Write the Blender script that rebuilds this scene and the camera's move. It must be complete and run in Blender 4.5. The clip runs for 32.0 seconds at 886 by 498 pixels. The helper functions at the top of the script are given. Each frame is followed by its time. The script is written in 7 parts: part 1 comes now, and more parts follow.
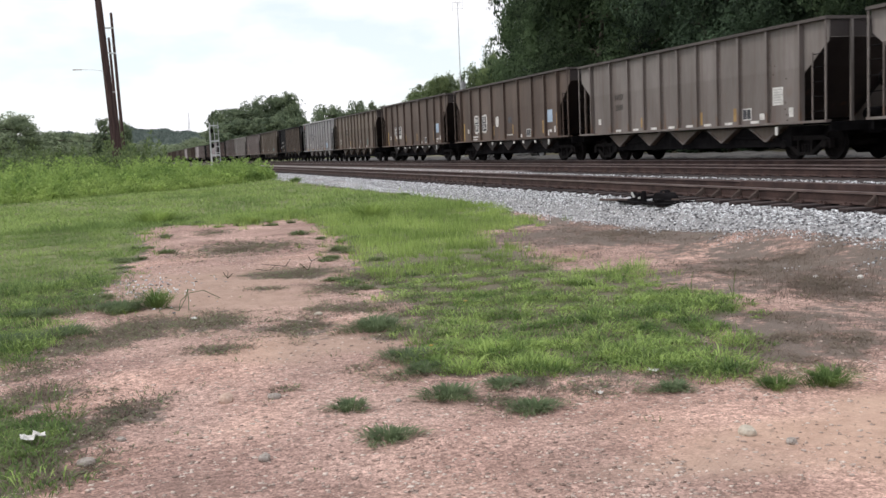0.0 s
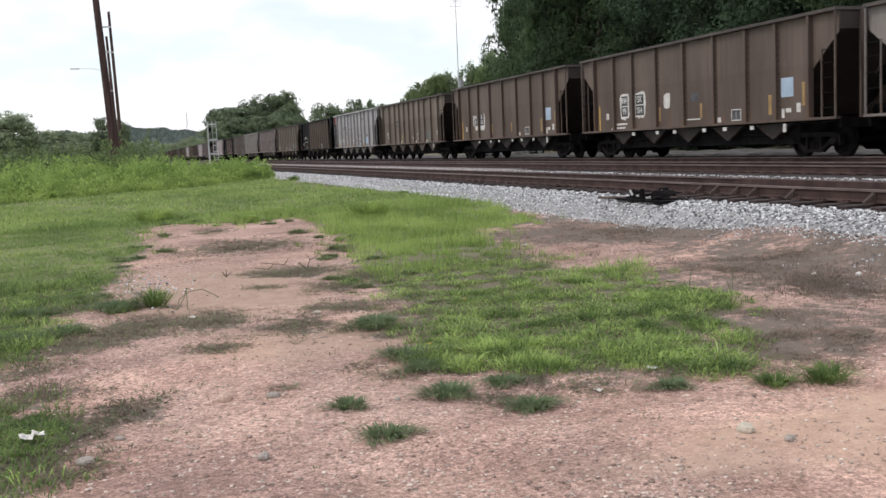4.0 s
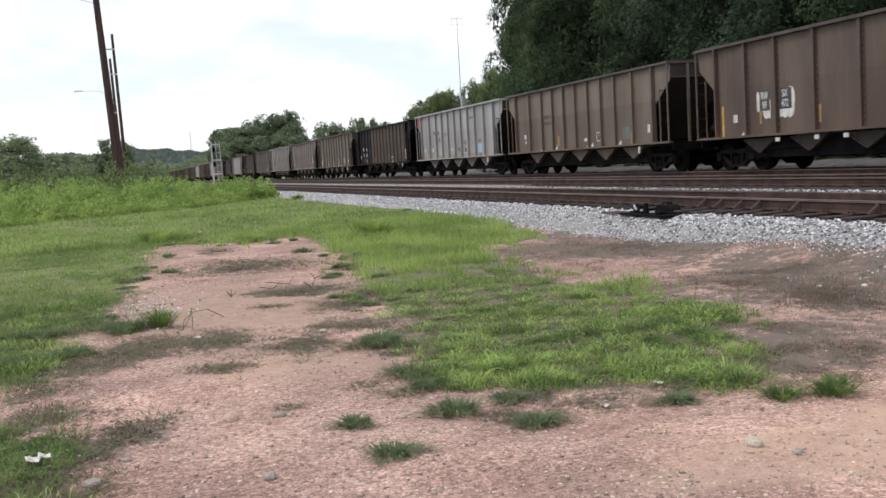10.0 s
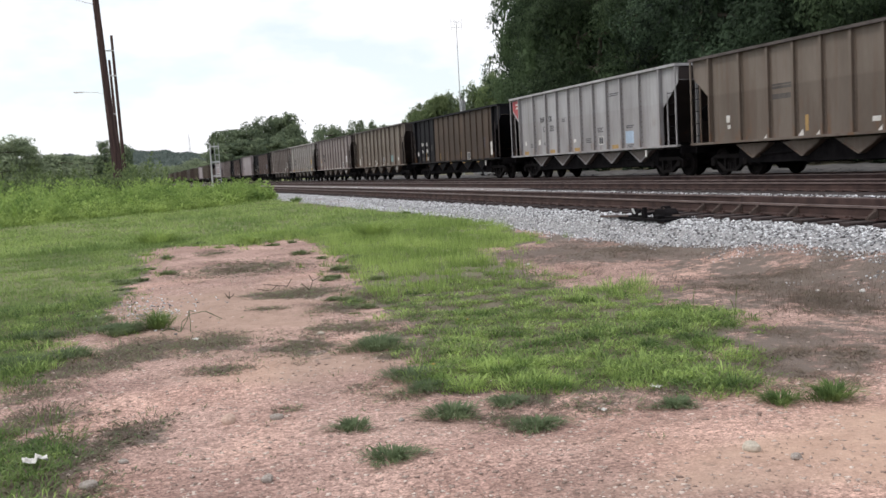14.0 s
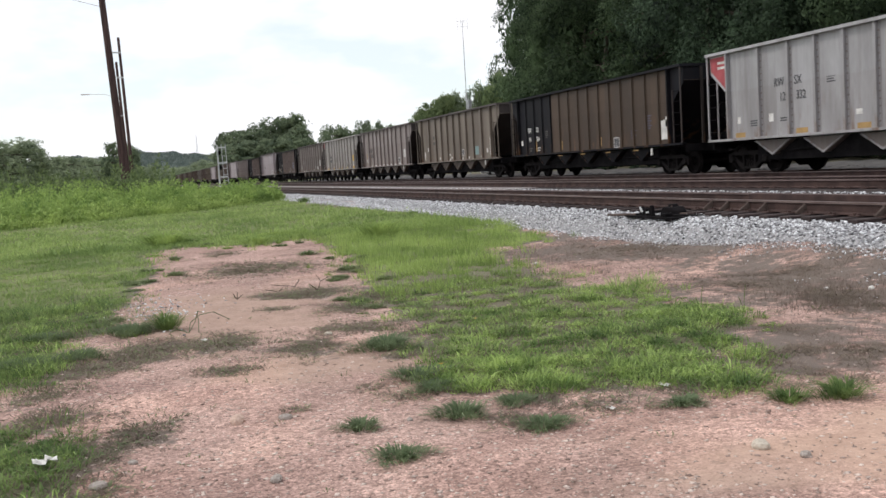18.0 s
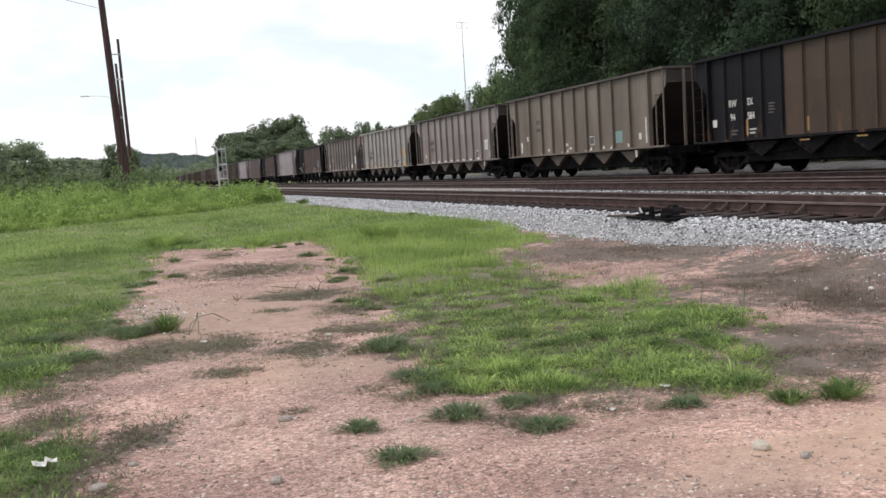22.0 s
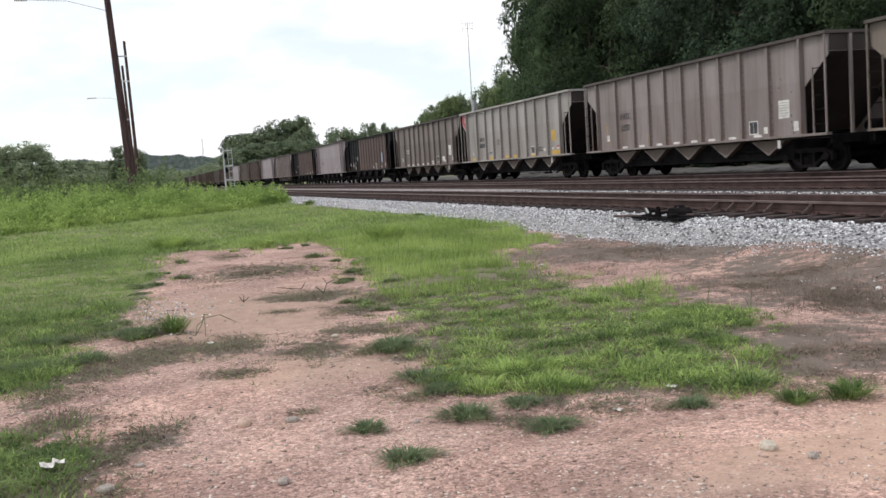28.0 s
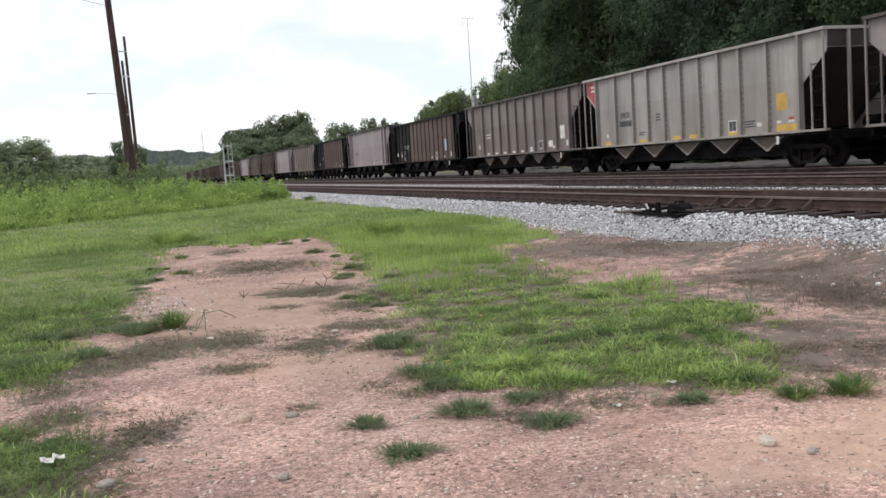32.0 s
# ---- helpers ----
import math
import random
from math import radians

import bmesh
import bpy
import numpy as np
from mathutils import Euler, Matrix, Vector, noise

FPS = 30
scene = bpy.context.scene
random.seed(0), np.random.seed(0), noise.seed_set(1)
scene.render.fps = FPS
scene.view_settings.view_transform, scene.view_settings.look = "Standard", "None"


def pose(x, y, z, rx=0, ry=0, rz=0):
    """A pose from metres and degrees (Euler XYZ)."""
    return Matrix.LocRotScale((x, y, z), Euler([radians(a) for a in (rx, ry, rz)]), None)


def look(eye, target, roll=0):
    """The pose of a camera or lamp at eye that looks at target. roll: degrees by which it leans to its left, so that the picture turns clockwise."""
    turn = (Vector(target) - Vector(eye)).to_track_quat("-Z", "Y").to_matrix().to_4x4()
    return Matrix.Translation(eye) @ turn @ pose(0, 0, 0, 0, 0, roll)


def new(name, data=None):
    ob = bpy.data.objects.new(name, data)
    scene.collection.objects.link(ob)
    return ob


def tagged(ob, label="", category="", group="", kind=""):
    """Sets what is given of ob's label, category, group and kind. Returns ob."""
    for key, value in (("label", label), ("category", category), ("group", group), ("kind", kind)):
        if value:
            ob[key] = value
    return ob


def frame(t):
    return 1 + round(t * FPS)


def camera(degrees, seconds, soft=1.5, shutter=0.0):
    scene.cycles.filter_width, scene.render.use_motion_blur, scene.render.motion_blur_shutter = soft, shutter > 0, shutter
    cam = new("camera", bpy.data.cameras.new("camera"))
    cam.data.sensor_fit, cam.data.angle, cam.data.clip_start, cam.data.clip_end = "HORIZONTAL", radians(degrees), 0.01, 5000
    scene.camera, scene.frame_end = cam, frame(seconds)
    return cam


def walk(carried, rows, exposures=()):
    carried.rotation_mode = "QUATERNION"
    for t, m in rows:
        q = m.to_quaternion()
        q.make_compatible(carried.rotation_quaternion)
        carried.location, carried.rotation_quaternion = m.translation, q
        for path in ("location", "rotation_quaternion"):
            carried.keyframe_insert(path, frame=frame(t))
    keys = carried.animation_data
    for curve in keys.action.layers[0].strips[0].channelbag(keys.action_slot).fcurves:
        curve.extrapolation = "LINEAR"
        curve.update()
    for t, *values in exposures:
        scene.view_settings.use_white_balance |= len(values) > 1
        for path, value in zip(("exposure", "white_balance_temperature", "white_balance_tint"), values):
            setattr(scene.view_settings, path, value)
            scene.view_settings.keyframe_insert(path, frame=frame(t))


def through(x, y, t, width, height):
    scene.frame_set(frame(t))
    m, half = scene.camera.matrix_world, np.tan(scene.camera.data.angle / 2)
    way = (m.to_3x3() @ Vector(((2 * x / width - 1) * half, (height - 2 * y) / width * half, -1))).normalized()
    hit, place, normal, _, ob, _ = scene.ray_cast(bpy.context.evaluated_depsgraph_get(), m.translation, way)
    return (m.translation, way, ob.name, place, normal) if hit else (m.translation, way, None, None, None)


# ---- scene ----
# The camera stands on the verge with its eye 0.77 m above the rails; x runs across the tracks, y along them, z = 0 is the rail top.
EYE = (0.0, 0.0, 0.77)
cam = camera(47.316, 32.0, soft=1.5, shutter=0.4)


def aim(pitch, lean, heading):
    """The camera's pose from degrees: pitch down, lean of the picture, heading to the right of the tracks' line."""
    p, a = radians(pitch), radians(heading)
    way = Vector((math.sin(a) * math.cos(p), math.cos(a) * math.cos(p), -math.sin(p)))
    return look(EYE, Vector(EYE) + way, -lean)


walk(cam, [(t, aim(p, r, a)) for t, p, r, a in [
    (0, 5.675, 2.428, 17.218), (0.5, 5.641, 2.393, 17.263), (1, 5.569, 2.489, 17.266), (1.5, 5.566, 2.365, 17.357),
    (2, 5.823, 2.137, 17.500), (2.5, 5.958, 2.593, 17.460), (3, 5.923, 2.626, 17.382), (3.5, 5.872, 2.568, 17.312),
    (5.5, 5.281, 2.753, 17.186), (6, 5.188, 2.970, 17.209), (6.5, 5.171, 2.685, 17.236), (7, 5.306, 2.750, 17.257),
    (7.5, 5.288, 3.094, 17.230), (8, 5.156, 3.098, 17.213), (8.5, 5.046, 3.124, 17.207), (9, 4.974, 3.211, 17.173),
    (9.5, 4.883, 3.300, 17.148), (10, 4.803, 3.321, 17.096), (10.5, 4.703, 3.402, 17.062), (11, 4.598, 3.421, 17.024),
    (11.5, 4.534, 3.343, 17.029), (12, 4.456, 3.403, 17.077), (12.5, 4.389, 3.300, 17.116), (13, 4.410, 3.398, 17.130),
    (13.5, 4.427, 3.225, 17.147), (14, 4.636, 3.028, 17.198), (14.5, 5.091, 2.488, 17.248), (16.5, 4.886, 3.092, 16.873),
    (17, 4.570, 3.310, 16.847), (17.5, 4.607, 3.313, 16.783), (18, 4.643, 3.413, 16.777), (18.5, 4.705, 3.414, 16.785),
    (19, 4.745, 3.283, 16.818), (19.5, 4.749, 3.298, 16.871), (20, 4.692, 3.426, 16.876), (20.5, 4.659, 3.416, 16.867),
    (21, 4.602, 3.570, 16.830), (21.5, 4.612, 3.523, 16.809), (22, 4.572, 3.497, 16.793), (22.5, 4.650, 3.486, 16.768),
    (23, 4.640, 3.442, 16.783), (23.5, 4.654, 3.510, 16.767), (24, 4.668, 3.490, 16.759), (24.5, 4.660, 3.619, 16.704),
    (25, 4.564, 3.700, 16.586), (25.5, 4.504, 3.723, 16.557), (27.5, 4.534, 3.674, 16.464), (28, 4.508, 3.666, 16.443),
    (28.5, 4.555, 3.669, 16.438), (29, 4.493, 3.707, 16.413), (29.5, 4.603, 3.608, 16.442), (30, 4.644, 3.611, 16.444),
    (30.5, 4.672, 3.563, 16.444), (31, 4.680, 3.600, 16.442), (31.5, 4.710, 3.597, 16.410), (32, 4.759, 3.630, 16.429),
]])

# ---- world, sun ----
world = bpy.data.worlds.new("sky")
scene.world = world
world.use_nodes = True
wn, wl = world.node_tree.nodes, world.node_tree.links
wn.clear()
w_out, w_bg = wn.new("ShaderNodeOutputWorld"), wn.new("ShaderNodeBackground")
w_sky, w_mix, w_gain = wn.new("ShaderNodeTexSky"), wn.new("ShaderNodeMix"), wn.new("ShaderNodeMix")
w_noise, w_ramp, w_co, w_map = wn.new("ShaderNodeTexNoise"), wn.new("ShaderNodeValToRGB"), wn.new("ShaderNodeTexCoord"), wn.new("ShaderNodeMapping")
SUN_ELEVATION, SUN_AZIMUTH = radians(54), radians(288)
w_sky.sky_type, w_sky.sun_disc = "NISHITA", False
w_sky.sun_elevation, w_sky.sun_rotation = SUN_ELEVATION, SUN_AZIMUTH
w_gain.data_type, w_gain.blend_type = "RGBA", "MULTIPLY"
w_gain.inputs[0].default_value = 1.0
w_gain.inputs[7].default_value = (0.146, 0.164, 0.160, 1)
w_mix.data_type = "RGBA"
w_mix.inputs[7].default_value = (1.110, 1.110, 1.150, 1)
w_map.inputs["Scale"].default_value = (1.0, 1.0, 2.6)
w_noise.inputs["Scale"].default_value, w_noise.inputs["Detail"].default_value = 5.2, 5.0
w_ramp.color_ramp.elements[0].position, w_ramp.color_ramp.elements[0].color = 0.38, (0.60, 0.60, 0.60, 1)
w_ramp.color_ramp.elements[1].position = 0.52
wl.new(w_co.outputs["Generated"], w_map.inputs[0]), wl.new(w_map.outputs[0], w_noise.inputs[0])
wl.new(w_noise.outputs[0], w_ramp.inputs[0]), wl.new(w_ramp.outputs[0], w_mix.inputs[0])
wl.new(w_sky.outputs[0], w_gain.inputs[6]), wl.new(w_gain.outputs[2], w_mix.inputs[6])
wl.new(w_mix.outputs[2], w_bg.inputs[0]), wl.new(w_bg.outputs[0], w_out.inputs[0])
w_bg.inputs[1].default_value = 1.0
sun = new("sun", bpy.data.lights.new("sun", "SUN"))
sun.data.energy, sun.data.angle, sun.data.color = 1.3, radians(12), (1.0, 0.95, 0.88)
sun_way = Vector((math.sin(SUN_AZIMUTH) * math.cos(SUN_ELEVATION), math.cos(SUN_AZIMUTH) * math.cos(SUN_ELEVATION), math.sin(SUN_ELEVATION)))
sun.matrix_world = look(sun_way * 60, (0, 0, 0))
scene.view_settings.exposure = 0.0


# ---- materials ----
def surface(name, low, high, scale=4.0, rough=0.85, metal=0.0, grain=40.0, grain_amount=0.35, bump=0.3, bump_scale=60.0,
            stretch=(1, 1, 1), vary=0.0, specular=0.3, translucent=0.0):
    """A worn surface: two colours mixed by a coarse pattern, a fine grain over it, and relief."""
    m = bpy.data.materials.new(name)
    m.use_nodes = True
    n, l = m.node_tree.nodes, m.node_tree.links
    b = n["Principled BSDF"]
    co, mp = n.new("ShaderNodeTexCoord"), n.new("ShaderNodeMapping")
    mp.inputs["Scale"].default_value = stretch
    l.new(co.outputs["Object"], mp.inputs[0])
    coarse, fine = n.new("ShaderNodeTexNoise"), n.new("ShaderNodeTexNoise")
    coarse.inputs["Scale"].default_value, coarse.inputs["Detail"].default_value = scale, 8.0
    fine.inputs["Scale"].default_value, fine.inputs["Detail"].default_value = grain, 3.0
    l.new(mp.outputs[0], coarse.inputs[0]), l.new(mp.outputs[0], fine.inputs[0])
    ramp = n.new("ShaderNodeValToRGB")
    ramp.color_ramp.elements[0].position, ramp.color_ramp.elements[1].position = 0.36, 0.64
    ramp.color_ramp.elements[0].color, ramp.color_ramp.elements[1].color = (*low, 1), (*high, 1)
    l.new(coarse.outputs[0], ramp.inputs[0])
    value = n.new("ShaderNodeMath")
    value.operation = "MULTIPLY_ADD"
    value.inputs[1].default_value, value.inputs[2].default_value = 2 * grain_amount, 1 - grain_amount
    l.new(fine.outputs[0], value.inputs[0])
    hsv = n.new("ShaderNodeHueSaturation")
    l.new(ramp.outputs[0], hsv.inputs["Color"])
    if vary:
        info, spread = n.new("ShaderNodeObjectInfo"), n.new("ShaderNodeMath")
        spread.operation = "MULTIPLY_ADD"
        spread.inputs[1].default_value, spread.inputs[2].default_value = vary, -vary / 2
        total = n.new("ShaderNodeMath")
        l.new(info.outputs["Random"], spread.inputs[0])
        l.new(value.outputs[0], total.inputs[0]), l.new(spread.outputs[0], total.inputs[1])
        l.new(total.outputs[0], hsv.inputs["Value"])
    else:
        l.new(value.outputs[0], hsv.inputs["Value"])
    l.new(hsv.outputs[0], b.inputs["Base Color"])
    b.inputs["Roughness"].default_value, b.inputs["Metallic"].default_value = rough, metal
    b.inputs["Specular IOR Level"].default_value = specular
    if bump:
        relief, bn = n.new("ShaderNodeTexNoise"), n.new("ShaderNodeBump")
        relief.inputs["Scale"].default_value, relief.inputs["Detail"].default_value = bump_scale, 4.0
        bn.inputs["Strength"].default_value, bn.inputs["Distance"].default_value = bump, 0.02
        l.new(co.outputs["Object"], relief.inputs[0]), l.new(relief.outputs[0], bn.inputs["Height"])
        l.new(bn.outputs[0], b.inputs["Normal"])
    return m


def leafy(name, low, high, clump_scale=0.8, tree_spread=0.0, mass=1.6, through=0.38, speck=0.6):
    """Leaves: the colour varies from leaf to leaf, and some light comes through."""
    m = bpy.data.materials.new(name)
    m.use_nodes = True
    n, l = m.node_tree.nodes, m.node_tree.links
    b, out = n["Principled BSDF"], n["Material Output"]
    geo, ramp, tr, mix = n.new("ShaderNodeNewGeometry"), n.new("ShaderNodeValToRGB"), n.new("ShaderNodeBsdfTranslucent"), n.new("ShaderNodeMixShader")
    co, clump, add = n.new("ShaderNodeTexCoord"), n.new("ShaderNodeTexNoise"), n.new("ShaderNodeMath")
    clump.inputs["Scale"].default_value = clump_scale
    add.operation = "MULTIPLY_ADD"
    add.inputs[1].default_value = speck
    half = n.new("ShaderNodeMath")
    half.operation = "MULTIPLY_ADD"
    half.inputs[1].default_value, half.inputs[2].default_value = mass, 0.5 - 0.5 * speck - 0.5 * mass
    l.new(co.outputs["Object"], clump.inputs[0]), l.new(clump.outputs[0], half.inputs[0])
    l.new(geo.outputs["Random Per Island"], add.inputs[0]), l.new(half.outputs[0], add.inputs[2])
    ramp.color_ramp.elements[0].color, ramp.color_ramp.elements[1].color = (*low, 1), (*high, 1)
    l.new(add.outputs[0], ramp.inputs[0])
    info, span, tint = n.new("ShaderNodeObjectInfo"), n.new("ShaderNodeMapRange"), n.new("ShaderNodeHueSaturation")
    span.inputs["To Min"].default_value, span.inputs["To Max"].default_value = 1 - tree_spread, 1 + tree_spread
    l.new(info.outputs["Random"], span.inputs[0]), l.new(span.outputs[0], tint.inputs["Value"]), l.new(ramp.outputs[0], tint.inputs["Color"])
    l.new(tint.outputs[0], b.inputs["Base Color"]), l.new(tint.outputs[0], tr.inputs[0])
    b.inputs["Roughness"].default_value, b.inputs["Specular IOR Level"].default_value = 0.75, 0.12
    mix.inputs[0].default_value = through
    l.new(b.outputs[0], mix.inputs[1]), l.new(tr.outputs[0], mix.inputs[2]), l.new(mix.outputs[0], out.inputs[0])
    return m


def car_paint(name, clean, grime, rust, metal=0.0, rough=0.6, band=0.93, specular=0.3):
    """Weathered paint: streaks that run down, rust blooms and a dusty band on the lower half."""
    m = surface(name, grime, clean, 0.9, rough, metal, 14.0, 0.12, 0.12, 9.0, (1, 1.0, 0.25), 0.06, specular)
    n, l = m.node_tree.nodes, m.node_tree.links
    b = n["Principled BSDF"]
    top = b.inputs["Base Color"].links[0].from_socket
    co, streak, mp = n.new("ShaderNodeTexCoord"), n.new("ShaderNodeTexNoise"), n.new("ShaderNodeMapping")
    mp.inputs["Scale"].default_value = (1, 2.6, 0.20)
    l.new(co.outputs["Object"], mp.inputs[0]), l.new(mp.outputs[0], streak.inputs[0])
    streak.inputs["Scale"].default_value, streak.inputs["Detail"].default_value = 1.5, 6.0
    cut, mix = n.new("ShaderNodeValToRGB"), n.new("ShaderNodeMix")
    cut.color_ramp.elements[0].position, cut.color_ramp.elements[1].position = 0.48, 0.72
    cut.color_ramp.elements[1].color = (0.60, 0.60, 0.60, 1)
    mix.data_type = "RGBA"
    mix.inputs[7].default_value = (*rust, 1)
    l.new(streak.outputs[0], cut.inputs[0]), l.new(cut.outputs[0], mix.inputs[0])
    l.new(top, mix.inputs[6])
    sep, wave, split, tone = n.new("ShaderNodeSeparateXYZ"), n.new("ShaderNodeMath"), n.new("ShaderNodeValToRGB"), n.new("ShaderNodeMix")
    l.new(co.outputs["Object"], sep.inputs[0])
    wave.operation = "MULTIPLY"
    wave.inputs[1].default_value = 0.25
    l.new(sep.outputs["Z"], wave.inputs[0])
    split.color_ramp.elements[0].position, split.color_ramp.elements[0].color = 0.640, (band, band * 0.985, band * 0.975, 1)
    split.color_ramp.elements[1].position, split.color_ramp.elements[1].color = 0.660, (1, 1, 1, 1)
    l.new(wave.outputs[0], split.inputs[0])
    tone.data_type, tone.blend_type = "RGBA", "MULTIPLY"
    tone.inputs[0].default_value = 1.0
    l.new(mix.outputs[2], tone.inputs[6]), l.new(split.outputs[0], tone.inputs[7])
    # orange rust that has bled down over the lowest metre, and coal dust in blots
    bleed, gate, low_part, both, rusty = n.new("ShaderNodeTexNoise"), n.new("ShaderNodeValToRGB"), n.new("ShaderNodeMapRange"), n.new("ShaderNodeMath"), n.new("ShaderNodeMix")
    mp2 = n.new("ShaderNodeMapping")
    mp2.inputs["Scale"].default_value = (1, 1.0, 0.35)
    l.new(co.outputs["Object"], mp2.inputs[0]), l.new(mp2.outputs[0], bleed.inputs[0])
    bleed.inputs["Scale"].default_value, bleed.inputs["Detail"].default_value = 3.4, 7.0
    gate.color_ramp.elements[0].position, gate.color_ramp.elements[1].position = 0.57, 0.72
    gate.color_ramp.elements[1].color = (0.70, 0.70, 0.70, 1)
    low_part.inputs["From Min"].default_value, low_part.inputs["From Max"].default_value = 2.3, 1.1
    both.operation, rusty.data_type = "MULTIPLY", "RGBA"
    rusty.inputs[7].default_value = (0.165, 0.082, 0.040, 1)
    l.new(bleed.outputs[0], gate.inputs[0]), l.new(sep.outputs["Z"], low_part.inputs[0])
    l.new(gate.outputs[0], both.inputs[0]), l.new(low_part.outputs[0], both.inputs[1]), l.new(both.outputs[0], rusty.inputs[0])
    l.new(tone.outputs[2], rusty.inputs[6]), l.new(rusty.outputs[2], b.inputs["Base Color"])
    return m


M_SOIL = surface("sandy_soil", (0.300, 0.198, 0.171), (0.462, 0.323, 0.279), 1.1, 0.95, 0, 30, 0.25, 0.7, 50)
M_BALLAST_BED = surface("ballast_bed", (0.22, 0.216, 0.222), (0.42, 0.415, 0.424), 14, 0.95, 0, 24, 0.4, 0.9, 26)
M_DUSTY_BED = surface("dusty_ballast", (0.155, 0.135, 0.130), (0.285, 0.252, 0.243), 9, 0.95, 0, 24, 0.4, 0.9, 26)
M_STAINED_BED = surface("stained_ballast", (0.026, 0.0195, 0.0185), (0.055, 0.042, 0.040), 5, 0.95, 0, 22, 0.4, 0.9, 26)
M_GRAVEL_ROAD = surface("gravel_road", (0.088, 0.083, 0.082), (0.155, 0.149, 0.145), 2, 0.95, 0, 20, 0.35, 0.6, 26)
M_STONE = surface("crushed_stone", (0.36, 0.37, 0.38), (0.66, 0.67, 0.68), 3, 0.9, 0, 30, 0.3, 0.2, 60)
M_PEBBLE = surface("pebble", (0.36, 0.26, 0.21), (0.66, 0.54, 0.46), 2.5, 0.9, 0, 30, 0.3, 0.2, 60)
M_GREY_STONE = surface("grey_stone", (0.29, 0.255, 0.228), (0.43, 0.385, 0.350), 6, 0.95, 0, 40, 0.2, 0.3, 50, specular=0.08)
M_PALE_STONE = surface("pale_stone", (0.45, 0.40, 0.33), (0.57, 0.51, 0.43), 6, 0.9, 0, 40, 0.2, 0.3, 50)
M_LITTER = surface("leaf_litter", (0.022, 0.019, 0.013), (0.050, 0.042, 0.028), 2, 0.95, 0, 15, 0.4, 0.8, 12)
M_SLAB = surface("pinkish_flat_stone", (0.46, 0.335, 0.275), (0.58, 0.44, 0.365), 6, 0.95, 0, 40, 0.2, 0.3, 50, specular=0.1)
M_RUST = surface("rusty_rail", (0.036, 0.0212, 0.0190), (0.073, 0.0435, 0.038), 3, 0.85, 0.0, 60, 0.3, 0.3, 80)
M_WORN = surface("worn_rail_head", (0.118, 0.083, 0.078), (0.195, 0.145, 0.136), 2, 0.45, 0.3, 50, 0.15, 0.05, 60)
M_TIE = surface("creosoted_wood", (0.024, 0.017, 0.017), (0.056, 0.041, 0.039), 3, 0.9, 0, 24, 0.3, 0.5, 30, (1, 6, 6), 0.3)
# near-black steels: shade under the cars and a faint bluish haze are in the colours
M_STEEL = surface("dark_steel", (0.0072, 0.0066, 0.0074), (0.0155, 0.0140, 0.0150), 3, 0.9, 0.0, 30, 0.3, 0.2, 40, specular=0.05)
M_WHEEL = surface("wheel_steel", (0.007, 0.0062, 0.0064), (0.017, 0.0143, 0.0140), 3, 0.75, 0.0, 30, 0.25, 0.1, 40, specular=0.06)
M_BRACE = surface("rail_brace_steel", (0.068, 0.048, 0.042), (0.13, 0.098, 0.085), 5, 0.8, 0.2, 40, 0.25, 0.2, 50)
M_WHITE = surface("white_marking", (0.55, 0.53, 0.50), (0.75, 0.73, 0.70), 4, 0.7, 0, 30, 0.15, 0.0)
M_BLUE = surface("pale_blue_marking", (0.36, 0.46, 0.58), (0.45, 0.55, 0.68), 3, 0.7, 0, 30, 0.15, 0.0)
M_TEAL = surface("teal_marking", (0.20, 0.30, 0.30), (0.27, 0.37, 0.37), 3, 0.7, 0, 30, 0.15, 0.0)
M_DULL_TEAL = surface("weathered_teal_marking", (0.125, 0.145, 0.135), (0.165, 0.185, 0.172), 3, 0.8, 0, 30, 0.2, 0.0)
M_YELLOW = surface("yellow_marking", (0.50, 0.32, 0.08), (0.62, 0.41, 0.11), 3, 0.7, 0, 30, 0.2, 0.0)
M_OCHRE = surface("ochre_marking", (0.30, 0.19, 0.08), (0.42, 0.27, 0.11), 3, 0.7, 0, 30, 0.2, 0.0)
M_RED = surface("red_marking", (0.36, 0.07, 0.08), (0.46, 0.10, 0.11), 3, 0.6, 0, 30, 0.15, 0.0)
M_INK = surface("dark_lettering", (0.05, 0.05, 0.055), (0.10, 0.10, 0.11), 3, 0.7, 0, 30, 0.15, 0.0)
M_DIM = surface("dull_violet_print", (0.085, 0.080, 0.11), (0.13, 0.125, 0.165), 3, 0.8, 0, 30, 0.2, 0.0)
M_FADED = surface("faded_lettering", (0.075, 0.068, 0.064), (0.125, 0.112, 0.103), 3, 0.8, 0, 30, 0.2, 0.0)
M_PRINT = surface("grey_print", (0.42, 0.41, 0.40), (0.52, 0.51, 0.50), 3, 0.8, 0, 30, 0.15, 0.0)
M_WOOD = surface("weathered_pole_wood", (0.050, 0.030, 0.030), (0.095, 0.058, 0.055), 2, 0.9, 0, 20, 0.3, 0.5, 20, (4, 4, 0.4))
M_GALV = surface("galvanised_steel", (0.45, 0.46, 0.47), (0.62, 0.63, 0.64), 4, 0.5, 0.5, 30, 0.1, 0.05, 40)
M_SIGNAL = surface("silver_paint", (0.40, 0.41, 0.42), (0.56, 0.57, 0.58), 4, 0.6, 0.1, 30, 0.1, 0.05, 40)
M_BARK = surface("bark", (0.06, 0.05, 0.04), (0.12, 0.10, 0.08), 3, 0.95, 0, 20, 0.3, 0.7, 15, (3, 3, 0.6))
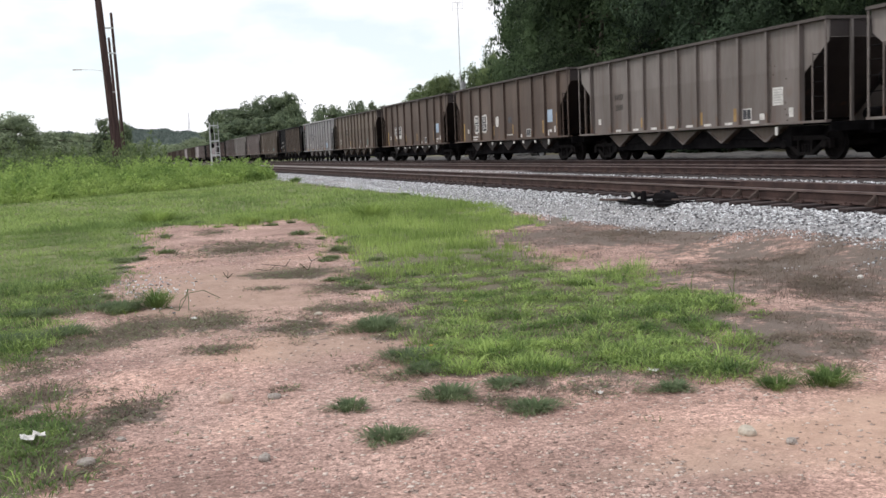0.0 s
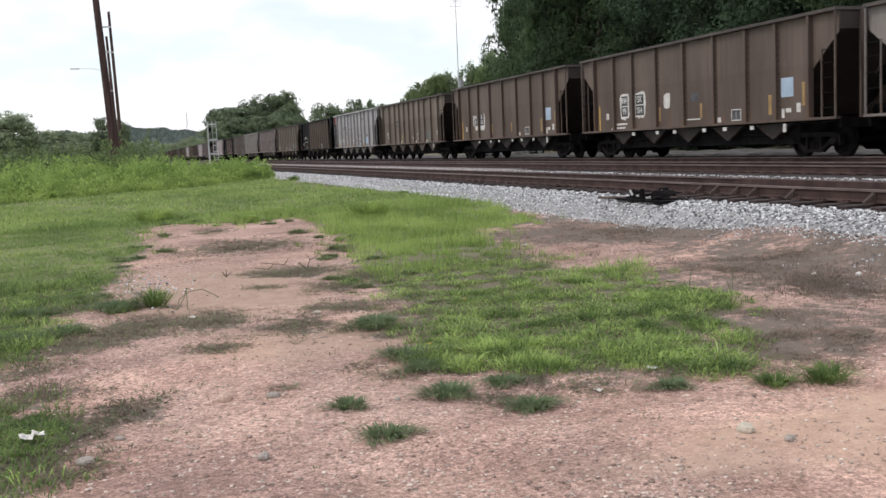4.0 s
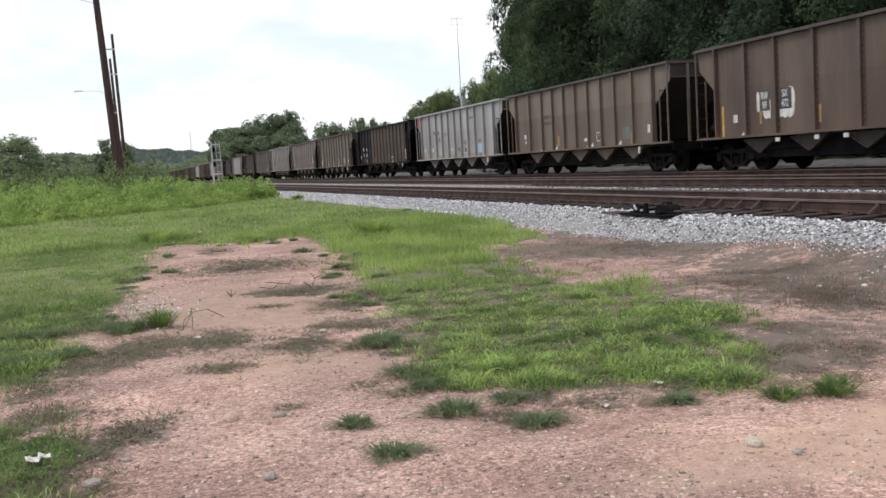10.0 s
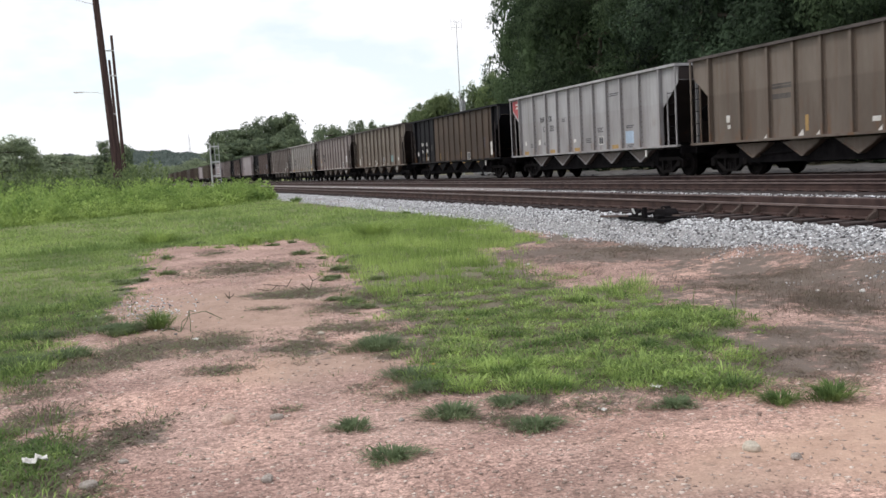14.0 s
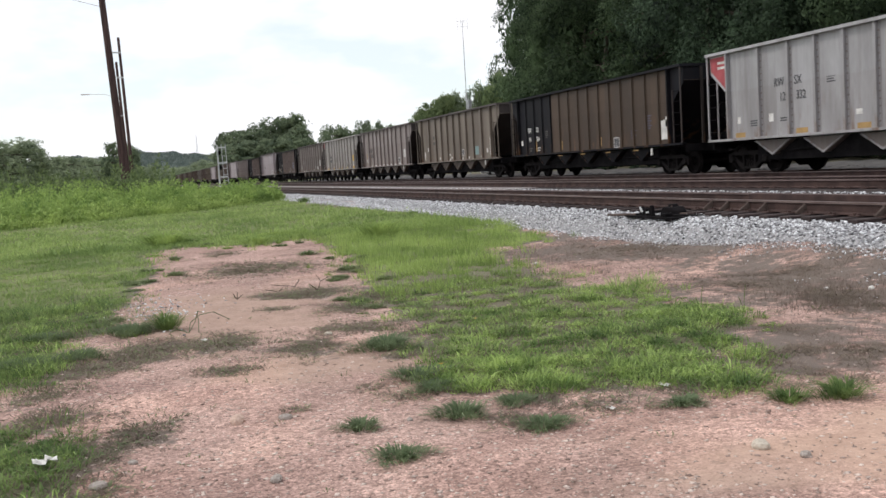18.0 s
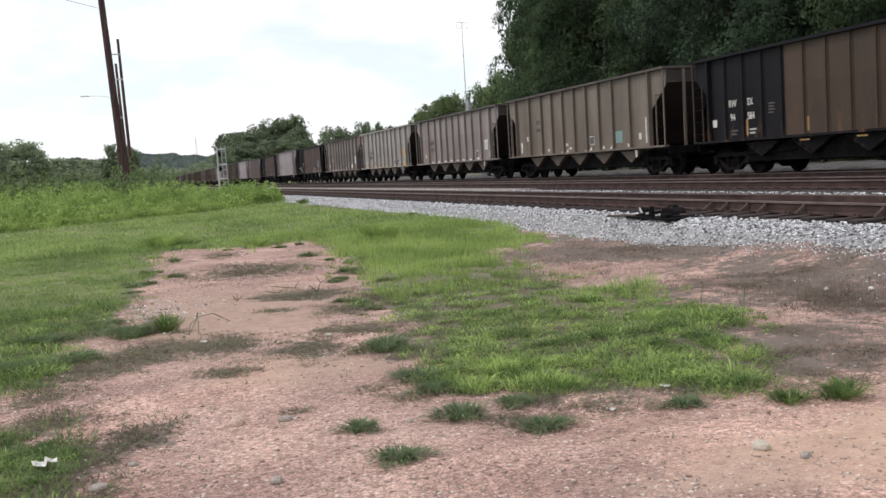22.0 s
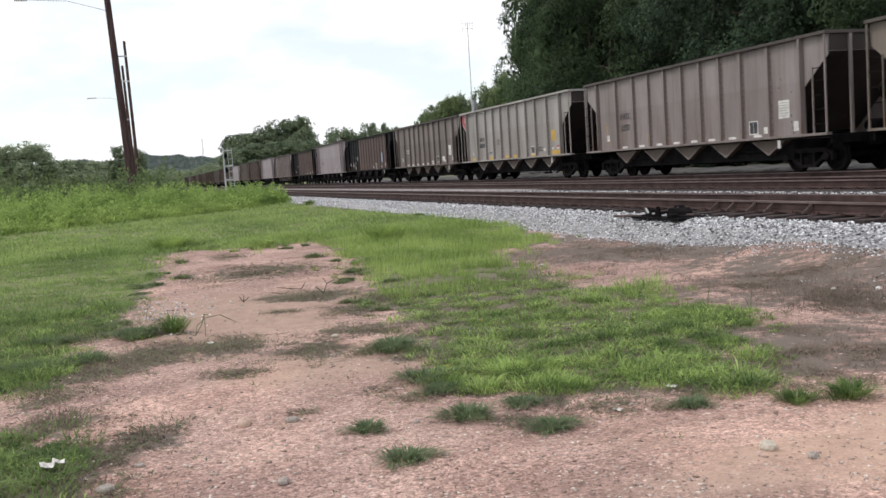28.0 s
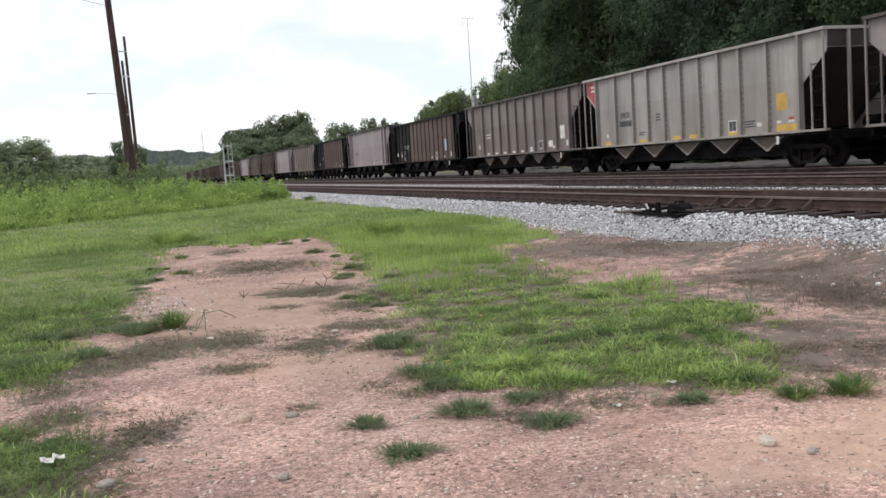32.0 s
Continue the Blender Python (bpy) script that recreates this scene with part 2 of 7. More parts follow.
M_BODY_WHITE = surface("white_car_paint", (0.72, 0.72, 0.72), (0.80, 0.80, 0.80), 1, 0.3, 0, 30, 0.03, 0.0, specular=0.5)
M_GLASS = surface("dark_glass", (0.02, 0.022, 0.025), (0.03, 0.032, 0.035), 1, 0.08, 0, 10, 0.05, 0.0, specular=0.6)
M_RUBBER = surface("tyre_rubber", (0.02, 0.02, 0.02), (0.035, 0.035, 0.035), 4, 0.9, 0, 30, 0.2, 0.1)
M_GRASS = leafy("grass_blades", (0.130, 0.208, 0.066), (0.430, 0.562, 0.185), 3.6, 0.0, 3.4)
M_LAWN = leafy("mown_lawn_blades", (0.172, 0.255, 0.086), (0.375, 0.480, 0.172), 0.5, 0.0, 2.6)
M_FAR = leafy("hazy_far_woodland_leaves", (0.112, 0.142, 0.132), (0.180, 0.216, 0.192), 0.06, 0.0, 2.4)
M_TUFT = leafy("crabgrass_blades", (0.130, 0.172, 0.088), (0.28, 0.335, 0.172))
M_MAT = leafy("creeping_weed_leaves", (0.135, 0.110, 0.086), (0.290, 0.240, 0.188))
M_DRY = leafy("dry_weed_stems", (0.150, 0.118, 0.102), (0.35, 0.280, 0.240))
M_WEED = leafy("tall_weed_leaves", (0.135, 0.222, 0.064), (0.41, 0.540, 0.172), 0.9, 0.0, 2.6, 0.38, 0.25)
M_LEAF = leafy("tree_leaves", (0.092, 0.126, 0.086), (0.250, 0.305, 0.185), 4.5, 0.15, 2.2)
# woodland leaves twice: the wood's shade and its sunlit edge are in the colours
M_LEAF_SHADED = leafy("shaded_woodland_leaves", (0.016, 0.024, 0.018), (0.096, 0.146, 0.085), 4.0, 0.4, 2.6)
M_LEAF_SUNLIT = leafy("sunlit_woodland_leaves", (0.018, 0.031, 0.019), (0.114, 0.167, 0.083), 4.0, 0.3, 2.6)
# lightened leaf colour that stands in for haze over the distant trees
M_LEAF_PALE = leafy("hazy_tree_leaves", (0.142, 0.185, 0.124), (0.345, 0.398, 0.258), 4.5, 0.18)
M_CRAB = leafy("matted_crabgrass_blades", (0.110, 0.155, 0.086), (0.265, 0.335, 0.185))
M_TALL = leafy("tall_grass_blades", (0.20, 0.290, 0.085), (0.45, 0.570, 0.190), 0.8, 0.0, 2.6)
M_DEEP = leafy("deep_green_blades", (0.086, 0.143, 0.052), (0.260, 0.355, 0.126), 3.6, 0.0, 2.6)
M_LAMP = surface("weathered_lamp_metal", (0.48, 0.43, 0.43), (0.62, 0.57, 0.57), 4, 0.6, 0.2, 30, 0.1, 0.05, 40)
M_LEAF_LIGHT = leafy("young_tree_leaves", (0.090, 0.130, 0.060), (0.25, 0.315, 0.145), 4.5, 0.2)
M_HILL = surface("hazy_far_woodland", (0.095, 0.122, 0.113), (0.145, 0.178, 0.162), 0.05, 1.0, 0, 0.25, 0.5, 1.0, 0.15)

PAINT = {
    "tan": car_paint("tan_grey_car_paint", (0.236, 0.208, 0.196), (0.168, 0.146, 0.135), (0.14, 0.100, 0.088), band=0.90),
    "brown": car_paint("brown_car_paint", (0.149, 0.111, 0.092), (0.095, 0.070, 0.059), (0.086, 0.053, 0.043), band=0.93),
    "taupe": car_paint("grey_brown_car_paint", (0.204, 0.169, 0.143), (0.146, 0.117, 0.096), (0.125, 0.080, 0.056), band=0.84),
    "silver": car_paint("silver_grey_car_paint", (0.428, 0.420, 0.434), (0.308, 0.298, 0.304), (0.22, 0.202, 0.198), 0.12, 0.45, 0.95),
    "oyster": car_paint("warm_silver_car_paint", (0.415, 0.392, 0.375), (0.300, 0.278, 0.262), (0.22, 0.196, 0.180), 0.10, 0.5, 0.95),
    "dark": car_paint("dark_brown_car_paint", (0.080, 0.052, 0.035), (0.053, 0.036, 0.026), (0.043, 0.030, 0.023), band=0.92),
    "black": car_paint("black_car_paint", (0.015, 0.015, 0.019), (0.009, 0.009, 0.012), (0.016, 0.013, 0.013), specular=0.1),
    "grey": car_paint("light_grey_car_paint", (0.298, 0.262, 0.256), (0.225, 0.193, 0.185), (0.17, 0.128, 0.112)),
    "chord": car_paint("grimy_top_chord_paint", (0.098, 0.082, 0.076), (0.060, 0.050, 0.047), (0.050, 0.038, 0.034)),
    "umber": car_paint("warm_brown_grey_car_paint", (0.206, 0.175, 0.146), (0.144, 0.120, 0.100), (0.112, 0.080, 0.060), band=0.97),
    "pale": car_paint("pale_pinkish_grey_car_paint", (0.350, 0.305, 0.319), (0.285, 0.246, 0.258), (0.24, 0.198, 0.202)),
    # the dark brown paint made lighter, for haze over cars farther off
    "russet": car_paint("hazed_brown_car_paint", (0.118, 0.080, 0.070), (0.090, 0.062, 0.056), (0.072, 0.048, 0.043), band=0.95),
    # grimy brown, with the shade of the car ends put into its tone
    "rim": car_paint("grimy_shaded_brown_paint", (0.056, 0.044, 0.042), (0.036, 0.029, 0.028), (0.036, 0.026, 0.024)),
}


# ---- building helpers ----
def box(bm, x0, x1, y0, y1, z0, z1):
    v = [bm.verts.new(c) for c in ((x0, y0, z0), (x1, y0, z0), (x1, y1, z0), (x0, y1, z0), (x0, y0, z1), (x1, y0, z1), (x1, y1, z1), (x0, y1, z1))]
    for f in ((3, 2, 1, 0), (4, 5, 6, 7), (0, 1, 5, 4), (1, 2, 6, 5), (2, 3, 7, 6), (3, 0, 4, 7)):
        bm.faces.new([v[i] for i in f])


def slab(bm, outline, x0, x1):
    """A plate with its outline in y and z, from x0 to x1."""
    a, b = [bm.verts.new((x0, y, z)) for y, z in outline], [bm.verts.new((x1, y, z)) for y, z in outline]
    bm.faces.new(a), bm.faces.new(b[::-1])
    for i in range(len(a)):
        j = (i + 1) % len(a)
        bm.faces.new((a[j], a[i], b[i], b[j]))


def run(bm, outline, y0, y1):
    """A bar with its outline in x and z, from y0 to y1."""
    a, b = [bm.verts.new((x, y0, z)) for x, z in outline], [bm.verts.new((x, y1, z)) for x, z in outline]
    bm.faces.new(a), bm.faces.new(b[::-1])
    for i in range(len(a)):
        j = (i + 1) % len(a)
        bm.faces.new((a[j], a[i], b[i], b[j]))


def rod(bm, p, q, r0, r1=None, sides=8):
    """A round bar from p to q."""
    p, q = Vector(p), Vector(q)
    r1 = r0 if r1 is None else r1
    turn = (q - p).to_track_quat("Z", "Y").to_matrix()
    rings = []
    for c, r in ((p, r0), (q, r1)):
        rings.append([bm.verts.new(c + turn @ Vector((r * math.cos(2 * math.pi * i / sides), r * math.sin(2 * math.pi * i / sides), 0))) for i in range(sides)])
    bm.faces.new(rings[0][::-1]), bm.faces.new(rings[1])
    for i in range(sides):
        j = (i + 1) % sides
        bm.faces.new((rings[0][i], rings[0][j], rings[1][j], rings[1][i]))


def lathe(bm, profile, sides=24, hub=(0, 0, 0)):
    """A turned shape round the x axis: profile of (x, radius)."""
    rings = [[bm.verts.new((hub[0] + x, hub[1] + r * math.cos(2 * math.pi * i / sides), hub[2] + r * math.sin(2 * math.pi * i / sides))) for i in range(sides)] for x, r in profile]
    for a, b in zip(rings, rings[1:]):
        for i in range(sides):
            j = (i + 1) % sides
            bm.faces.new((a[i], a[j], b[j], b[i]))
    bm.faces.new(rings[0][::-1]), bm.faces.new(rings[-1])


def mesh_of(name, bm, *materials):
    bmesh.ops.recalc_face_normals(bm, faces=bm.faces)
    me = bpy.data.meshes.new(name)
    bm.to_mesh(me)
    bm.free()
    for m in materials:
        me.materials.append(m)
    return me


def piece(name, me, parent=None, at=None, label=""):
    ob = new(name, me)
    if parent is not None:
        ob.parent = parent
    if at is not None:
        ob.matrix_basis = at
    return tagged(ob, label)


def part(name, bm, material, parent=None, label=""):
    return piece(name, mesh_of(name, bm, material), parent, None, label)


def raw(name, verts, faces, material):
    """A mesh from arrays of corners and equal faces."""
    me = bpy.data.meshes.new(name)
    verts, faces = np.asarray(verts, np.float32), np.asarray(faces, np.int32)
    me.vertices.add(len(verts)), me.loops.add(faces.size), me.polygons.add(len(faces))
    me.vertices.foreach_set("co", verts.ravel())
    me.loops.foreach_set("vertex_index", faces.ravel())
    me.polygons.foreach_set("loop_start", np.arange(0, faces.size, faces.shape[1], dtype=np.int32))
    me.update(calc_edges=True)
    me.materials.append(material)
    return me


rng = np.random.default_rng(7)


def wobble(x, y, scale, seed=0):
    """A smooth random field over the ground, about -1 to 1."""
    out = np.zeros_like(x)
    local = np.random.default_rng(100 + seed)
    for k in range(6):
        a, b, c = local.normal(0, 1, 2), local.uniform(0, 6.28), 1.0
        out += np.sin((x * a[0] + y * a[1]) / scale * (1 + 0.5 * k) + b) / (1 + 0.4 * k)
    return out / 2.0


def inside(x, y, outline):
    hit = np.zeros(x.shape, bool)
    for (x0, y0), (x1, y1) in zip(outline, outline[1:] + outline[:1]):
        cross = (y0 > y) != (y1 > y)
        hit ^= cross & (x < (x1 - x0) * (y - y0) / (y1 - y0 + 1e-12) + x0)
    return hit


def ground_height(x, y):
    """The verge: level by the path, then rising gently away; a bench beyond the tracks and a wooded bank behind it."""
    z = -0.75 + 0.40 * np.clip((y - 15) / 35, 0, 1)
    z = z + 0.018 * wobble(x, y, 1.1, 1) + 0.008 * wobble(x, y, 0.35, 2)
    z = z + 0.27 * np.clip((x - 7.3) / 1.5, 0, 1) * np.clip((15.5 - y) / 4.0, 0, 1)
    bench = np.clip((x - 9.0) / 3.0, 0, 1)
    z = z * (1 - bench) + (-0.62) * bench
    z = z + 0.50 * np.clip((x - 20.5) / 2.0, 0, 1)
    z = z + 6.0 * np.clip((x - 30) / 30, 0, 1) * np.clip((130 - y) / 40, 0, 1)
    return z


# Where the verge carries turf: a tongue of grass between two bare stretches, the lawn and a corner clump.
TONGUE = [(6.41, 41.0), (3.7, 20.7), (3.5, 16.9), (3.35, 15.2), (2.89, 13.3), (2.59, 11.3), (2.5, 10.05), (2.62, 9.39), (2.32, 8.48), (2.12, 7.63), (1.95, 7.2),
          (1.83, 6.98), (1.91, 6.46), (2.2, 6.26), (2.57, 6.17), (2.82, 5.91), (3.15, 6.07), (3.36, 5.76), (3.76, 5.6), (4.07, 6.16), (4.24, 6.72), (5.05, 7.68),
          (5.17, 8.32), (4.86, 8.86), (5.27, 9.84), (5.18, 10.77), (4.8, 11.32), (5.11, 12.52), (5.27, 15.0), (5.79, 16.76), (7.51, 17.9), (8.25, 22.7), (8.25, 26.0), (7.75, 32.6), (7.24, 38.5), (6.9, 41.0)]
LAWN = [(-60, 120), (-60, 6), (-2.5, 7.8), (-1.02, 8.35), (-0.86, 8.38), (-0.83, 9.12), (-0.98, 10.0), (-1.3, 10.9), (-0.66, 10.9), (-0.25, 11.2), (-0.44, 12.1), (-0.31, 13.25),
        (-0.21, 14.4), (-0.06, 15.4), (0.19, 17.4), (0.06, 21.3), (0.87, 23.3), (1.7, 22.6), (2.5, 22.0), (3.2, 23.0), (3.96, 22.4), (6.5, 39.5), (6.84, 42.8), (6.65, 47.0), (6.4, 60.0), (6.4, 120)]
CORNER = [(-0.84, 6.66), (-0.63, 6.49), (-0.5, 6.48), (-0.52, 6.02), (-0.5, 5.62), (-0.59, 5.49), (-0.58, 5.2), (-0.5, 4.86), (-0.73, 4.8), (-2.5, 4.8), (-2.5, 6.7)]
DRY = [(7.4, 17.8), (8.4, 19.0), (8.66, 10.0), (7.5, 5.5), (4.87, 5.66), (3.98, 5.6), (4.37, 6.79), (5.29, 8.02), (5.07, 9.42), (5.75, 10.8), (4.8, 12.0), (5.15, 15.3)]
# low mats of creeping weeds: middle, half width, half depth and weight
MATS = [(1.77, 16.8, 1.23, 1.3, 0.7), (1.62, 20.5, 0.53, 0.7, 0.5), (1.96, 12.9, 0.74, 0.62, 1.0), (1.43, 11.5, 0.22, 0.26, 0.6), (2.21, 11.2, 0.39, 0.6, 0.8), (1.98, 9.75, 0.52, 0.39, 0.8),
        (3.16, 15.5, 0.32, 0.68, 0.8), (0.68, 9.52, 0.42, 0.72, 1.0), (0.04, 9.56, 0.48, 0.71, 1.0), (-0.46, 8.86, 0.41, 0.72, 0.8), (1.35, 8.82, 0.39, 0.70, 0.75), (0.52, 8.1, 0.27, 0.19, 0.9)]
MATS += [(0.76, 8.16, 0.10, 0.13, 0.6), (-0.74, 7.92, 0.30, 0.42, 0.6), (2.01, 7.9, 0.28, 0.20, 0.8), (1.56, 6.98, 0.22, 0.08, 0.4), (-0.11, 6.34, 0.24, 0.37, 1.0), (-0.34, 5.88, 0.20, 0.36, 1.0),
         (-0.41, 5.13, 0.13, 0.17, 0.9), (-0.66, 7.05, 0.40, 0.50, 0.55), (0.88, 6.52, 0.07, 0.14, 0.6), (-0.52, 5.49, 0.17, 0.15, 0.4), (1.66, 6.63, 0.18, 0.19, 0.8), (2.02, 5.67, 0.10, 0.18, 0.7)]
MATS += [(2.46, 5.98, 0.18, 0.25, 0.8), (2.71, 5.64, 0.19, 0.25, 0.8), (3.38, 5.70, 0.37, 0.15, 0.8), (2.09, 5.47, 0.17, 0.26, 0.5), (6.51, 8.28, 0.50, 1.18, 0.6), (6.32, 9.72, 0.66, 0.77, 0.35),
         (7.66, 14.8, 1.05, 1.44, 0.35), (7.56, 10.3, 0.77, 0.50, 0.4), (4.60, 6.34, 0.28, 0.20, 0.8), (4.87, 5.99, 0.22, 0.31, 0.7), (4.19, 6.12, 0.17, 0.37, 0.6), (4.29, 5.70, 0.16, 0.13, 0.6)]
MATS += [(-0.28, 5.25, 0.20, 0.32, 0.55), (4.35, 5.37, 0.12, 0.15, 0.9), (5.10, 7.13, 0.33, 0.39, 0.4), (3.93, 5.47, 0.17, 0.15, 0.5), (3.70, 7.72, 0.33, 0.76, 0.5), (2.93, 6.85, 0.15, 0.40, 0.5), (2.45, 9.13, 0.23, 0.50, 0.6),
         (3.63, 9.30, 0.25, 0.46, 0.4), (3.07, 6.17, 0.19, 0.22, 0.4), (2.57, 7.54, 0.28, 0.11, 0.4), (2.68, 12.1, 0.31, 0.54, 0.6)]
MAT_COS, MAT_SIN = math.cos(radians(17)), math.sin(radians(17))


def turf(x, y):
    u = x + 0.12 * wobble(x, y, 0.16, 3) + 0.06 * wobble(x, y, 0.5, 4) + 0.07 * wobble(x, y, 0.05, 12)
    v = y + 0.20 * wobble(x, y, 0.16, 5) + 0.10 * wobble(x, y, 0.5, 6) + 0.10 * wobble(x, y, 0.06, 13)
    return inside(u, v, TONGUE) | inside(u, v, LAWN) | inside(u, v, CORNER)


def dry(x, y):
    u, v = x + 0.15 * wobble(x, y, 0.2, 7), y + 0.2 * wobble(x, y, 0.2, 8)
    return inside(u, v, DRY) & ~turf(x, y)


def mats(x, y):
    """How thickly the creeping weeds lie, 0 to 1."""
    out = np.zeros(x.shape)
    ragged = 0.22 * wobble(x, y, 0.16, 15) + 0.22 * wobble(x, y, 0.06, 16)
    for mx, my, wide, deep, weight in MATS:
        a, b = (x - mx) * MAT_COS - (y - my) * MAT_SIN, (x - mx) * MAT_SIN + (y - my) * MAT_COS
        out = np.maximum(out, weight * np.clip(1.9 * (1.12 + ragged - np.sqrt((a / wide) ** 2 + (b / deep) ** 2)), 0, 1))
    return out


# ---- ground ----
def axis(fine0, fine1, step, reach):
    s = step
    mid = list(np.arange(fine0, fine1, step))
    a, left = fine0, []
    while a > -reach:
        s *= 1.18
        a -= s
        left.append(a)
    b, right, s = mid[-1], [], step
    while b < reach:
        s *= 1.18
        b += s
        right.append(b)
    return np.array(left[::-1] + mid + right)


gx, gy = axis(-2.2, 8.8, 0.07, 2600), axis(3.6, 22.0, 0.085, 2600)
GX, GY = np.meshgrid(gx, gy)
GZ = ground_height(GX, GY)
nx = len(gx)
ii = (np.arange(len(gy) - 1)[:, None] * nx + np.arange(nx - 1)[None, :]).ravel()
ground_mesh = raw("ground", np.stack([GX.ravel(), GY.ravel(), GZ.ravel()], 1), np.stack([ii, ii + 1, ii + 1 + nx, ii + nx], 1), M_SOIL)
damp = 0.11 * np.clip((8.8 - GY) / 1.5, 0, 1)
cover = turf(GX, GY) * np.clip(0.64 + (GY - 13) / 9, 0.64, 1.0) + dry(GX, GY) * (0.20 + np.maximum(damp, 0.17 * np.clip((GX - 5.0) / 1.3, 0, 1)) + 0.15 * np.clip(1.5 * wobble(GX, GY, 0.45, 21) + 0.3, -1.4, 1)) * (1 - 0.85 * np.exp(-((GX - 6.0) / 0.7) ** 2 - ((GY - 12.0) / 2.0) ** 2))
cover = np.maximum(cover, 0.44 * mats(GX, GY))
cover = np.where(GX > 24.5, 0.7, cover)
cover = np.where((GX < -55) | (GX > 60) | (GY > 118), 1.0, cover)
cover = np.where((GY + 3.0 * wobble(GX, GY, 3.0, 11) < -5) & (GX < 6), 0.85, cover)
soft_cover = cover.copy()
for _ in range(3):
    soft_cover[1:-1, 1:-1] = (soft_cover[1:-1, 1:-1] * 4 + soft_cover[:-2, 1:-1] + soft_cover[2:, 1:-1] + soft_cover[1:-1, :-2] + soft_cover[1:-1, 2:]) / 8
layer = ground_mesh.attributes.new("cover", "FLOAT", "POINT")
layer.data.foreach_set("value", soft_cover.ravel().astype(np.float32))
sand = np.clip((GX - 1.6 + 0.9 * wobble(GX, GY, 0.6, 22)) / 1.8, 0, 1) * np.clip((5.9 - GY + 0.5 * wobble(GX, GY, 0.5, 23)) / 1.2, 0, 1)
washed = np.exp(-((GX - 1.0) / 1.15) ** 2 - ((GY - 11.9) / 2.6) ** 2) + 0.8 * np.exp(-((GX - 1.25) / 0.7) ** 2 - ((GY - 7.9) / 0.55) ** 2)
washed += 0.75 * np.clip((GX - 1.9 + 0.9 * wobble(GX, GY, 0.4, 28)) / 1.2, 0, 1) * np.clip((5.1 - GY + 0.4 * wobble(GX, GY, 0.6, 29)) / 0.5, 0, 1)
washed = np.clip(1.9 * washed - 0.35 + 0.45 * wobble(GX, GY, 0.5, 25), 0, 1)
sand = np.maximum(sand, np.clip(1.4 * wobble(GX, GY, 0.9, 24) - 0.55, 0, 0.8))
ground_mesh.attributes.new("sand", "FLOAT", "POINT").data.foreach_set("value", sand.ravel().astype(np.float32))
ground_mesh.attributes.new("washed", "FLOAT", "POINT").data.foreach_set("value", washed.ravel().astype(np.float32))
ground_mesh.polygons.foreach_set("use_smooth", np.ones(len(ground_mesh.polygons), bool))
ground = tagged(new("ground", ground_mesh), "pinkish sandy gravel verge with worn turf", "ground", kind="structure")
# the ballast spreads wider over the verge farther along
EDGE_Y, EDGE_X = [20.0, 26.5, 32.6, 38.5, 42.8, 47.0, 60.0, 200.0], [8.5, 8.3, 7.75, 7.24, 6.9, 6.65, 6.4, 6.2]
sy = np.concatenate([np.arange(21, 60, 0.5), np.arange(60, 200, 4.0)])
SF, SY = np.meshgrid(np.linspace(0, 1, 9), sy)
SX = np.interp(SY, EDGE_Y, EDGE_X) * (1 - SF) + 9.05 * SF
SZ = ground_height(SX, SY) + 0.05 * np.clip(6 * SF, 0, 1) - 0.02 + 0.012 * wobble(SX, SY, 0.2, 19)
ii = (np.arange(len(sy) - 1)[:, None] * 9 + np.arange(8)[None, :]).ravel()
shoulder = new("ballast_shoulder", raw("ballast_shoulder", np.stack([SX.ravel(), SY.ravel(), SZ.ravel()], 1), np.stack([ii, ii + 1, ii + 10, ii + 9], 1), M_BALLAST_BED))
tagged(shoulder, "pale ballast spread over the verge", "ballast", kind="structure")
# the soil under turf is darker and greener, under dry weeds it is brown
gn, gl = M_SOIL.node_tree.nodes, M_SOIL.node_tree.links
g_b = gn["Principled BSDF"]
g_top = g_b.inputs["Base Color"].links[0].from_socket
g_at, g_ramp, g_mix, g_noise, g_fac, g_co = gn.new("ShaderNodeAttribute"), gn.new("ShaderNodeValToRGB"), gn.new("ShaderNodeMix"), gn.new("ShaderNodeTexNoise"), gn.new("ShaderNodeMath"), gn.new("ShaderNodeTexCoord")
g_at.attribute_name = "cover"
g_ramp.color_ramp.elements[0].position, g_ramp.color_ramp.elements[0].color = 0.5, (0.168, 0.134, 0.114, 1)
g_ramp.color_ramp.elements[1].position, g_ramp.color_ramp.elements[1].color = 0.95, (0.170, 0.188, 0.080, 1)
g_noise.inputs["Scale"].default_value, g_noise.inputs["Detail"].default_value = 6.0, 8.0
# ragged cover: the field and a fine noise together pass a threshold
g_noise.inputs["Roughness"].default_value = 0.66
g_fac.operation = "MULTIPLY_ADD"
g_fac.inputs[1].default_value, g_fac.inputs[2].default_value = 3.2, -2.05
gl.new(g_co.outputs["Object"], g_noise.inputs[0]), gl.new(g_noise.outputs[0], g_fac.inputs[0])
g_mul = gn.new("ShaderNodeMath")
g_mul.operation, g_mul.inputs[1].default_value = "MULTIPLY_ADD", 2.4
gl.new(g_at.outputs["Fac"], g_mul.inputs[0]), gl.new(g_fac.outputs[0], g_mul.inputs[2])
g_gate = gn.new("ShaderNodeMath")
g_gate.operation, g_gate.use_clamp = "MULTIPLY", True
g_gate.inputs[1].default_value = 2.0
gl.new(g_mul.outputs[0], g_gate.inputs[0])
g_mix.data_type = "RGBA"
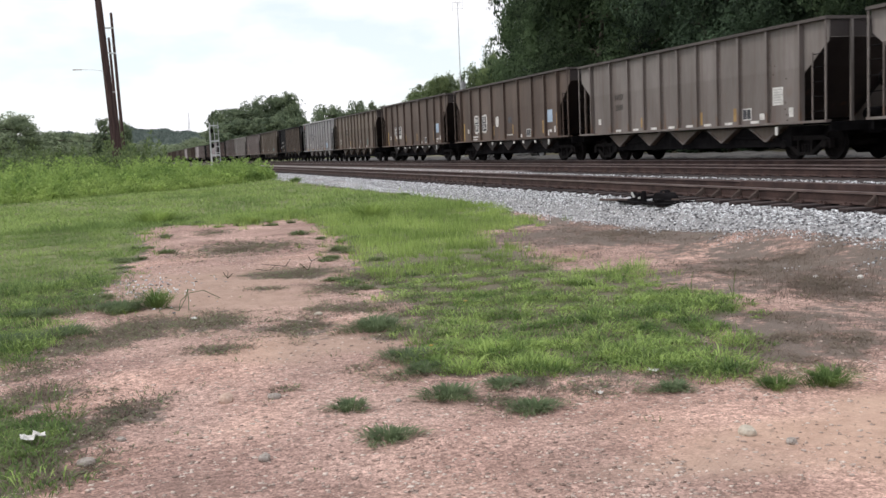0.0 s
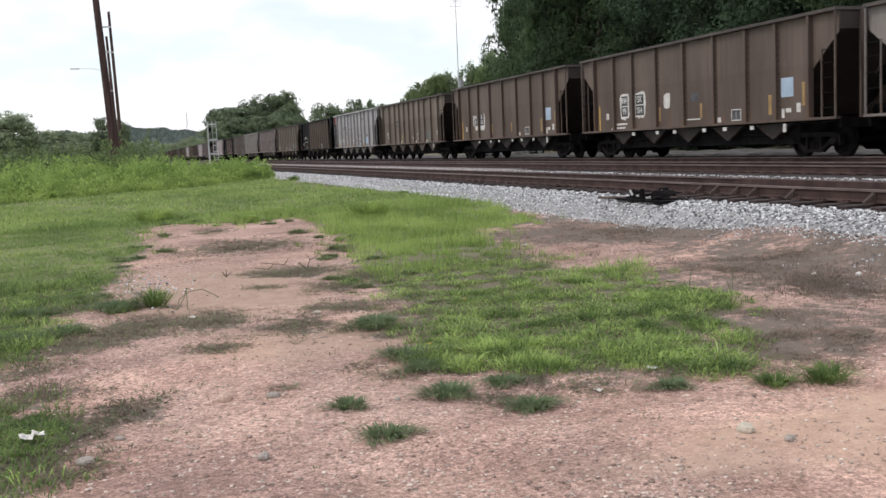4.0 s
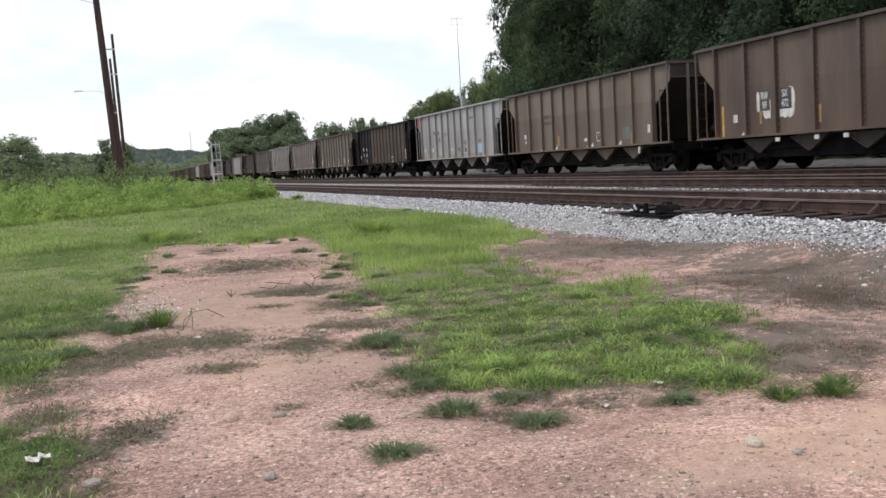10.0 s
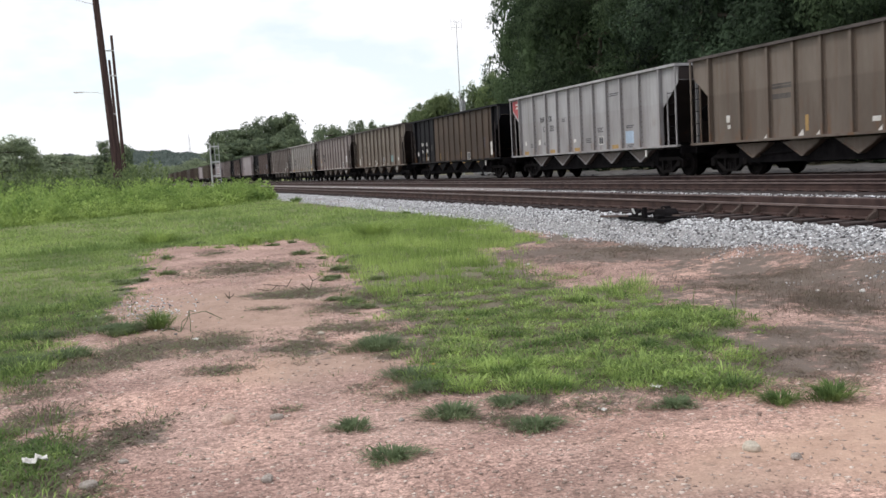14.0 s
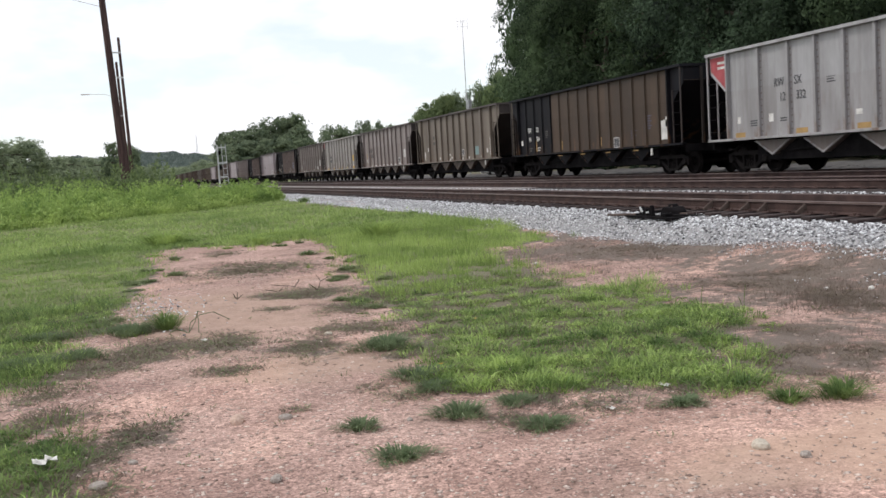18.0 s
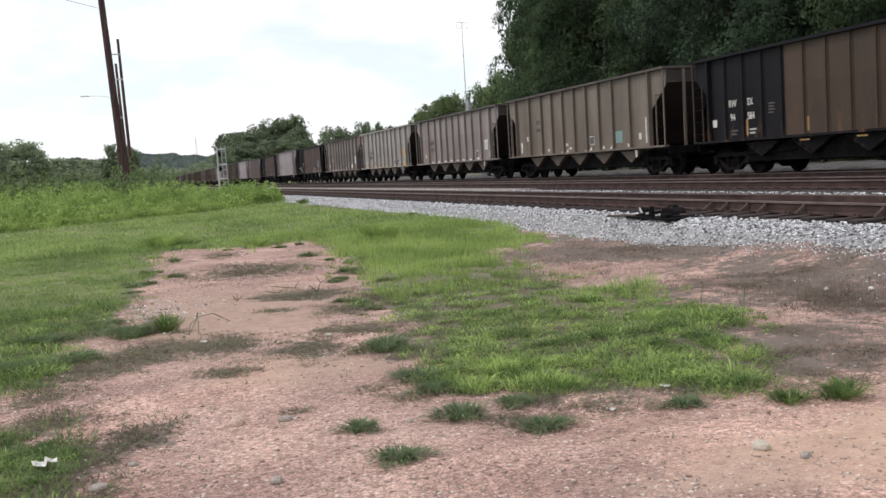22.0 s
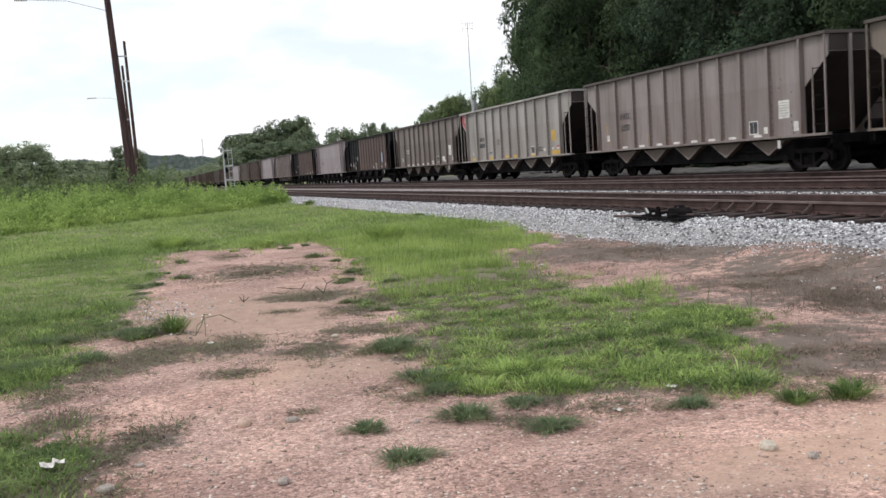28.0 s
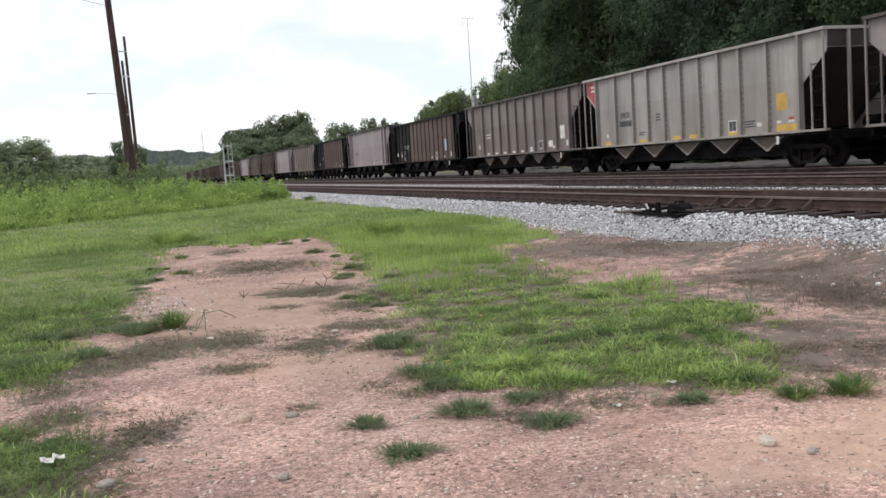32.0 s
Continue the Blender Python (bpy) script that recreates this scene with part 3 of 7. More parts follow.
# gravel in the soil: small cells of differing tone, and darker damp stains
g_cell, g_bw, g_tone, g_stain, g_cut, g_dark = gn.new("ShaderNodeTexVoronoi"), gn.new("ShaderNodeSeparateColor"), gn.new("ShaderNodeMix"), gn.new("ShaderNodeTexNoise"), gn.new("ShaderNodeValToRGB"), gn.new("ShaderNodeMix")
g_warp, g_add = gn.new("ShaderNodeTexNoise"), gn.new("ShaderNodeVectorMath")
g_warp.inputs["Scale"].default_value = 40.0
g_add.operation = "MULTIPLY_ADD"
g_add.inputs[1].default_value = (0.03, 0.03, 0.03)
gl.new(g_co.outputs["Object"], g_warp.inputs[0]), gl.new(g_warp.outputs["Color"], g_add.inputs[0]), gl.new(g_co.outputs["Object"], g_add.inputs[2])
g_cell.inputs["Scale"].default_value = 90.0
gl.new(g_add.outputs[0], g_cell.inputs["Vector"]), gl.new(g_cell.outputs["Color"], g_bw.inputs[0])
g_ramp2 = gn.new("ShaderNodeValToRGB")
g_ramp2.color_ramp.elements[0].color, g_ramp2.color_ramp.elements[1].color = (0.60, 0.57, 0.56, 1), (1.42, 1.41, 1.40, 1)
gl.new(g_bw.outputs[0], g_ramp2.inputs[0])
g_big, g_grey, g_ramp3, g_chips = gn.new("ShaderNodeTexVoronoi"), gn.new("ShaderNodeSeparateColor"), gn.new("ShaderNodeValToRGB"), gn.new("ShaderNodeMix")
g_big.inputs["Scale"].default_value = 30.0
gl.new(g_add.outputs[0], g_big.inputs["Vector"]), gl.new(g_big.outputs["Color"], g_grey.inputs[0]), gl.new(g_grey.outputs[0], g_ramp3.inputs[0])
g_ramp3.color_ramp.elements[0].color, g_ramp3.color_ramp.elements[1].color = (0.74, 0.72, 0.71, 1), (1.26, 1.26, 1.26, 1)
g_chips.data_type, g_chips.blend_type = "RGBA", "MULTIPLY"
g_chips.inputs[0].default_value = 1.0
gl.new(g_top, g_chips.inputs[6]), gl.new(g_ramp3.outputs[0], g_chips.inputs[7])
g_top = g_chips.outputs[2]
g_tone.data_type, g_tone.blend_type = "RGBA", "MULTIPLY"
g_tone.inputs[0].default_value = 1.0
gl.new(g_top, g_tone.inputs[6]), gl.new(g_ramp2.outputs[0], g_tone.inputs[7])
g_stain.inputs["Scale"].default_value, g_stain.inputs["Detail"].default_value = 0.75, 9.0
g_stain.inputs["Roughness"].default_value = 0.68
gl.new(g_co.outputs["Object"], g_stain.inputs[0]), gl.new(g_stain.outputs[0], g_cut.inputs[0])
g_cut.color_ramp.elements[0].position, g_cut.color_ramp.elements[1].position = 0.50, 0.68
g_cut.color_ramp.elements[1].color = (0.55, 0.55, 0.55, 1)
g_dark.data_type = "RGBA"
g_dark.inputs[7].default_value = (0.200, 0.138, 0.112, 1)
gl.new(g_cut.outputs[0], g_dark.inputs[0]), gl.new(g_tone.outputs[2], g_dark.inputs[6])
g_sand, g_warm = gn.new("ShaderNodeAttribute"), gn.new("ShaderNodeMix")
g_sand.attribute_name = "sand"
g_warm.data_type, g_warm.blend_type = "RGBA", "MULTIPLY"
g_warm.inputs[7].default_value = (1.28, 1.25, 1.21, 1)
gl.new(g_sand.outputs["Fac"], g_warm.inputs[0])
# smooth washed sand lies over the gravel in places
g_wash, g_silt, g_grain, g_shade = gn.new("ShaderNodeAttribute"), gn.new("ShaderNodeMix"), gn.new("ShaderNodeTexNoise"), gn.new("ShaderNodeValToRGB")
g_wash.attribute_name = "washed"
g_grain.inputs["Scale"].default_value, g_grain.inputs["Detail"].default_value, g_grain.inputs["Roughness"].default_value = 5.0, 10.0, 0.7
gl.new(g_co.outputs["Object"], g_grain.inputs[0]), gl.new(g_grain.outputs[0], g_shade.inputs[0])
g_shade.color_ramp.elements[0].position, g_shade.color_ramp.elements[0].color = 0.3, (0.325, 0.222, 0.172, 1)
g_shade.color_ramp.elements[1].position, g_shade.color_ramp.elements[1].color = 0.7, (0.465, 0.332, 0.266, 1)
g_silt.data_type = "RGBA"
g_part = gn.new("ShaderNodeMath")
g_part.operation, g_part.inputs[1].default_value = "MULTIPLY", 0.85
gl.new(g_wash.outputs["Fac"], g_part.inputs[0]), gl.new(g_part.outputs[0], g_silt.inputs[0])
gl.new(g_dark.outputs[2], g_silt.inputs[6]), gl.new(g_shade.outputs[0], g_silt.inputs[7])
gl.new(g_silt.outputs[2], g_warm.inputs[6])
g_top = g_warm.outputs[2]
gl.new(g_at.outputs["Fac"], g_ramp.inputs[0]), gl.new(g_gate.outputs[0], g_mix.inputs[0])
gl.new(g_top, g_mix.inputs[6]), gl.new(g_ramp.outputs[0], g_mix.inputs[7]), gl.new(g_mix.outputs[2], g_b.inputs["Base Color"])

BED = [(8.36, -0.95), (8.36, -0.74), (8.48, -0.60), (8.62, -0.46), (8.80, -0.385), (9.0, -0.335), (9.2, -0.31), (11.9, -0.305), (12.3, -0.28), (12.3, -0.95)]
bm = bmesh.new()
run(bm, [(12.25, -0.4), (12.25, -0.27), (12.9, -0.171), (14.0, -0.171), (14.0, -0.4)], 34, 900)
tagged(part("middle_ballast_bed", bm, M_DUSTY_BED), "dusty brown-grey ballast between the tracks", "ballast", kind="structure")
bm = bmesh.new()
run(bm, BED, -120, 900)
ballast = tagged(part("ballast_bed", bm, M_BALLAST_BED), "pale grey crushed-stone ballast bed", "ballast", kind="structure")
bm = bmesh.new()
run(bm, [(12.302, -0.95), (12.302, -0.28), (12.9, -0.185), (13.6, -0.20), (21.1, -0.20), (22.3, -0.60), (22.3, -0.95)], -120, 900)
tagged(part("main_line_bed", bm, M_STAINED_BED), "dark rust-stained ballast under the main tracks", "ballast", kind="structure")
rx, ry = np.array([22.2, 22.5, 22.8, 23.1, 23.6, 24.4, 25.4, 26.6, 27.6, 28.0, 28.3]), np.arange(-40, 150, 0.35)
RX, RY = np.meshgrid(rx, ry)
RZ = np.interp(RX, [22.2, 22.5, 22.8, 23.6, 27.6, 28.3], [-0.7, -0.34, -0.21, -0.07, 0.02, -0.4]) + np.where((RX > 22.3) & (RX < 28), 0.05 * wobble(RX, RY, 0.5, 17) + 0.04 * wobble(RX, RY, 0.2, 18), 0)
ii = (np.arange(len(ry) - 1)[:, None] * 11 + np.arange(10)[None, :]).ravel()
road_mesh = raw("service_road", np.stack([RX.ravel(), RY.ravel(), RZ.ravel()], 1), np.stack([ii, ii + 1, ii + 12, ii + 11], 1), M_GRAVEL_ROAD)
tagged(new("service_road", road_mesh), "rough grey gravel service road behind the tracks", "road", kind="structure")
# leaf litter; the shade of the trees above is put into its dark tone
fx, fy = np.linspace(27.6, 66, 60), np.linspace(-10, 150, 120)
FX, FY = np.meshgrid(fx, fy)
ii = (np.arange(119)[:, None] * 60 + np.arange(59)[None, :]).ravel()
floor_mesh = raw("woodland_floor", np.stack([FX.ravel(), FY.ravel(), (ground_height(FX, FY) + 0.05 + 0.05 * wobble(FX, FY, 0.8, 14)).ravel()], 1), np.stack([ii, ii + 1, ii + 61, ii + 60], 1), M_LITTER)
tagged(new("woodland_floor", floor_mesh), "leaf litter under the woodland trees, darkened for their shade", "ground", kind="structure")


# ---- tracks ----
def rail_outline(x, z=0.0):
    half = [(0.036, 0.0), (0.037, -0.03), (0.010, -0.045), (0.010, -0.14), (0.070, -0.165), (0.070, -0.178)]
    return [(x + a, z + b) for a, b in half] + [(x - a, z + b) for a, b in half[::-1]]


bm = bmesh.new()
box(bm, -1.3, 1.3, -0.11, 0.11, -0.36, -0.182)
bmesh.ops.bevel(bm, geom=bm.edges[:], offset=0.012, segments=1, affect="EDGES")
TIE_MESH = mesh_of("tie", bm, M_TIE)


def plate_mesh():
    b = bmesh.new()
    box(b, -0.17, 0.17, -0.10, 0.10, -0.186, -0.172)
    for sx in (-0.10, 0.10):
        for sy in (-0.05, 0.05):
            box(b, sx - 0.014, sx + 0.014, sy - 0.014, sy + 0.014, -0.175, -0.148)
    return mesh_of("tie_plate", b, M_RUST)


PLATE_MESH = plate_mesh()


def track(name, x, z, label, ties_from, ties_to, pitch=0.52):
    t = tagged(new(name), label, "railway track", "parallel railway tracks", "structure")
    t.matrix_basis = pose(x, 0, z)
    for s in (-1, 1):
        b = bmesh.new()
        run(b, rail_outline(0.755 * s), -120, 900)
        me = mesh_of("rail", b, M_RUST, M_WORN)
        for p in me.polygons:
            if p.center.z > -0.02 and abs(p.center.x - 0.755 * s) < 0.05:
                p.material_index = 1
        piece("rail", me, t)
    y, far = ties_from, bmesh.new()
    count = 0
    while y < ties_to:
        if count < 150:
            piece("tie", TIE_MESH, t, pose(rng.normal(0, 0.025), y + rng.normal(0, 0.015), rng.normal(-0.006, 0.006), 0, 0, rng.normal(0, 0.6)))
            if count < 70:
                for s in (-1, 1):
                    piece("tie_plate", PLATE_MESH, t, pose(0.755 * s, y, 0))
        else:
            box(far, -1.3, 1.3, y - 0.11, y + 0.11, -0.36, -0.185)
        count += 1
        y += pitch
    tagged(part("far_ties", far, M_TIE, t), kind="stuff")
    return t


track_1 = track("track_1", 10.43, -0.07, "rusty siding track with a hand-thrown switch", 5.0, 230)
track_2 = track("track_2", 15.20, 0.0, "rusty main track on wooden ties", 9.0, 230)
track_3 = track("track_3", 19.75, 0.0, "worn main track under the coal train", 13.0, 130)

# switch rails and braces on the near track
for s, y0, y1, spread in ((-1, 2.0, 16.6, 0.0), (1, 2.0, 16.6, 0.0)):
    bm = bmesh.new()
    n = 14
    prev = None
    for i in range(n + 1):
        f = i / n
        y = y1 + (y0 - y1) * f
        x = s * 0.755 - s * (0.074 + 0.16 * f * f) if s < 0 else 0.755 - (0.074 + 0.14 * f * f)
        ring = [bm.verts.new((x + a, y, b)) for a, b in ((-0.03, -0.17), (0.03, -0.17), (0.022, -0.012), (-0.022, -0.012))]
        if prev:
            for k in range(4):
                bm.faces.new((prev[k], prev[(k + 1) % 4], ring[(k + 1) % 4], ring[k]))
        prev = ring
    part("switch_point", bm, M_RUST, track_1, "tapered switch point rail beside the stock rail")
bm = bmesh.new()
slab(bm, [(-0.05, -0.18), (0.05, -0.18), (0.05, -0.15), (0.02, -0.03), (-0.02, -0.03), (-0.05, -0.15)], 0.0, 0.03)
for k in (0.0, 0.03):
    run(bm, [(-0.15, -0.18), (0.0, -0.18), (0.0, -0.06), (-0.02, -0.06), (-0.15, -0.155)], k - 0.030, k - 0.018)
BRACE_MESH = mesh_of("rail_brace", bm, M_BRACE)
for y in (15.58, 15.07, 14.47, 13.98, 13.0, 11.3, 9.7):
    piece("rail_brace", BRACE_MESH, track_1, pose(-0.80, y, 0), "pale worn steel rail brace")


def switch_stand():
    """A low hand-thrown switch stand on its timbers, with its lever lying along the track, lock and connecting rods."""
    s = tagged(new("switch_stand"), "low black hand-thrown switch stand lying on the ballast", "switch stand")
    s.matrix_basis = pose(8.92, 16.1, -0.365)

    def bevelled(name, b, material, label="", by=0.012):
        bmesh.ops.bevel(b, geom=b.edges[:], offset=by, segments=1, affect="EDGES")
        return part(name, b, material, s, label)

    for dy in (-0.55, 0.45):
        b = bmesh.new()
        box(b, -0.16, 0.50, dy - 0.11, dy + 0.11, -0.20, 0.0)
        bevelled("head_tie", b, M_TIE, "", 0.015)
    b = bmesh.new()
    slab(b, [(-0.82, 0.0), (0.86, 0.0), (0.94, 0.022), (0.86, 0.04), (-0.82, 0.04)], -0.22, 0.06)
    part("base_plate", b, M_STEEL, s)
    b = bmesh.new()
    slab(b, [(-0.50, 0.04), (-0.04, 0.04), (-0.06, 0.13), (-0.14, 0.20), (-0.40, 0.20), (-0.48, 0.14)], -0.02, 0.26)
    housing = bevelled("gear_housing", b, M_STEEL, "", 0.015)
    b = bmesh.new()
    rod(b, (0.12, -0.27, 0.19), (0.12, -0.27, 0.245), 0.10, 0.075, 14)
    part("spindle_cap", b, M_STEEL, housing)
    for dx, dy in ((0.03, -0.37), (0.21, -0.37), (0.03, -0.17), (0.21, -0.17)):
        b = bmesh.new()
        rod(b, (dx, dy, 0.198), (dx, dy, 0.222), 0.018, None, 6)
        part("bolt", b, M_BRACE, housing, "worn brown bolt")
    b = bmesh.new()
    rod(b, (0.06, -0.02, 0.12), (-0.14, 0.62, 0.05), 0.026, 0.022)
    part("throw_lever", b, M_STEEL, s)
    b = bmesh.new()
    rod(b, (-0.14, 0.62, 0.05), (-0.20, 1.65, 0.02), 0.026, 0.022)
    part("grip", b, M_BRACE, s, "worn brown steel grip")
    for dy, tall in ((0.40, 0.20), (0.24, 0.17), (0.04, 0.23)):
        b = bmesh.new()
        slab(b, [(dy - 0.07, 0.04), (dy + 0.07, 0.04), (dy + 0.045, tall * 0.7), (dy + 0.02, tall), (dy - 0.03, tall), (dy - 0.04, tall * 0.6)], -0.16, -0.10)
        part("lever_keeper", b, M_STEEL, s)
    b = bmesh.new()
    slab(b, [(0.30, 0.115), (0.37, 0.10), (0.45, 0.185), (0.40, 0.205)], -0.172, -0.162)
    part("keeper_latch", b, M_GALV, s, "pale worn steel latch")
    b = bmesh.new()
    slab(b, [(0.10, 0.09), (0.19, 0.09), (0.19, 0.115), (0.10, 0.13)], -0.172, -0.162)
    part("keeper_latch", b, M_GALV, s, "pale worn steel latch")
    b = bmesh.new()
    rod(b, (-0.13, 0.42, 0.17), (-0.13, 0.02, 0.17), 0.014, None, 6)
    part("keeper_pin", b, M_STEEL, s)
    b = bmesh.new()
    box(b, -0.16, -0.02, -0.50, -0.30, 0.04, 0.10)
    bevelled("crank_casting", b, M_STEEL, "", 0.015)
    b = bmesh.new()
    rod(b, (-0.04, -0.46, 0.06), (0.55, -1.85, 0.05), 0.022)
    part("connecting_rod", b, M_STEEL, s)
    b = bmesh.new()
    rod(b, (-0.02, -0.40, 0.085), (0.93, -0.92, 0.05), 0.018)
    part("lock_rod", b, M_BRACE, s, "worn brown steel rod")
    for f in (0.35, 0.72):
        b = bmesh.new()
        x, y = -0.06 + 0.96 * f, -0.52 - 0.58 * f
        box(b, x - 0.03, x + 0.03, y - 0.07, y + 0.07, 0.005, 0.085)
        bevelled("rod_clevis", b, M_STEEL, "", 0.01)


switch_stand()


# ---- the coal train ----
SPEED, TRAIN_X, WHEEL_R = 4.28, 19.75, 0.457


def truck_meshes():
    """A freight truck: two open side frames, bolster and springs; and a wheelset."""
    b = bmesh.new()
    for s in (-1, 1):
        x0, x1 = sorted((s * 0.98, s * 1.12))
        slab(b, [(-1.12, 0.52), (-1.12, 0.60), (-0.80, 0.70), (0.80, 0.70), (1.12, 0.60), (1.12, 0.52), (0.76, 0.57), (-0.76, 0.57)], x0, x1)
        for t in (-1, 1):
            slab(b, [(t * 1.02, 0.56), (t * 0.86, 0.60), (t * 0.30, 0.26), (t * 0.36, 0.15)], x0, x1)
            slab(b, [(t * 0.34, 0.20), (t * 0.25, 0.20), (t * 0.25, 0.60), (t * 0.34, 0.60)], x0, x1)
            slab(b, [(t * 1.12, 0.34), (t * 1.03, 0.34), (t * 1.03, 0.60), (t * 1.12, 0.60)], x0, x1)
        slab(b, [(-0.38, 0.14), (0.38, 0.14), (0.38, 0.22), (-0.38, 0.22)], x0, x1)
        for y in (-0.89, 0.89):
            lathe(b, [(-0.13, 0.10), (-0.11, 0.13), (0.11, 0.13), (0.13, 0.08)], 12, (s * 1.06, y, WHEEL_R))
        for y in (-0.14, 0.0, 0.14):
            rod(b, (s * 1.05, y, 0.22), (s * 1.05, y, 0.46), 0.055, None, 8)
    box(b, -1.0, 1.0, -0.18, 0.18, 0.42, 0.68)
    rod(b, (0, 0, 0.66), (0, 0, 0.80), 0.25, None, 12)
    for y in (-0.36, 0.36):
        box(b, -0.85, 0.85, y - 0.05, y + 0.05, 0.30, 0.40)
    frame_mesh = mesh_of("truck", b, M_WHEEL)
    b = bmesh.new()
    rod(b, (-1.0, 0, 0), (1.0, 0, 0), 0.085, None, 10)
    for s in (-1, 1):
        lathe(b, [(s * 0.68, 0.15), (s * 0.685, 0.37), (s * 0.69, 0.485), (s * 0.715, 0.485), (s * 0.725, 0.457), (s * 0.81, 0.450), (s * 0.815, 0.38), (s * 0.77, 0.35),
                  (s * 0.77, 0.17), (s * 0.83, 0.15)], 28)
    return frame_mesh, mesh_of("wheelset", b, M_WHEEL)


TRUCK_MESH, WHEELSET_MESH = truck_meshes()
# three builds of car: half length, height, where the ribs stand, and the colour of the chutes (None: a shaded tone,
# with the car's own on the chute rims)
BUILD = {
    "riveted": (7.8, 3.88, [-5.05, -3.6, -2.4, -1.2, 0.0, 1.2, 2.4, 3.6, 5.05], None),
    "smooth": (7.8, 3.98, [-5.1, -3.6, -1.85, 0.0, 1.85, 3.6, 5.1], "rim"),
    "plain": (7.8, 3.98, [-5.5, 6.05], "black"),
    "long": (8.18, 3.80, [0.985 * k + 0.4925 for k in range(-7, 7)], "black"),
}
BOLTS = {"tan": "umber", "brown": "rim", "grey": "umber", "taupe": "umber", "silver": "grey", "oyster": "tan"}
CHUTE_AT = [-4.7, -2.35, 0.0, 2.35, 4.7]
PANEL_X, RIB_X = 1.45, 1.55


def car_meshes(paint, build):
    """The shared meshes of a hopper car of one colour and build."""
    p, kit = PAINT[paint], {}
    trim = PAINT["black"] if build == "long" else p
    post = PAINT["rim"] if build == "long" else p
    e, top, _, chute_paint = BUILD[build]

    def keep(name, b, m=p):
        kit[name] = mesh_of(name, b, m)

    edge = e - (1.15 if build != "long" else 0.95)
    split = 3.46
    for s in (-1, 1):
        x0, x1 = sorted((s * (PANEL_X - 0.025), s * PANEL_X))
        near_end = [(-edge, 1.10), (-edge, 2.40), (-e + 0.06, top - 0.66), (-e + 0.02, top - 0.08)]
        far_end = [(e - 0.02, top - 0.08), (e - 0.06, top - 0.66), (edge, 2.40), (edge, 1.10)]
        b = bmesh.new()
        if build == "long":
            slab(b, [(-edge, 1.10), (-edge, top - 0.08), (split, top - 0.08), (split, 1.10)], x0, x1)
        else:
            slab(b, near_end + far_end, x0, x1)
        keep("side_panel_%d" % s, b)
        if build == "long":
            b = bmesh.new()
            slab(b, [(split, 1.10), (split, top - 0.08)] + far_end, x0, x1)
            keep("repainted_panel_%d" % s, b, PAINT["black"])
            b = bmesh.new()
            slab(b, [(-edge, 2.40), (-e + 0.06, top - 0.66), (-e + 0.02, top - 0.08), (-edge, top - 0.08)], x0, x1)
            keep("end_corner_panel_%d" % s, b, PAINT["black"])
        b = bmesh.new()
        x0, x1 = sorted((s * 1.43, s * 1.60))
        box(b, x0, x1, -e, e, 1.04, 1.11)
        keep("side_sill_%d" % s, b, trim)
        for tone in ("", "black"):
            b = bmesh.new()
            x0, x1 = sorted((s * (PANEL_X + 0.002), s * (RIB_X if build != "long" else PANEL_X + 0.05)))
            box(b, x0, x1, -0.05, 0.05, 1.112, top - 0.09)
            x0, x1 = sorted((s * (PANEL_X + 0.001), s * (PANEL_X + 0.014)))
            box(b, x0, x1, -0.12, -0.052, 1.112, top - 0.09)
            plain = len(b.faces)
            if build != "long":
                x0, x1 = sorted((s * (PANEL_X + 0.014), s * (PANEL_X + 0.032)))
                for z in np.arange(1.25, top - 0.2, 0.19):
                    box(b, x0, x1, -0.108, -0.066, z, z + 0.044)
            for f in list(b.faces)[plain:]:
                f.material_index = 1
            kit["rib%s_%d" % (tone, s)] = mesh_of("rib", b, PAINT[tone] if tone else p, PAINT[BOLTS[paint]] if paint in BOLTS else p)
        b = bmesh.new()
        x0, x1 = sorted((s * 1.43, s * 1.60))
        box(b, x0, x1, -0.035, 0.035, 1.11, top - 0.09)
        keep("edge_post_%d" % s, b, trim)
        b = bmesh.new()
        for y in (0.0, 0.55):
            w = 0.028 if y else 0.018
            box(b, s * 1.56 - 0.02, s * 1.56 + 0.02, y - w, y + w, 1.112, top - 0.09 if y else 2.95)
        keep("ladder_%d" % s, b, post)
    b = bmesh.new()
    for s in (-1, 1):
        x0, x1 = sorted((s * 1.42, s * 1.605))
        box(b, x0, x1, -e - 0.02, e + 0.02, top - 0.088, top)
        y0, y1 = sorted((s * (e - 0.10), s * (e + 0.02)))
        box(b, -1.42, 1.42, y0, y1, top - 0.088, top)
    keep("top_chord", b, PAINT["black"] if build == "long" else p if paint in ("silver", "oyster") else PAINT["chord"])
    # the chute body's darker paint stands for shade under the overhanging side
    b = bmesh.new()
    slab(b, [(-0.86, 0.995), (0.86, 0.995), (0.86, 0.96), (0.06, 0.55), (-0.06, 0.55), (-0.86, 0.96)], -1.32, 1.32)
    keep("chute", b, PAINT[chute_paint or ("tan" if paint == "silver" else "taupe")])
    for s in (-1, 1):
        b = bmesh.new()
        x0, x1 = sorted((s * 1.322, s * 1.35))
        slab(b, [(0.86, 0.985), (0.78, 0.985), (0.0, 0.595), (-0.78, 0.985), (-0.86, 0.985), (-0.02, 0.548), (0.02, 0.548)], x0, x1)
        keep("chute_rim_%d" % s, b, PAINT[chute_paint or paint])
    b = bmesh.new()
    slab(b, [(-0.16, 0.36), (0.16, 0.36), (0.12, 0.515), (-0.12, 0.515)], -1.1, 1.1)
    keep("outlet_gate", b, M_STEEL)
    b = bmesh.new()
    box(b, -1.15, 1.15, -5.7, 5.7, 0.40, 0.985)
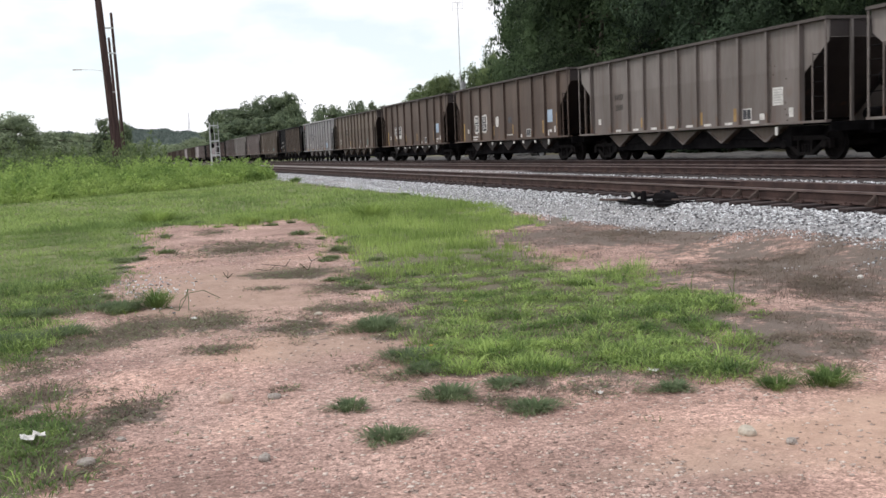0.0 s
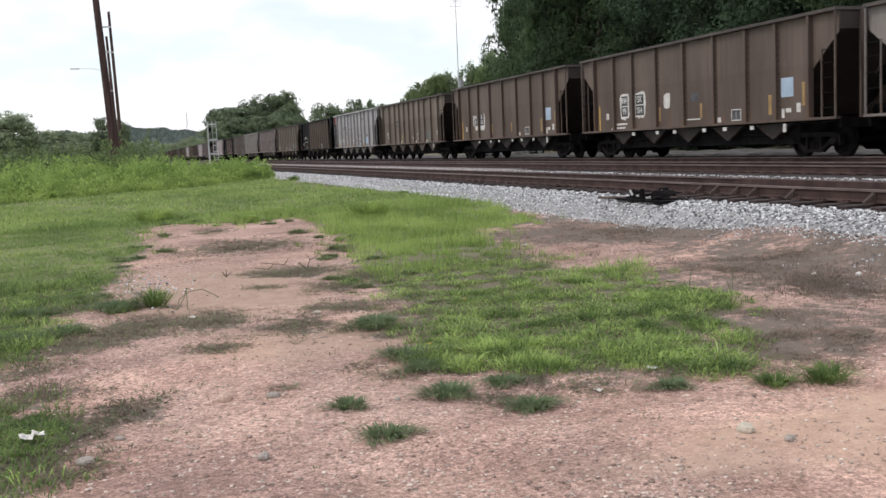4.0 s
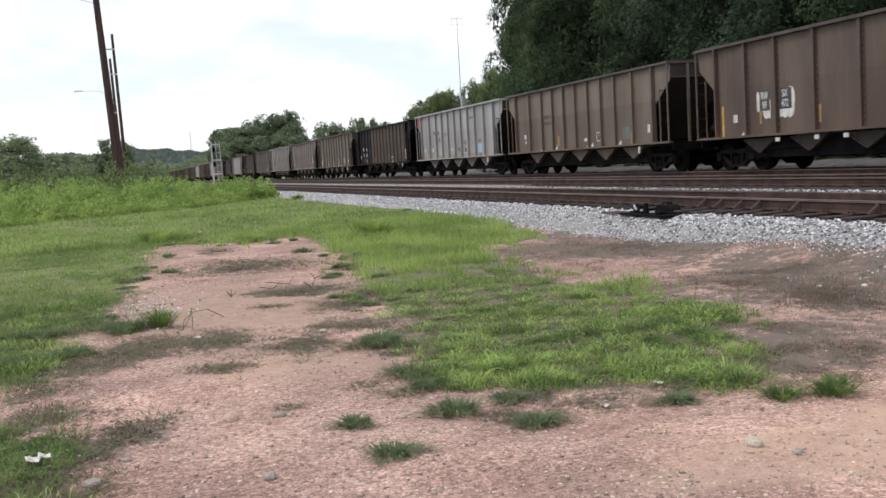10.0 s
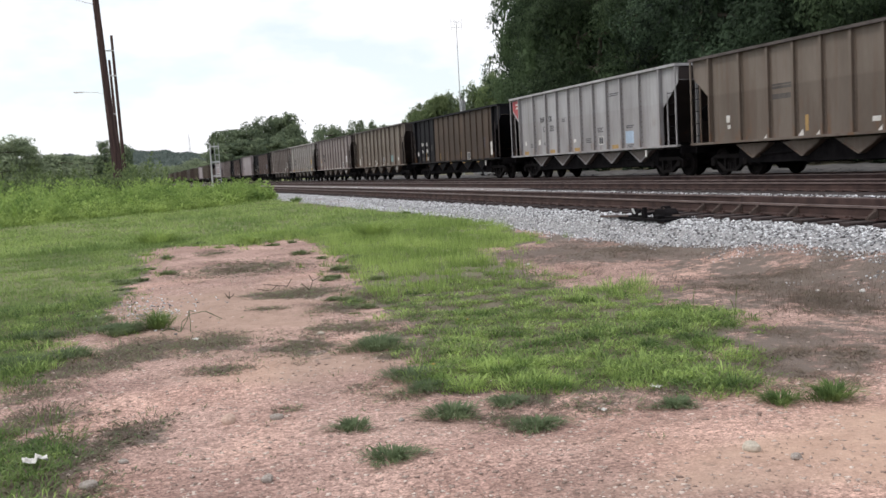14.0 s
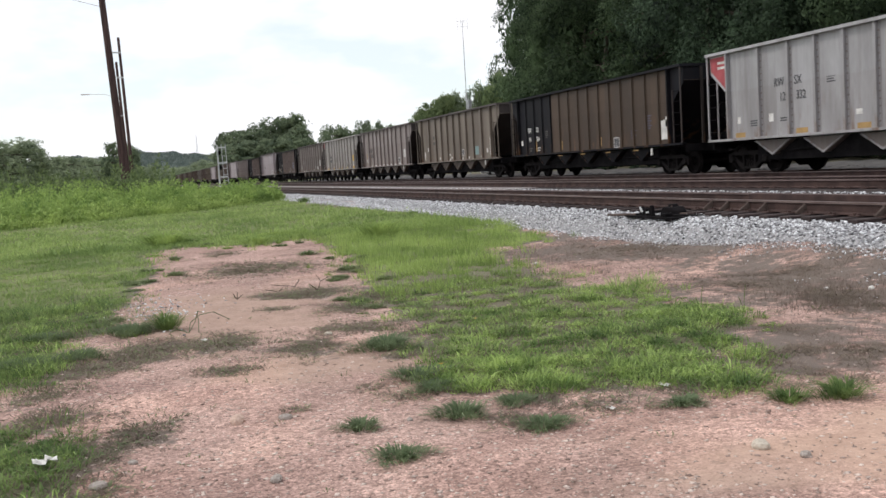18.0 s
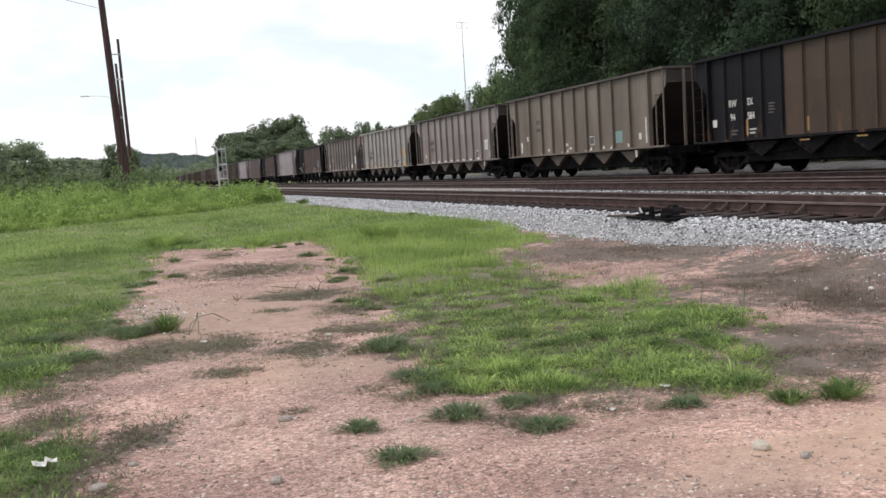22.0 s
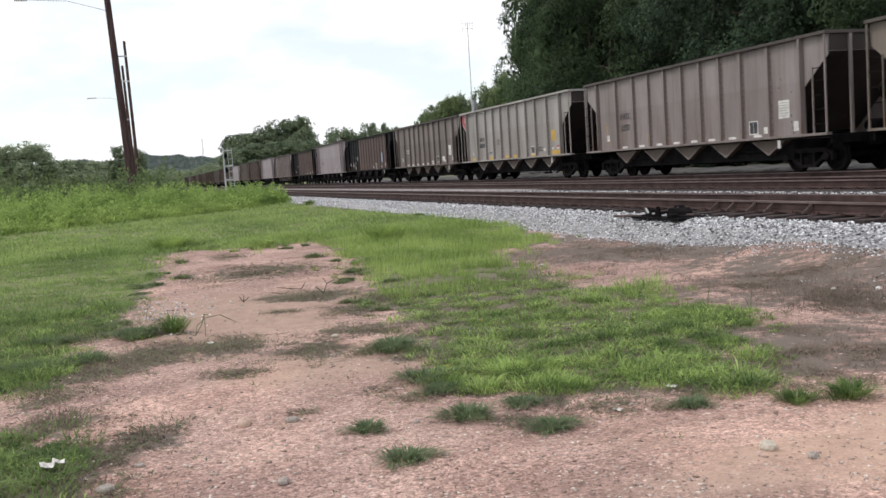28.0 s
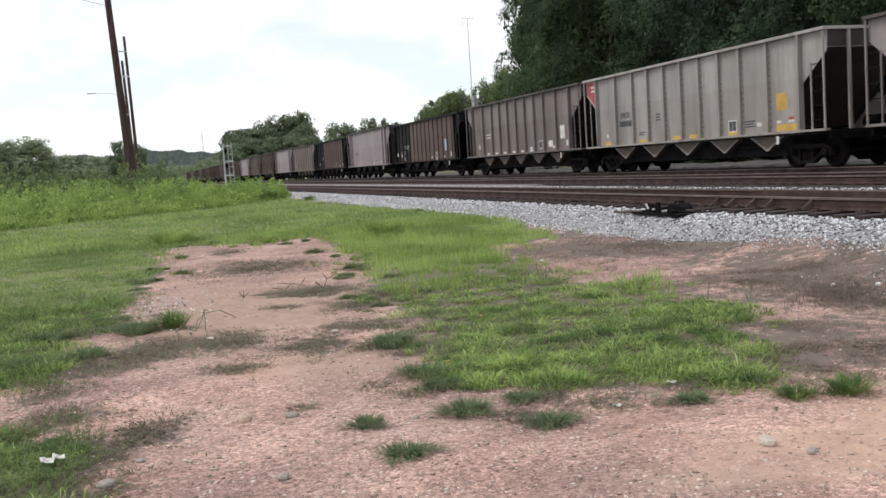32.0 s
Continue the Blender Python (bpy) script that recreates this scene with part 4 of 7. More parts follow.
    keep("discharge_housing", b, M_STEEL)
    for s in (-1, 1):
        b = bmesh.new()
        x0, x1 = sorted((s * (PANEL_X + 0.001), s * (PANEL_X + 0.005)))
        box(b, x0, x1, -edge, edge if build != "long" else split - 0.02, 2.60, 2.615)
        keep("weld_seam_%d" % s, b)
        b = bmesh.new()
        rod(b, (s * 1.55, 0, 0), (s * 1.55, 0.55, 0), 0.014, None, 6)
        keep("rung_%d" % s, b, M_STEEL)
    # slope sheet and end wall are painted darker for the shade between cars
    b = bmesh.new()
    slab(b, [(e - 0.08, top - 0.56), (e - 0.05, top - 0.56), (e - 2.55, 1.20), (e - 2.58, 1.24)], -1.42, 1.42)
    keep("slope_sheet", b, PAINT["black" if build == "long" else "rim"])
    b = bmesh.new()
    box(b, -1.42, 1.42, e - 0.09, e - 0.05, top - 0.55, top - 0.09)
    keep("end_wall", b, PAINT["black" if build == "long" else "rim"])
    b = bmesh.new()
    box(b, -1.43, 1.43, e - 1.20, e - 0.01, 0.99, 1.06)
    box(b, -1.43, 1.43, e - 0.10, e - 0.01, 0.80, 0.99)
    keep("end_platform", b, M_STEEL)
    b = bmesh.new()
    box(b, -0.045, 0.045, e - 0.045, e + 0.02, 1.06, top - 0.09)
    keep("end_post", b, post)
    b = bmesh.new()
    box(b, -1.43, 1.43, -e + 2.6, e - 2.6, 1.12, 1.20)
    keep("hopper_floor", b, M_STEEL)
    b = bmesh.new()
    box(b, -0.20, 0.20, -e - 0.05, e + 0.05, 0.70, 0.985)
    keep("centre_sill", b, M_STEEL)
    b = bmesh.new()
    box(b, -0.07, 0.07, e + 0.05, e + 0.56, 0.78, 0.92)
    box(b, -0.14, 0.12, e + 0.50, e + 0.75, 0.72, 1.0)
    bmesh.ops.bevel(b, geom=b.edges[:], offset=0.02, segments=1, affect="EDGES")
    keep("coupler", b, M_STEEL)
    b = bmesh.new()
    rod(b, (-0.62, e - 1.0, 1.25), (-0.62, e - 0.35, 1.25), 0.19, None, 12)
    keep("brake_cylinder", b, M_STEEL)
    b = bmesh.new()
    rod(b, (-0.9, e + 0.03, 2.1), (-0.9, e + 0.07, 2.1), 0.26, 0.26, 14)
    keep("brake_wheel", b, M_STEEL)
    b = bmesh.new()
    box(b, -1.56, -1.53, -0.06, 0.06, 0.74, 0.985)
    keep("marker_plate", b, M_WHITE)
    b = bmesh.new()
    for x in (-1.2, 1.2):
        rod(b, (x, e - 2.6, 0.62), (x, e - 5.0, 0.70), 0.03, None, 6)
    rod(b, (-1.2, e - 2.6, 0.62), (1.2, e - 2.6, 0.62), 0.03, None, 6)
    keep("brake_rigging", b, M_STEEL)
    return kit


KITS = {}
SIDE_X = -PANEL_X


def lettering(text, size, material, parent, y, z, name="lettering", squeeze=0.82):
    """Stencilled characters on the car's near side, centred at y and z."""
    cu = bpy.data.curves.new(name, "FONT")
    cu.body, cu.size, cu.align_x, cu.align_y, cu.extrude, cu.resolution_u, cu.offset = text, size, "CENTER", "CENTER", 0.003, 4, 0.004 if material is M_WHITE else 0.0
    tmp = bpy.data.objects.new("tmp", cu)
    me = bpy.data.meshes.new_from_object(tmp)
    bpy.data.objects.remove(tmp)
    bpy.data.curves.remove(cu)
    me.name = name
    me.materials.clear()
    me.materials.append(material)
    piece(name, me, parent, pose(SIDE_X - 0.012, y, z, 90, 0, -90) @ Matrix.Diagonal((squeeze, 1, 1, 1)))


def patch(parent, name, y, z, wide, high, material, label="", lift=0.004):
    b = bmesh.new()
    box(b, SIDE_X - lift, SIDE_X + 0.001, y - wide / 2, y + wide / 2, z - high / 2, z + high / 2)
    return part(name, b, material, parent, label)


def blotch(parent, name, y, z, wide, high, material, label="", seed=0):
    """A ragged patch of paint brushed on by hand."""
    r, b, ring = random.Random(seed), bmesh.new(), []
    for i in range(22):
        a = 2 * math.pi * i / 22
        c, s = math.cos(a), math.sin(a)
        k = 1 / max(abs(c), abs(s)) ** 0.75 * r.uniform(0.90, 1.06)
        ring.append((y + c * k * wide / 2, z + s * k * high / 2))
    slab(b, ring, SIDE_X - 0.003, SIDE_X + 0.001)
    return part(name, b, material, parent, label)


def frame_patch(parent, y, z, wide, high, rim=0.032, material=None):
    patch(parent, "stencil_panel", y, z, wide, high, M_INK, "dark stencil panel", 0.003)
    b = bmesh.new()
    for a0, a1, c0, c1 in ((-wide / 2, wide / 2, high / 2 - rim, high / 2), (-wide / 2, wide / 2, -high / 2, -high / 2 + rim),
                           (-wide / 2, -wide / 2 + rim, -high / 2 + rim, high / 2 - rim), (wide / 2 - rim, wide / 2, -high / 2 + rim, high / 2 - rim), (-rim / 6, rim / 6, -high / 2 + rim, high / 2 - rim)):
        box(b, SIDE_X - 0.007, SIDE_X + 0.001, y + a0, y + a1, z + c0, z + c1)
    part("stencil_frame", b, material or M_WHITE, parent)


def bars(parent, y, z, wide, rows, material, pitch=0.075):
    """Lines of small print that cannot be read."""
    for k in range(rows):
        w = wide * (1.0 - 0.18 * (k % 2))
        patch(parent, "small_print", y + (wide - w) / 2, z - pitch * k, w, pitch * 0.5, material)


def number_block(car, y, z, upper, lower, wide, seed):
    blotch(car, "painted_block", y, z, wide * 1.14, 0.98, M_WHITE, "brushed white paint block", seed)
    for text, dz in ((upper, 0.20), (lower, -0.20)):
        patch(car, "stencil_panel", y, z + dz, wide * 0.76, 0.36, M_INK, "dark stencil panel", 0.006)
        lettering(text, 0.34 if len(text) < 3 else 0.30, M_WHITE, car, y, z + dz)


def rungs(ladder, me):
    for z in (1.35, 1.75, 2.15, 2.55, 2.90):
        piece("rung", me, ladder, pose(0, 0, z))


movers, rollers = [], []


def hopper_car(far_end, paint, build, label, spin):
    """One open-top hopper car. far_end: where its far end stands along the track at the clip's start."""
    if (paint, build) not in KITS:
        KITS[paint, build] = car_meshes(paint, build)
    kit = KITS[paint, build]
    half, _, ribs, _ = BUILD[build]
    edge = half - (1.15 if build != "long" else 0.95)
    car = tagged(new("hopper_car"), label, "freight car", "coal train hopper cars")
    home = Vector((TRAIN_X, far_end - half, 0))
    car.matrix_basis = Matrix.Translation(home)
    movers.append((car, home))
    flip = pose(0, 0, 0, 0, 0, 180)
    for s in (-1, 1):
        piece("side_panel", kit["side_panel_%d" % s], car)
        if build == "long":
            piece("repainted_panel", kit["repainted_panel_%d" % s], car, None, "black repainted end panel")
            piece("end_corner_panel", kit["end_corner_panel_%d" % s], car, None, "black corner panel")
        piece("side_sill", kit["side_sill_%d" % s], car)
        for y in ribs:
            piece("rib", kit["rib%s_%d" % ("black" if build == "long" and y > 3.4 else "", s)], car, pose(0, y, 0))
        for y in (-edge, edge):
            piece("edge_post", kit["edge_post_%d" % s], car, pose(0, y, 0))
        piece("weld_seam", kit["weld_seam_%d" % s], car)
        ladder = piece("ladder", kit["ladder_%d" % s], car, pose(0, half - 0.60, 0))
        rungs(ladder, kit["rung_%d" % s])
        ladder = piece("ladder", kit["ladder_%d" % -s], car, pose(0, -half + 0.60, 0, 0, 0, 180))
        rungs(ladder, kit["rung_%d" % -s])
    piece("top_chord", kit["top_chord"], car)
    for y in CHUTE_AT:
        chute = piece("hopper_chute", kit["chute"], car, pose(0, y, 0))
        piece("outlet_gate", kit["outlet_gate"], chute)
        for s in (-1, 1):
            piece("chute_rim", kit["chute_rim_%d" % s], chute)
    for turn in (Matrix(), flip):
        for name in ("slope_sheet", "end_wall", "end_platform", "coupler", "brake_cylinder", "brake_rigging"):
            piece(name, kit[name], car, turn)
        for x in (-0.75, 0.75):
            piece("end_post", kit["end_post"], car, turn @ pose(x, 0, 0))
    piece("brake_wheel", kit["brake_wheel"], car)
    piece("hopper_floor", kit["hopper_floor"], car)
    piece("discharge_housing", kit["discharge_housing"], car)
    piece("centre_sill", kit["centre_sill"], car)
    piece("marker_plate", kit["marker_plate"], car, pose(0, -half + 2.25, 0), "white marker plate")
    for y in (-half + 1.55, half - 1.55):
        truck = piece("truck", TRUCK_MESH, car, pose(0, y, 0))
        for dy in (-0.89, 0.89):
            w = piece("wheelset", WHEELSET_MESH, truck, pose(0, dy, WHEEL_R))
            if spin:
                rollers.append((w, dy))
    return car


def usual_marks(car, seed):
    """The small plates that every car carries."""
    r = random.Random(seed)
    patch(car, "marking", 5.9, 1.60, 0.22, 0.24, M_WHITE)
    patch(car, "marking", -6.1, 1.40, 0.20, 0.26, M_WHITE)
    frame_patch(car, -3.0, 1.42, 0.48, 0.38)
    for y in (-4.6, -1.9):
        patch(car, "marking", y + r.uniform(-0.2, 0.2), 1.27 + r.uniform(-0.05, 0.05), r.uniform(0.22, 0.34), r.uniform(0.09, 0.15), M_WHITE)
    bars(car, 4.3, 2.2, 0.9, 2, M_FADED if seed % 3 == 0 else M_PRINT, 0.16)


def strips(car, material, at, z=1.16, wide=0.42, high=0.08):
    for y in at:
        patch(car, "reflector_strip", y, z, wide, high, material)


def gussets(car, at):
    """Small pale corner plates where the ribs meet the sill."""
    for y in at:
        b = bmesh.new()
        slab(b, [(y - 0.13, 1.115), (y + 0.13, 1.115), (y - 0.10, 1.29)], SIDE_X - 0.012, SIDE_X + 0.001)
        part("gusset", b, M_WHITE, car, "pale corner plate")


def ends_yellow(car):
    patch(car, "reflector_strip", 6.42, 1.57, 0.10, 1.0, M_YELLOW, "upright yellow reflector strip")


TAN = "dusty tan-grey open-top coal hopper car on the rails"
TAN_CARD = "dusty tan-grey coal hopper car with a white placard"
BROWN = "rust-brown open-top coal hopper car with white stencils"
BLOCKS = "rust-brown coal hopper car with white-painted number blocks"
TAUPE = "grey-brown dusty open-top coal hopper car"
BLACKEND = "dark brown coal hopper car with a black end panel"
PALE = "pale grey dusty open-top coal hopper car"
TRAIN = [
    (21.6, "tan", "riveted", TAN), (38.75, "tan", "riveted", TAN_CARD), (55.4, "brown", "smooth", BLOCKS), (72.5, "brown", "smooth", BLOCKS),
    (89.9, "taupe", "riveted", "grey-brown coal hopper car with a faded teal patch"), (106.4, "silver", "riveted", "silver-grey coal hopper car with a red corner"),
    (124.4, "dark", "long", BLACKEND), (141.9, "umber", "riveted", "grey-brown coal hopper car with a teal patch"), (159.1, "grey", "riveted", "pale tan-grey coal hopper car with a white placard"),
    (176.3, "oyster", "riveted", "warm silver-grey coal hopper car with a yellow patch"), (192.4, "tan", "riveted", TAUPE), (210.2, "russet", "long", BLACKEND),
    (226.9, "pale", "plain", PALE), (244.5, "russet", "long", BLACKEND), (261.2, "grey", "riveted", TAUPE), (277.8, "pale", "plain", PALE),
    (295.0, "brown", "smooth", BROWN), (311.3, "umber", "smooth", TAUPE), (328.0, "pale", "plain", PALE), (345.0, "taupe", "riveted", TAUPE), (362.0, "brown", "smooth", BROWN),
    (379.0, "tan", "riveted", TAN), (396.0, "brown", "smooth", BROWN), (413.0, "brown", "smooth", BROWN), (430.0, "taupe", "riveted", TAUPE), (447.0, "brown", "smooth", BROWN),
    (464.0, "tan", "riveted", TAN), (481.0, "brown", "smooth", BROWN), (498.0, "taupe", "riveted", TAUPE), (515.0, "grey", "riveted", PALE), (532.0, "brown", "smooth", BROWN),
    (549.0, "brown", "smooth", BROWN)]
cars = [hopper_car(far_end, paint, build, label, k < 14) for k, (far_end, paint, build, label) in enumerate(TRAIN)]
for k in [0] + list(range(10, len(cars))):
    usual_marks(cars[k], k)

# markings of the cars that come near
c = cars[1]
patch(c, "placard", -5.49, 1.87, 0.50, 0.52, M_WHITE, "white paper placard")
frame_patch(c, -3.94, 1.41, 0.47, 0.36)
for y, z, w, h in ((-4.71, 1.31, 0.24, 0.19), (-6.10, 1.38, 0.20, 0.27), (6.12, 1.55, 0.22, 0.22)):
    patch(c, "marking", y, z, w, h, M_WHITE)
lettering("RWSX", 0.32, M_FADED, c, 4.42, 2.42, squeeze=0.80), lettering("23684", 0.32, M_FADED, c, 4.42, 2.03, squeeze=0.80)
strips(c, M_WHITE, (4.53, 3.16, 1.80, 0.57, -0.62, -1.74, -2.95, -4.34))
patch(c, "ochre_stain", -1.35, 1.38, 0.17, 0.42, M_OCHRE), patch(c, "ochre_stain", -3.30, 1.42, 0.16, 0.4, M_OCHRE), patch(c, "ochre_stain", 2.7, 1.40, 0.10, 0.36, M_OCHRE)

c = cars[2]
number_block(c, 4.32, 1.97, "RW", "99", 0.66, 11)
number_block(c, 3.14, 1.97, "SX", "214", 0.78, 12)
bars(c, 4.62, 1.31, 1.0, 2, M_WHITE, 0.14)
c = cars[3]
blotch(c, "painted_block", 4.40, 2.07, 0.40, 0.62, M_WHITE, "brushed white paint block", 13)
blotch(c, "painted_block", 4.10, 1.86, 0.38, 0.62, M_WHITE, "brushed white paint block", 14)
blotch(c, "painted_block", 3.18, 1.97, 0.82, 0.88, M_WHITE, "brushed white paint block", 12)
patch(c, "ochre_strip", 4.42, 1.62, 0.09, 0.42, M_OCHRE)
for y, wide, upper, lower in ((4.20, 0.50, "RW", "99"), (3.22, 0.60, "SX", "472")):
    patch(c, "stencil_panel", y, 2.09, wide, 0.60, M_INK, "dark stencil panel", 0.006)
    for text, dz in ((upper, 0.14), (lower, -0.14)):
        lettering(text, 0.30, M_WHITE, c, y, 2.09 + dz, squeeze=0.72)
for c in (cars[2], cars[3]):
    ends_yellow(c)
    patch(c, "marking", 5.74, 1.64, 0.22, 0.24, M_WHITE), patch(c, "marking", -6.06, 1.42, 0.18, 0.26, M_WHITE), patch(c, "marking", -2.03, 1.22, 0.26, 0.16, M_WHITE)
    patch(c, "ochre_strip", 1.70, 1.56, 0.11, 0.5, M_OCHRE), patch(c, "ochre_strip", -4.74, 1.56, 0.15, 0.58, M_OCHRE), patch(c, "ochre_strip", -6.28, 1.79, 0.12, 0.66, M_OCHRE), patch(c, "ochre_strip", -1.0, 1.57, 0.11, 0.47, M_OCHRE)
    patch(c, "placard", -5.55, 2.02, 0.56, 0.55, M_BLUE, "pale blue paper placard")
    frame_patch(c, -3.0, 1.34, 0.52, 0.36)
    patch(c, "marking", -5.6, 1.36, 0.24, 0.12, M_WHITE), patch(c, "marking", -5.35, 1.28, 0.12, 0.26, M_WHITE)
    gussets(c, (5.3,))
blotch(cars[2], "round_badge", 1.19, 2.01, 0.46, 0.52, M_WHITE, "white round badge", 4)
patch(cars[2], "dark_panel", -0.60, 2.03, 0.46, 0.28, M_INK, "dark painted panel"), bars(cars[2], -0.5, 1.30, 0.9, 1, M_WHITE)
for c in (cars[2], cars[3]):
    for y in (3.5, 1.75, 0.55, -1.3, -2.5, -3.95):
        b = bmesh.new()
        box(b, -1.545, -1.532, y - 0.10, y + 0.10, 0.86, 0.98)
        part("chute_marker", b, M_WHITE, c, "small white chute marker plate")

c = cars[4]
frame_patch(c, -2.07, 1.50, 0.44, 0.36), patch(c, "teal_patch", -4.40, 1.54, 0.60, 0.46, M_DULL_TEAL, "faded teal patch")
patch(c, "ochre_strip", -4.84, 1.38, 0.17, 0.52, M_OCHRE), patch(c, "ochre_strip", 1.92, 1.47, 0.14, 0.45, M_OCHRE)
patch(c, "marking", 5.79, 1.80, 0.20, 0.22, M_WHITE), patch(c, "marking", 5.75, 1.55, 0.16, 0.12, M_WHITE), patch(c, "marking", -0.84, 1.42, 0.30, 0.13, M_WHITE), patch(c, "marking", -6.15, 1.62, 0.18, 0.3, M_WHITE)
bars(c, 3.0, 2.6, 1.2, 2, M_FADED, 0.30), gussets(c, (3.8, 2.2, 1.4, -1.0, -1.4, -3.85))

c = cars[5]
lettering("RW", 0.36, M_INK, c, 4.10, 2.64), lettering("SX", 0.36, M_INK, c, 3.22, 2.64), lettering("12", 0.36, M_INK, c, 3.95, 2.21), lettering("332", 0.36, M_INK, c, 3.10, 2.21)
frame_patch(c, -1.75, 1.49, 0.44, 0.34), patch(c, "placard", -4.15, 1.52, 0.64, 0.46, M_BLUE, "pale blue paper placard")
strips(c, M_OCHRE, (-2.95, 0.54, 3.10, 6.15), 1.20, 0.52, 0.15)
patch(c, "marking", 4.54, 1.65, 0.22, 0.24, M_WHITE), patch(c, "marking", 0.72, 1.57, 0.24, 0.14, M_WHITE), patch(c, "marking", 6.2, 1.66, 0.16, 0.2, M_WHITE)
for y, z, w, n in ((5.3, 1.6, 0.6, 3), (3.9, 1.6, 0.4, 2), (1.8, 2.6, 0.35, 3), (-0.6, 1.6, 0.5, 3), (-1.7, 1.98, 0.5, 3), (-3.0, 3.25, 0.8, 2), (-4.2, 1.95, 0.6, 2), (-4.2, 1.22, 0.5, 2)):
    bars(c, y, z, w, n, M_INK, 0.07)
for c in (cars[5], cars[9]):
    b = bmesh.new()
    slab(b, [(6.70, 3.74), (6.70, 2.55), (7.70, 3.32), (7.74, 3.74)], SIDE_X - 0.004, SIDE_X + 0.001)
    part("red_corner", b, M_RED, c, "faded red painted corner")
    for z in (3.55, 3.39):
        patch(c, "small_print", 7.1, z, 0.42, 0.08, M_WHITE, "", 0.009)
c = cars[9]
lettering("RW SX", 0.32, M_INK, c, 4.33, 2.22, squeeze=0.72), bars(c, 4.35, 1.90, 1.0, 1, M_INK, 0.44)
patch(c, "placard", -5.66, 1.99, 0.52, 0.50, M_YELLOW, "yellow square placard"), frame_patch(c, -3.05, 1.40, 0.46, 0.38)
strips(c, M_YELLOW, (5.92, 2.98, 0.50, -0.64, -3.05), 1.19, 0.52, 0.14), strips(c, M_YELLOW, (-5.85,), 1.22, 0.95, 0.20)
patch(c, "marking", -4.50, 1.38, 0.24, 0.12, M_WHITE), patch(c, "marking", -6.1, 1.48, 0.26, 0.08, M_RED), patch(c, "marking", -6.1, 1.40, 0.26, 0.07, M_WHITE), patch(c, "marking", -5.5, 1.40, 0.2, 0.08, M_WHITE), patch(c, "marking", 5.95, 1.5, 0.14, 0.14, M_WHITE)
bars(c, -4.0, 1.5, 0.6, 3, M_INK, 0.08), bars(c, 3.0, 1.5, 0.5, 2, M_INK, 0.08), bars(c, 1.75, 2.1, 0.34, 3, M_INK, 0.1)

for c in (cars[6], cars[11]):
    ink = M_WHITE if c is cars[6] else M_FADED
    lettering("RW", 0.31, ink, c, 6.0, 2.22, squeeze=0.84), lettering("SX", 0.31, ink, c, 5.05, 2.22, squeeze=0.84)
    if c is cars[6]:
        lettering("94", 0.31, ink, c, 6.0, 1.79, squeeze=0.84), lettering("584", 0.31, ink, c, 5.02, 1.79, squeeze=0.82)
    else:
        bars(c, 5.4, 1.77, 1.4, 1, ink, 0.4)
    bars(c, 5.95, 1.38, 0.34, 2, M_FADED, 0.11), bars(c, 4.95, 1.38, 0.34, 2, M_PRINT, 0.11), bars(c, 3.98, 2.10, 0.30, 4, M_FADED, 0.09)
    patch(c, "marking", 7.05, 1.66, 0.24, 0.24, M_WHITE), patch(c, "ochre_strip", 7.3, 1.55, 0.10, 1.0, M_YELLOW), patch(c, "ochre_strip", 5.25, 1.45, 0.10, 0.5, M_OCHRE), patch(c, "ochre_strip", 2.3, 1.4, 0.10, 0.4, M_OCHRE), patch(c, "ochre_strip", -1.6, 1.4, 0.10, 0.4, M_OCHRE)
    frame_patch(c, -2.98, 1.31, 0.46, 0.40), bars(c, -5.55, 2.18, 0.55, 6, M_DIM, 0.09), bars(c, -4.4, 1.7, 0.4, 4, M_DIM, 0.09)
blotch(cars[6], "paint_splash", -6.72, 1.61, 0.50, 0.72, M_WHITE, "ragged white paint splash", 9)
blotch(cars[6], "paint_splash", -6.90, 1.90, 0.16, 0.36, M_WHITE, "ragged white paint splash", 10)
for y in (2.35, 0.0, -2.35, -4.7):
    b = bmesh.new()
    box(b, -1.545, -1.532, y - 0.20, y + 0.20, 0.93, 0.975)
    part("chute_strip", b, M_OCHRE, cars[6], "rusty orange chute strip")

c = cars[7]
patch(c, "placard", -3.98, 1.56, 0.62, 0.46, M_TEAL, "faded teal patch"), frame_patch(c, -1.57, 1.52, 0.42, 0.36)
for y, z, w, h in ((-2.55, 1.20, 0.30, 0.12), (5.52, 1.89, 0.2, 0.22), (-5.72, 1.51, 0.2, 0.24), (-6.20, 1.71, 0.09, 0.95), (-4.84, 1.21, 0.30, 0.12), (6.3, 1.5, 0.18, 0.5), (1.0, 1.45, 0.28, 0.12), (0.6, 1.28, 0.2, 0.1), (3.0, 1.28, 0.2, 0.13)):
    patch(c, "marking", y, z, w, h, M_WHITE)
bars(c, 3.9, 2.6, 0.9, 2, M_FADED, 0.36), gussets(c, (3.8, 1.45, 0.95, -1.0, -1.4, -3.3))

c = cars[8]
patch(c, "placard", -5.70, 1.88, 0.52, 0.53, M_WHITE, "white paper placard"), frame_patch(c, -4.14, 1.42, 0.47, 0.42)
for y, z, w, h in ((-4.80, 1.31, 0.28, 0.2), (-6.25, 1.36, 0.22, 0.28), (5.95, 1.57, 0.24, 0.24)):
    patch(c, "marking", y, z, w, h, M_WHITE)
lettering("RWSX", 0.35, M_INK, c, 4.40, 2.34, squeeze=0.82), lettering("23592", 0.35, M_INK, c, 4.40, 1.91, squeeze=0.80)
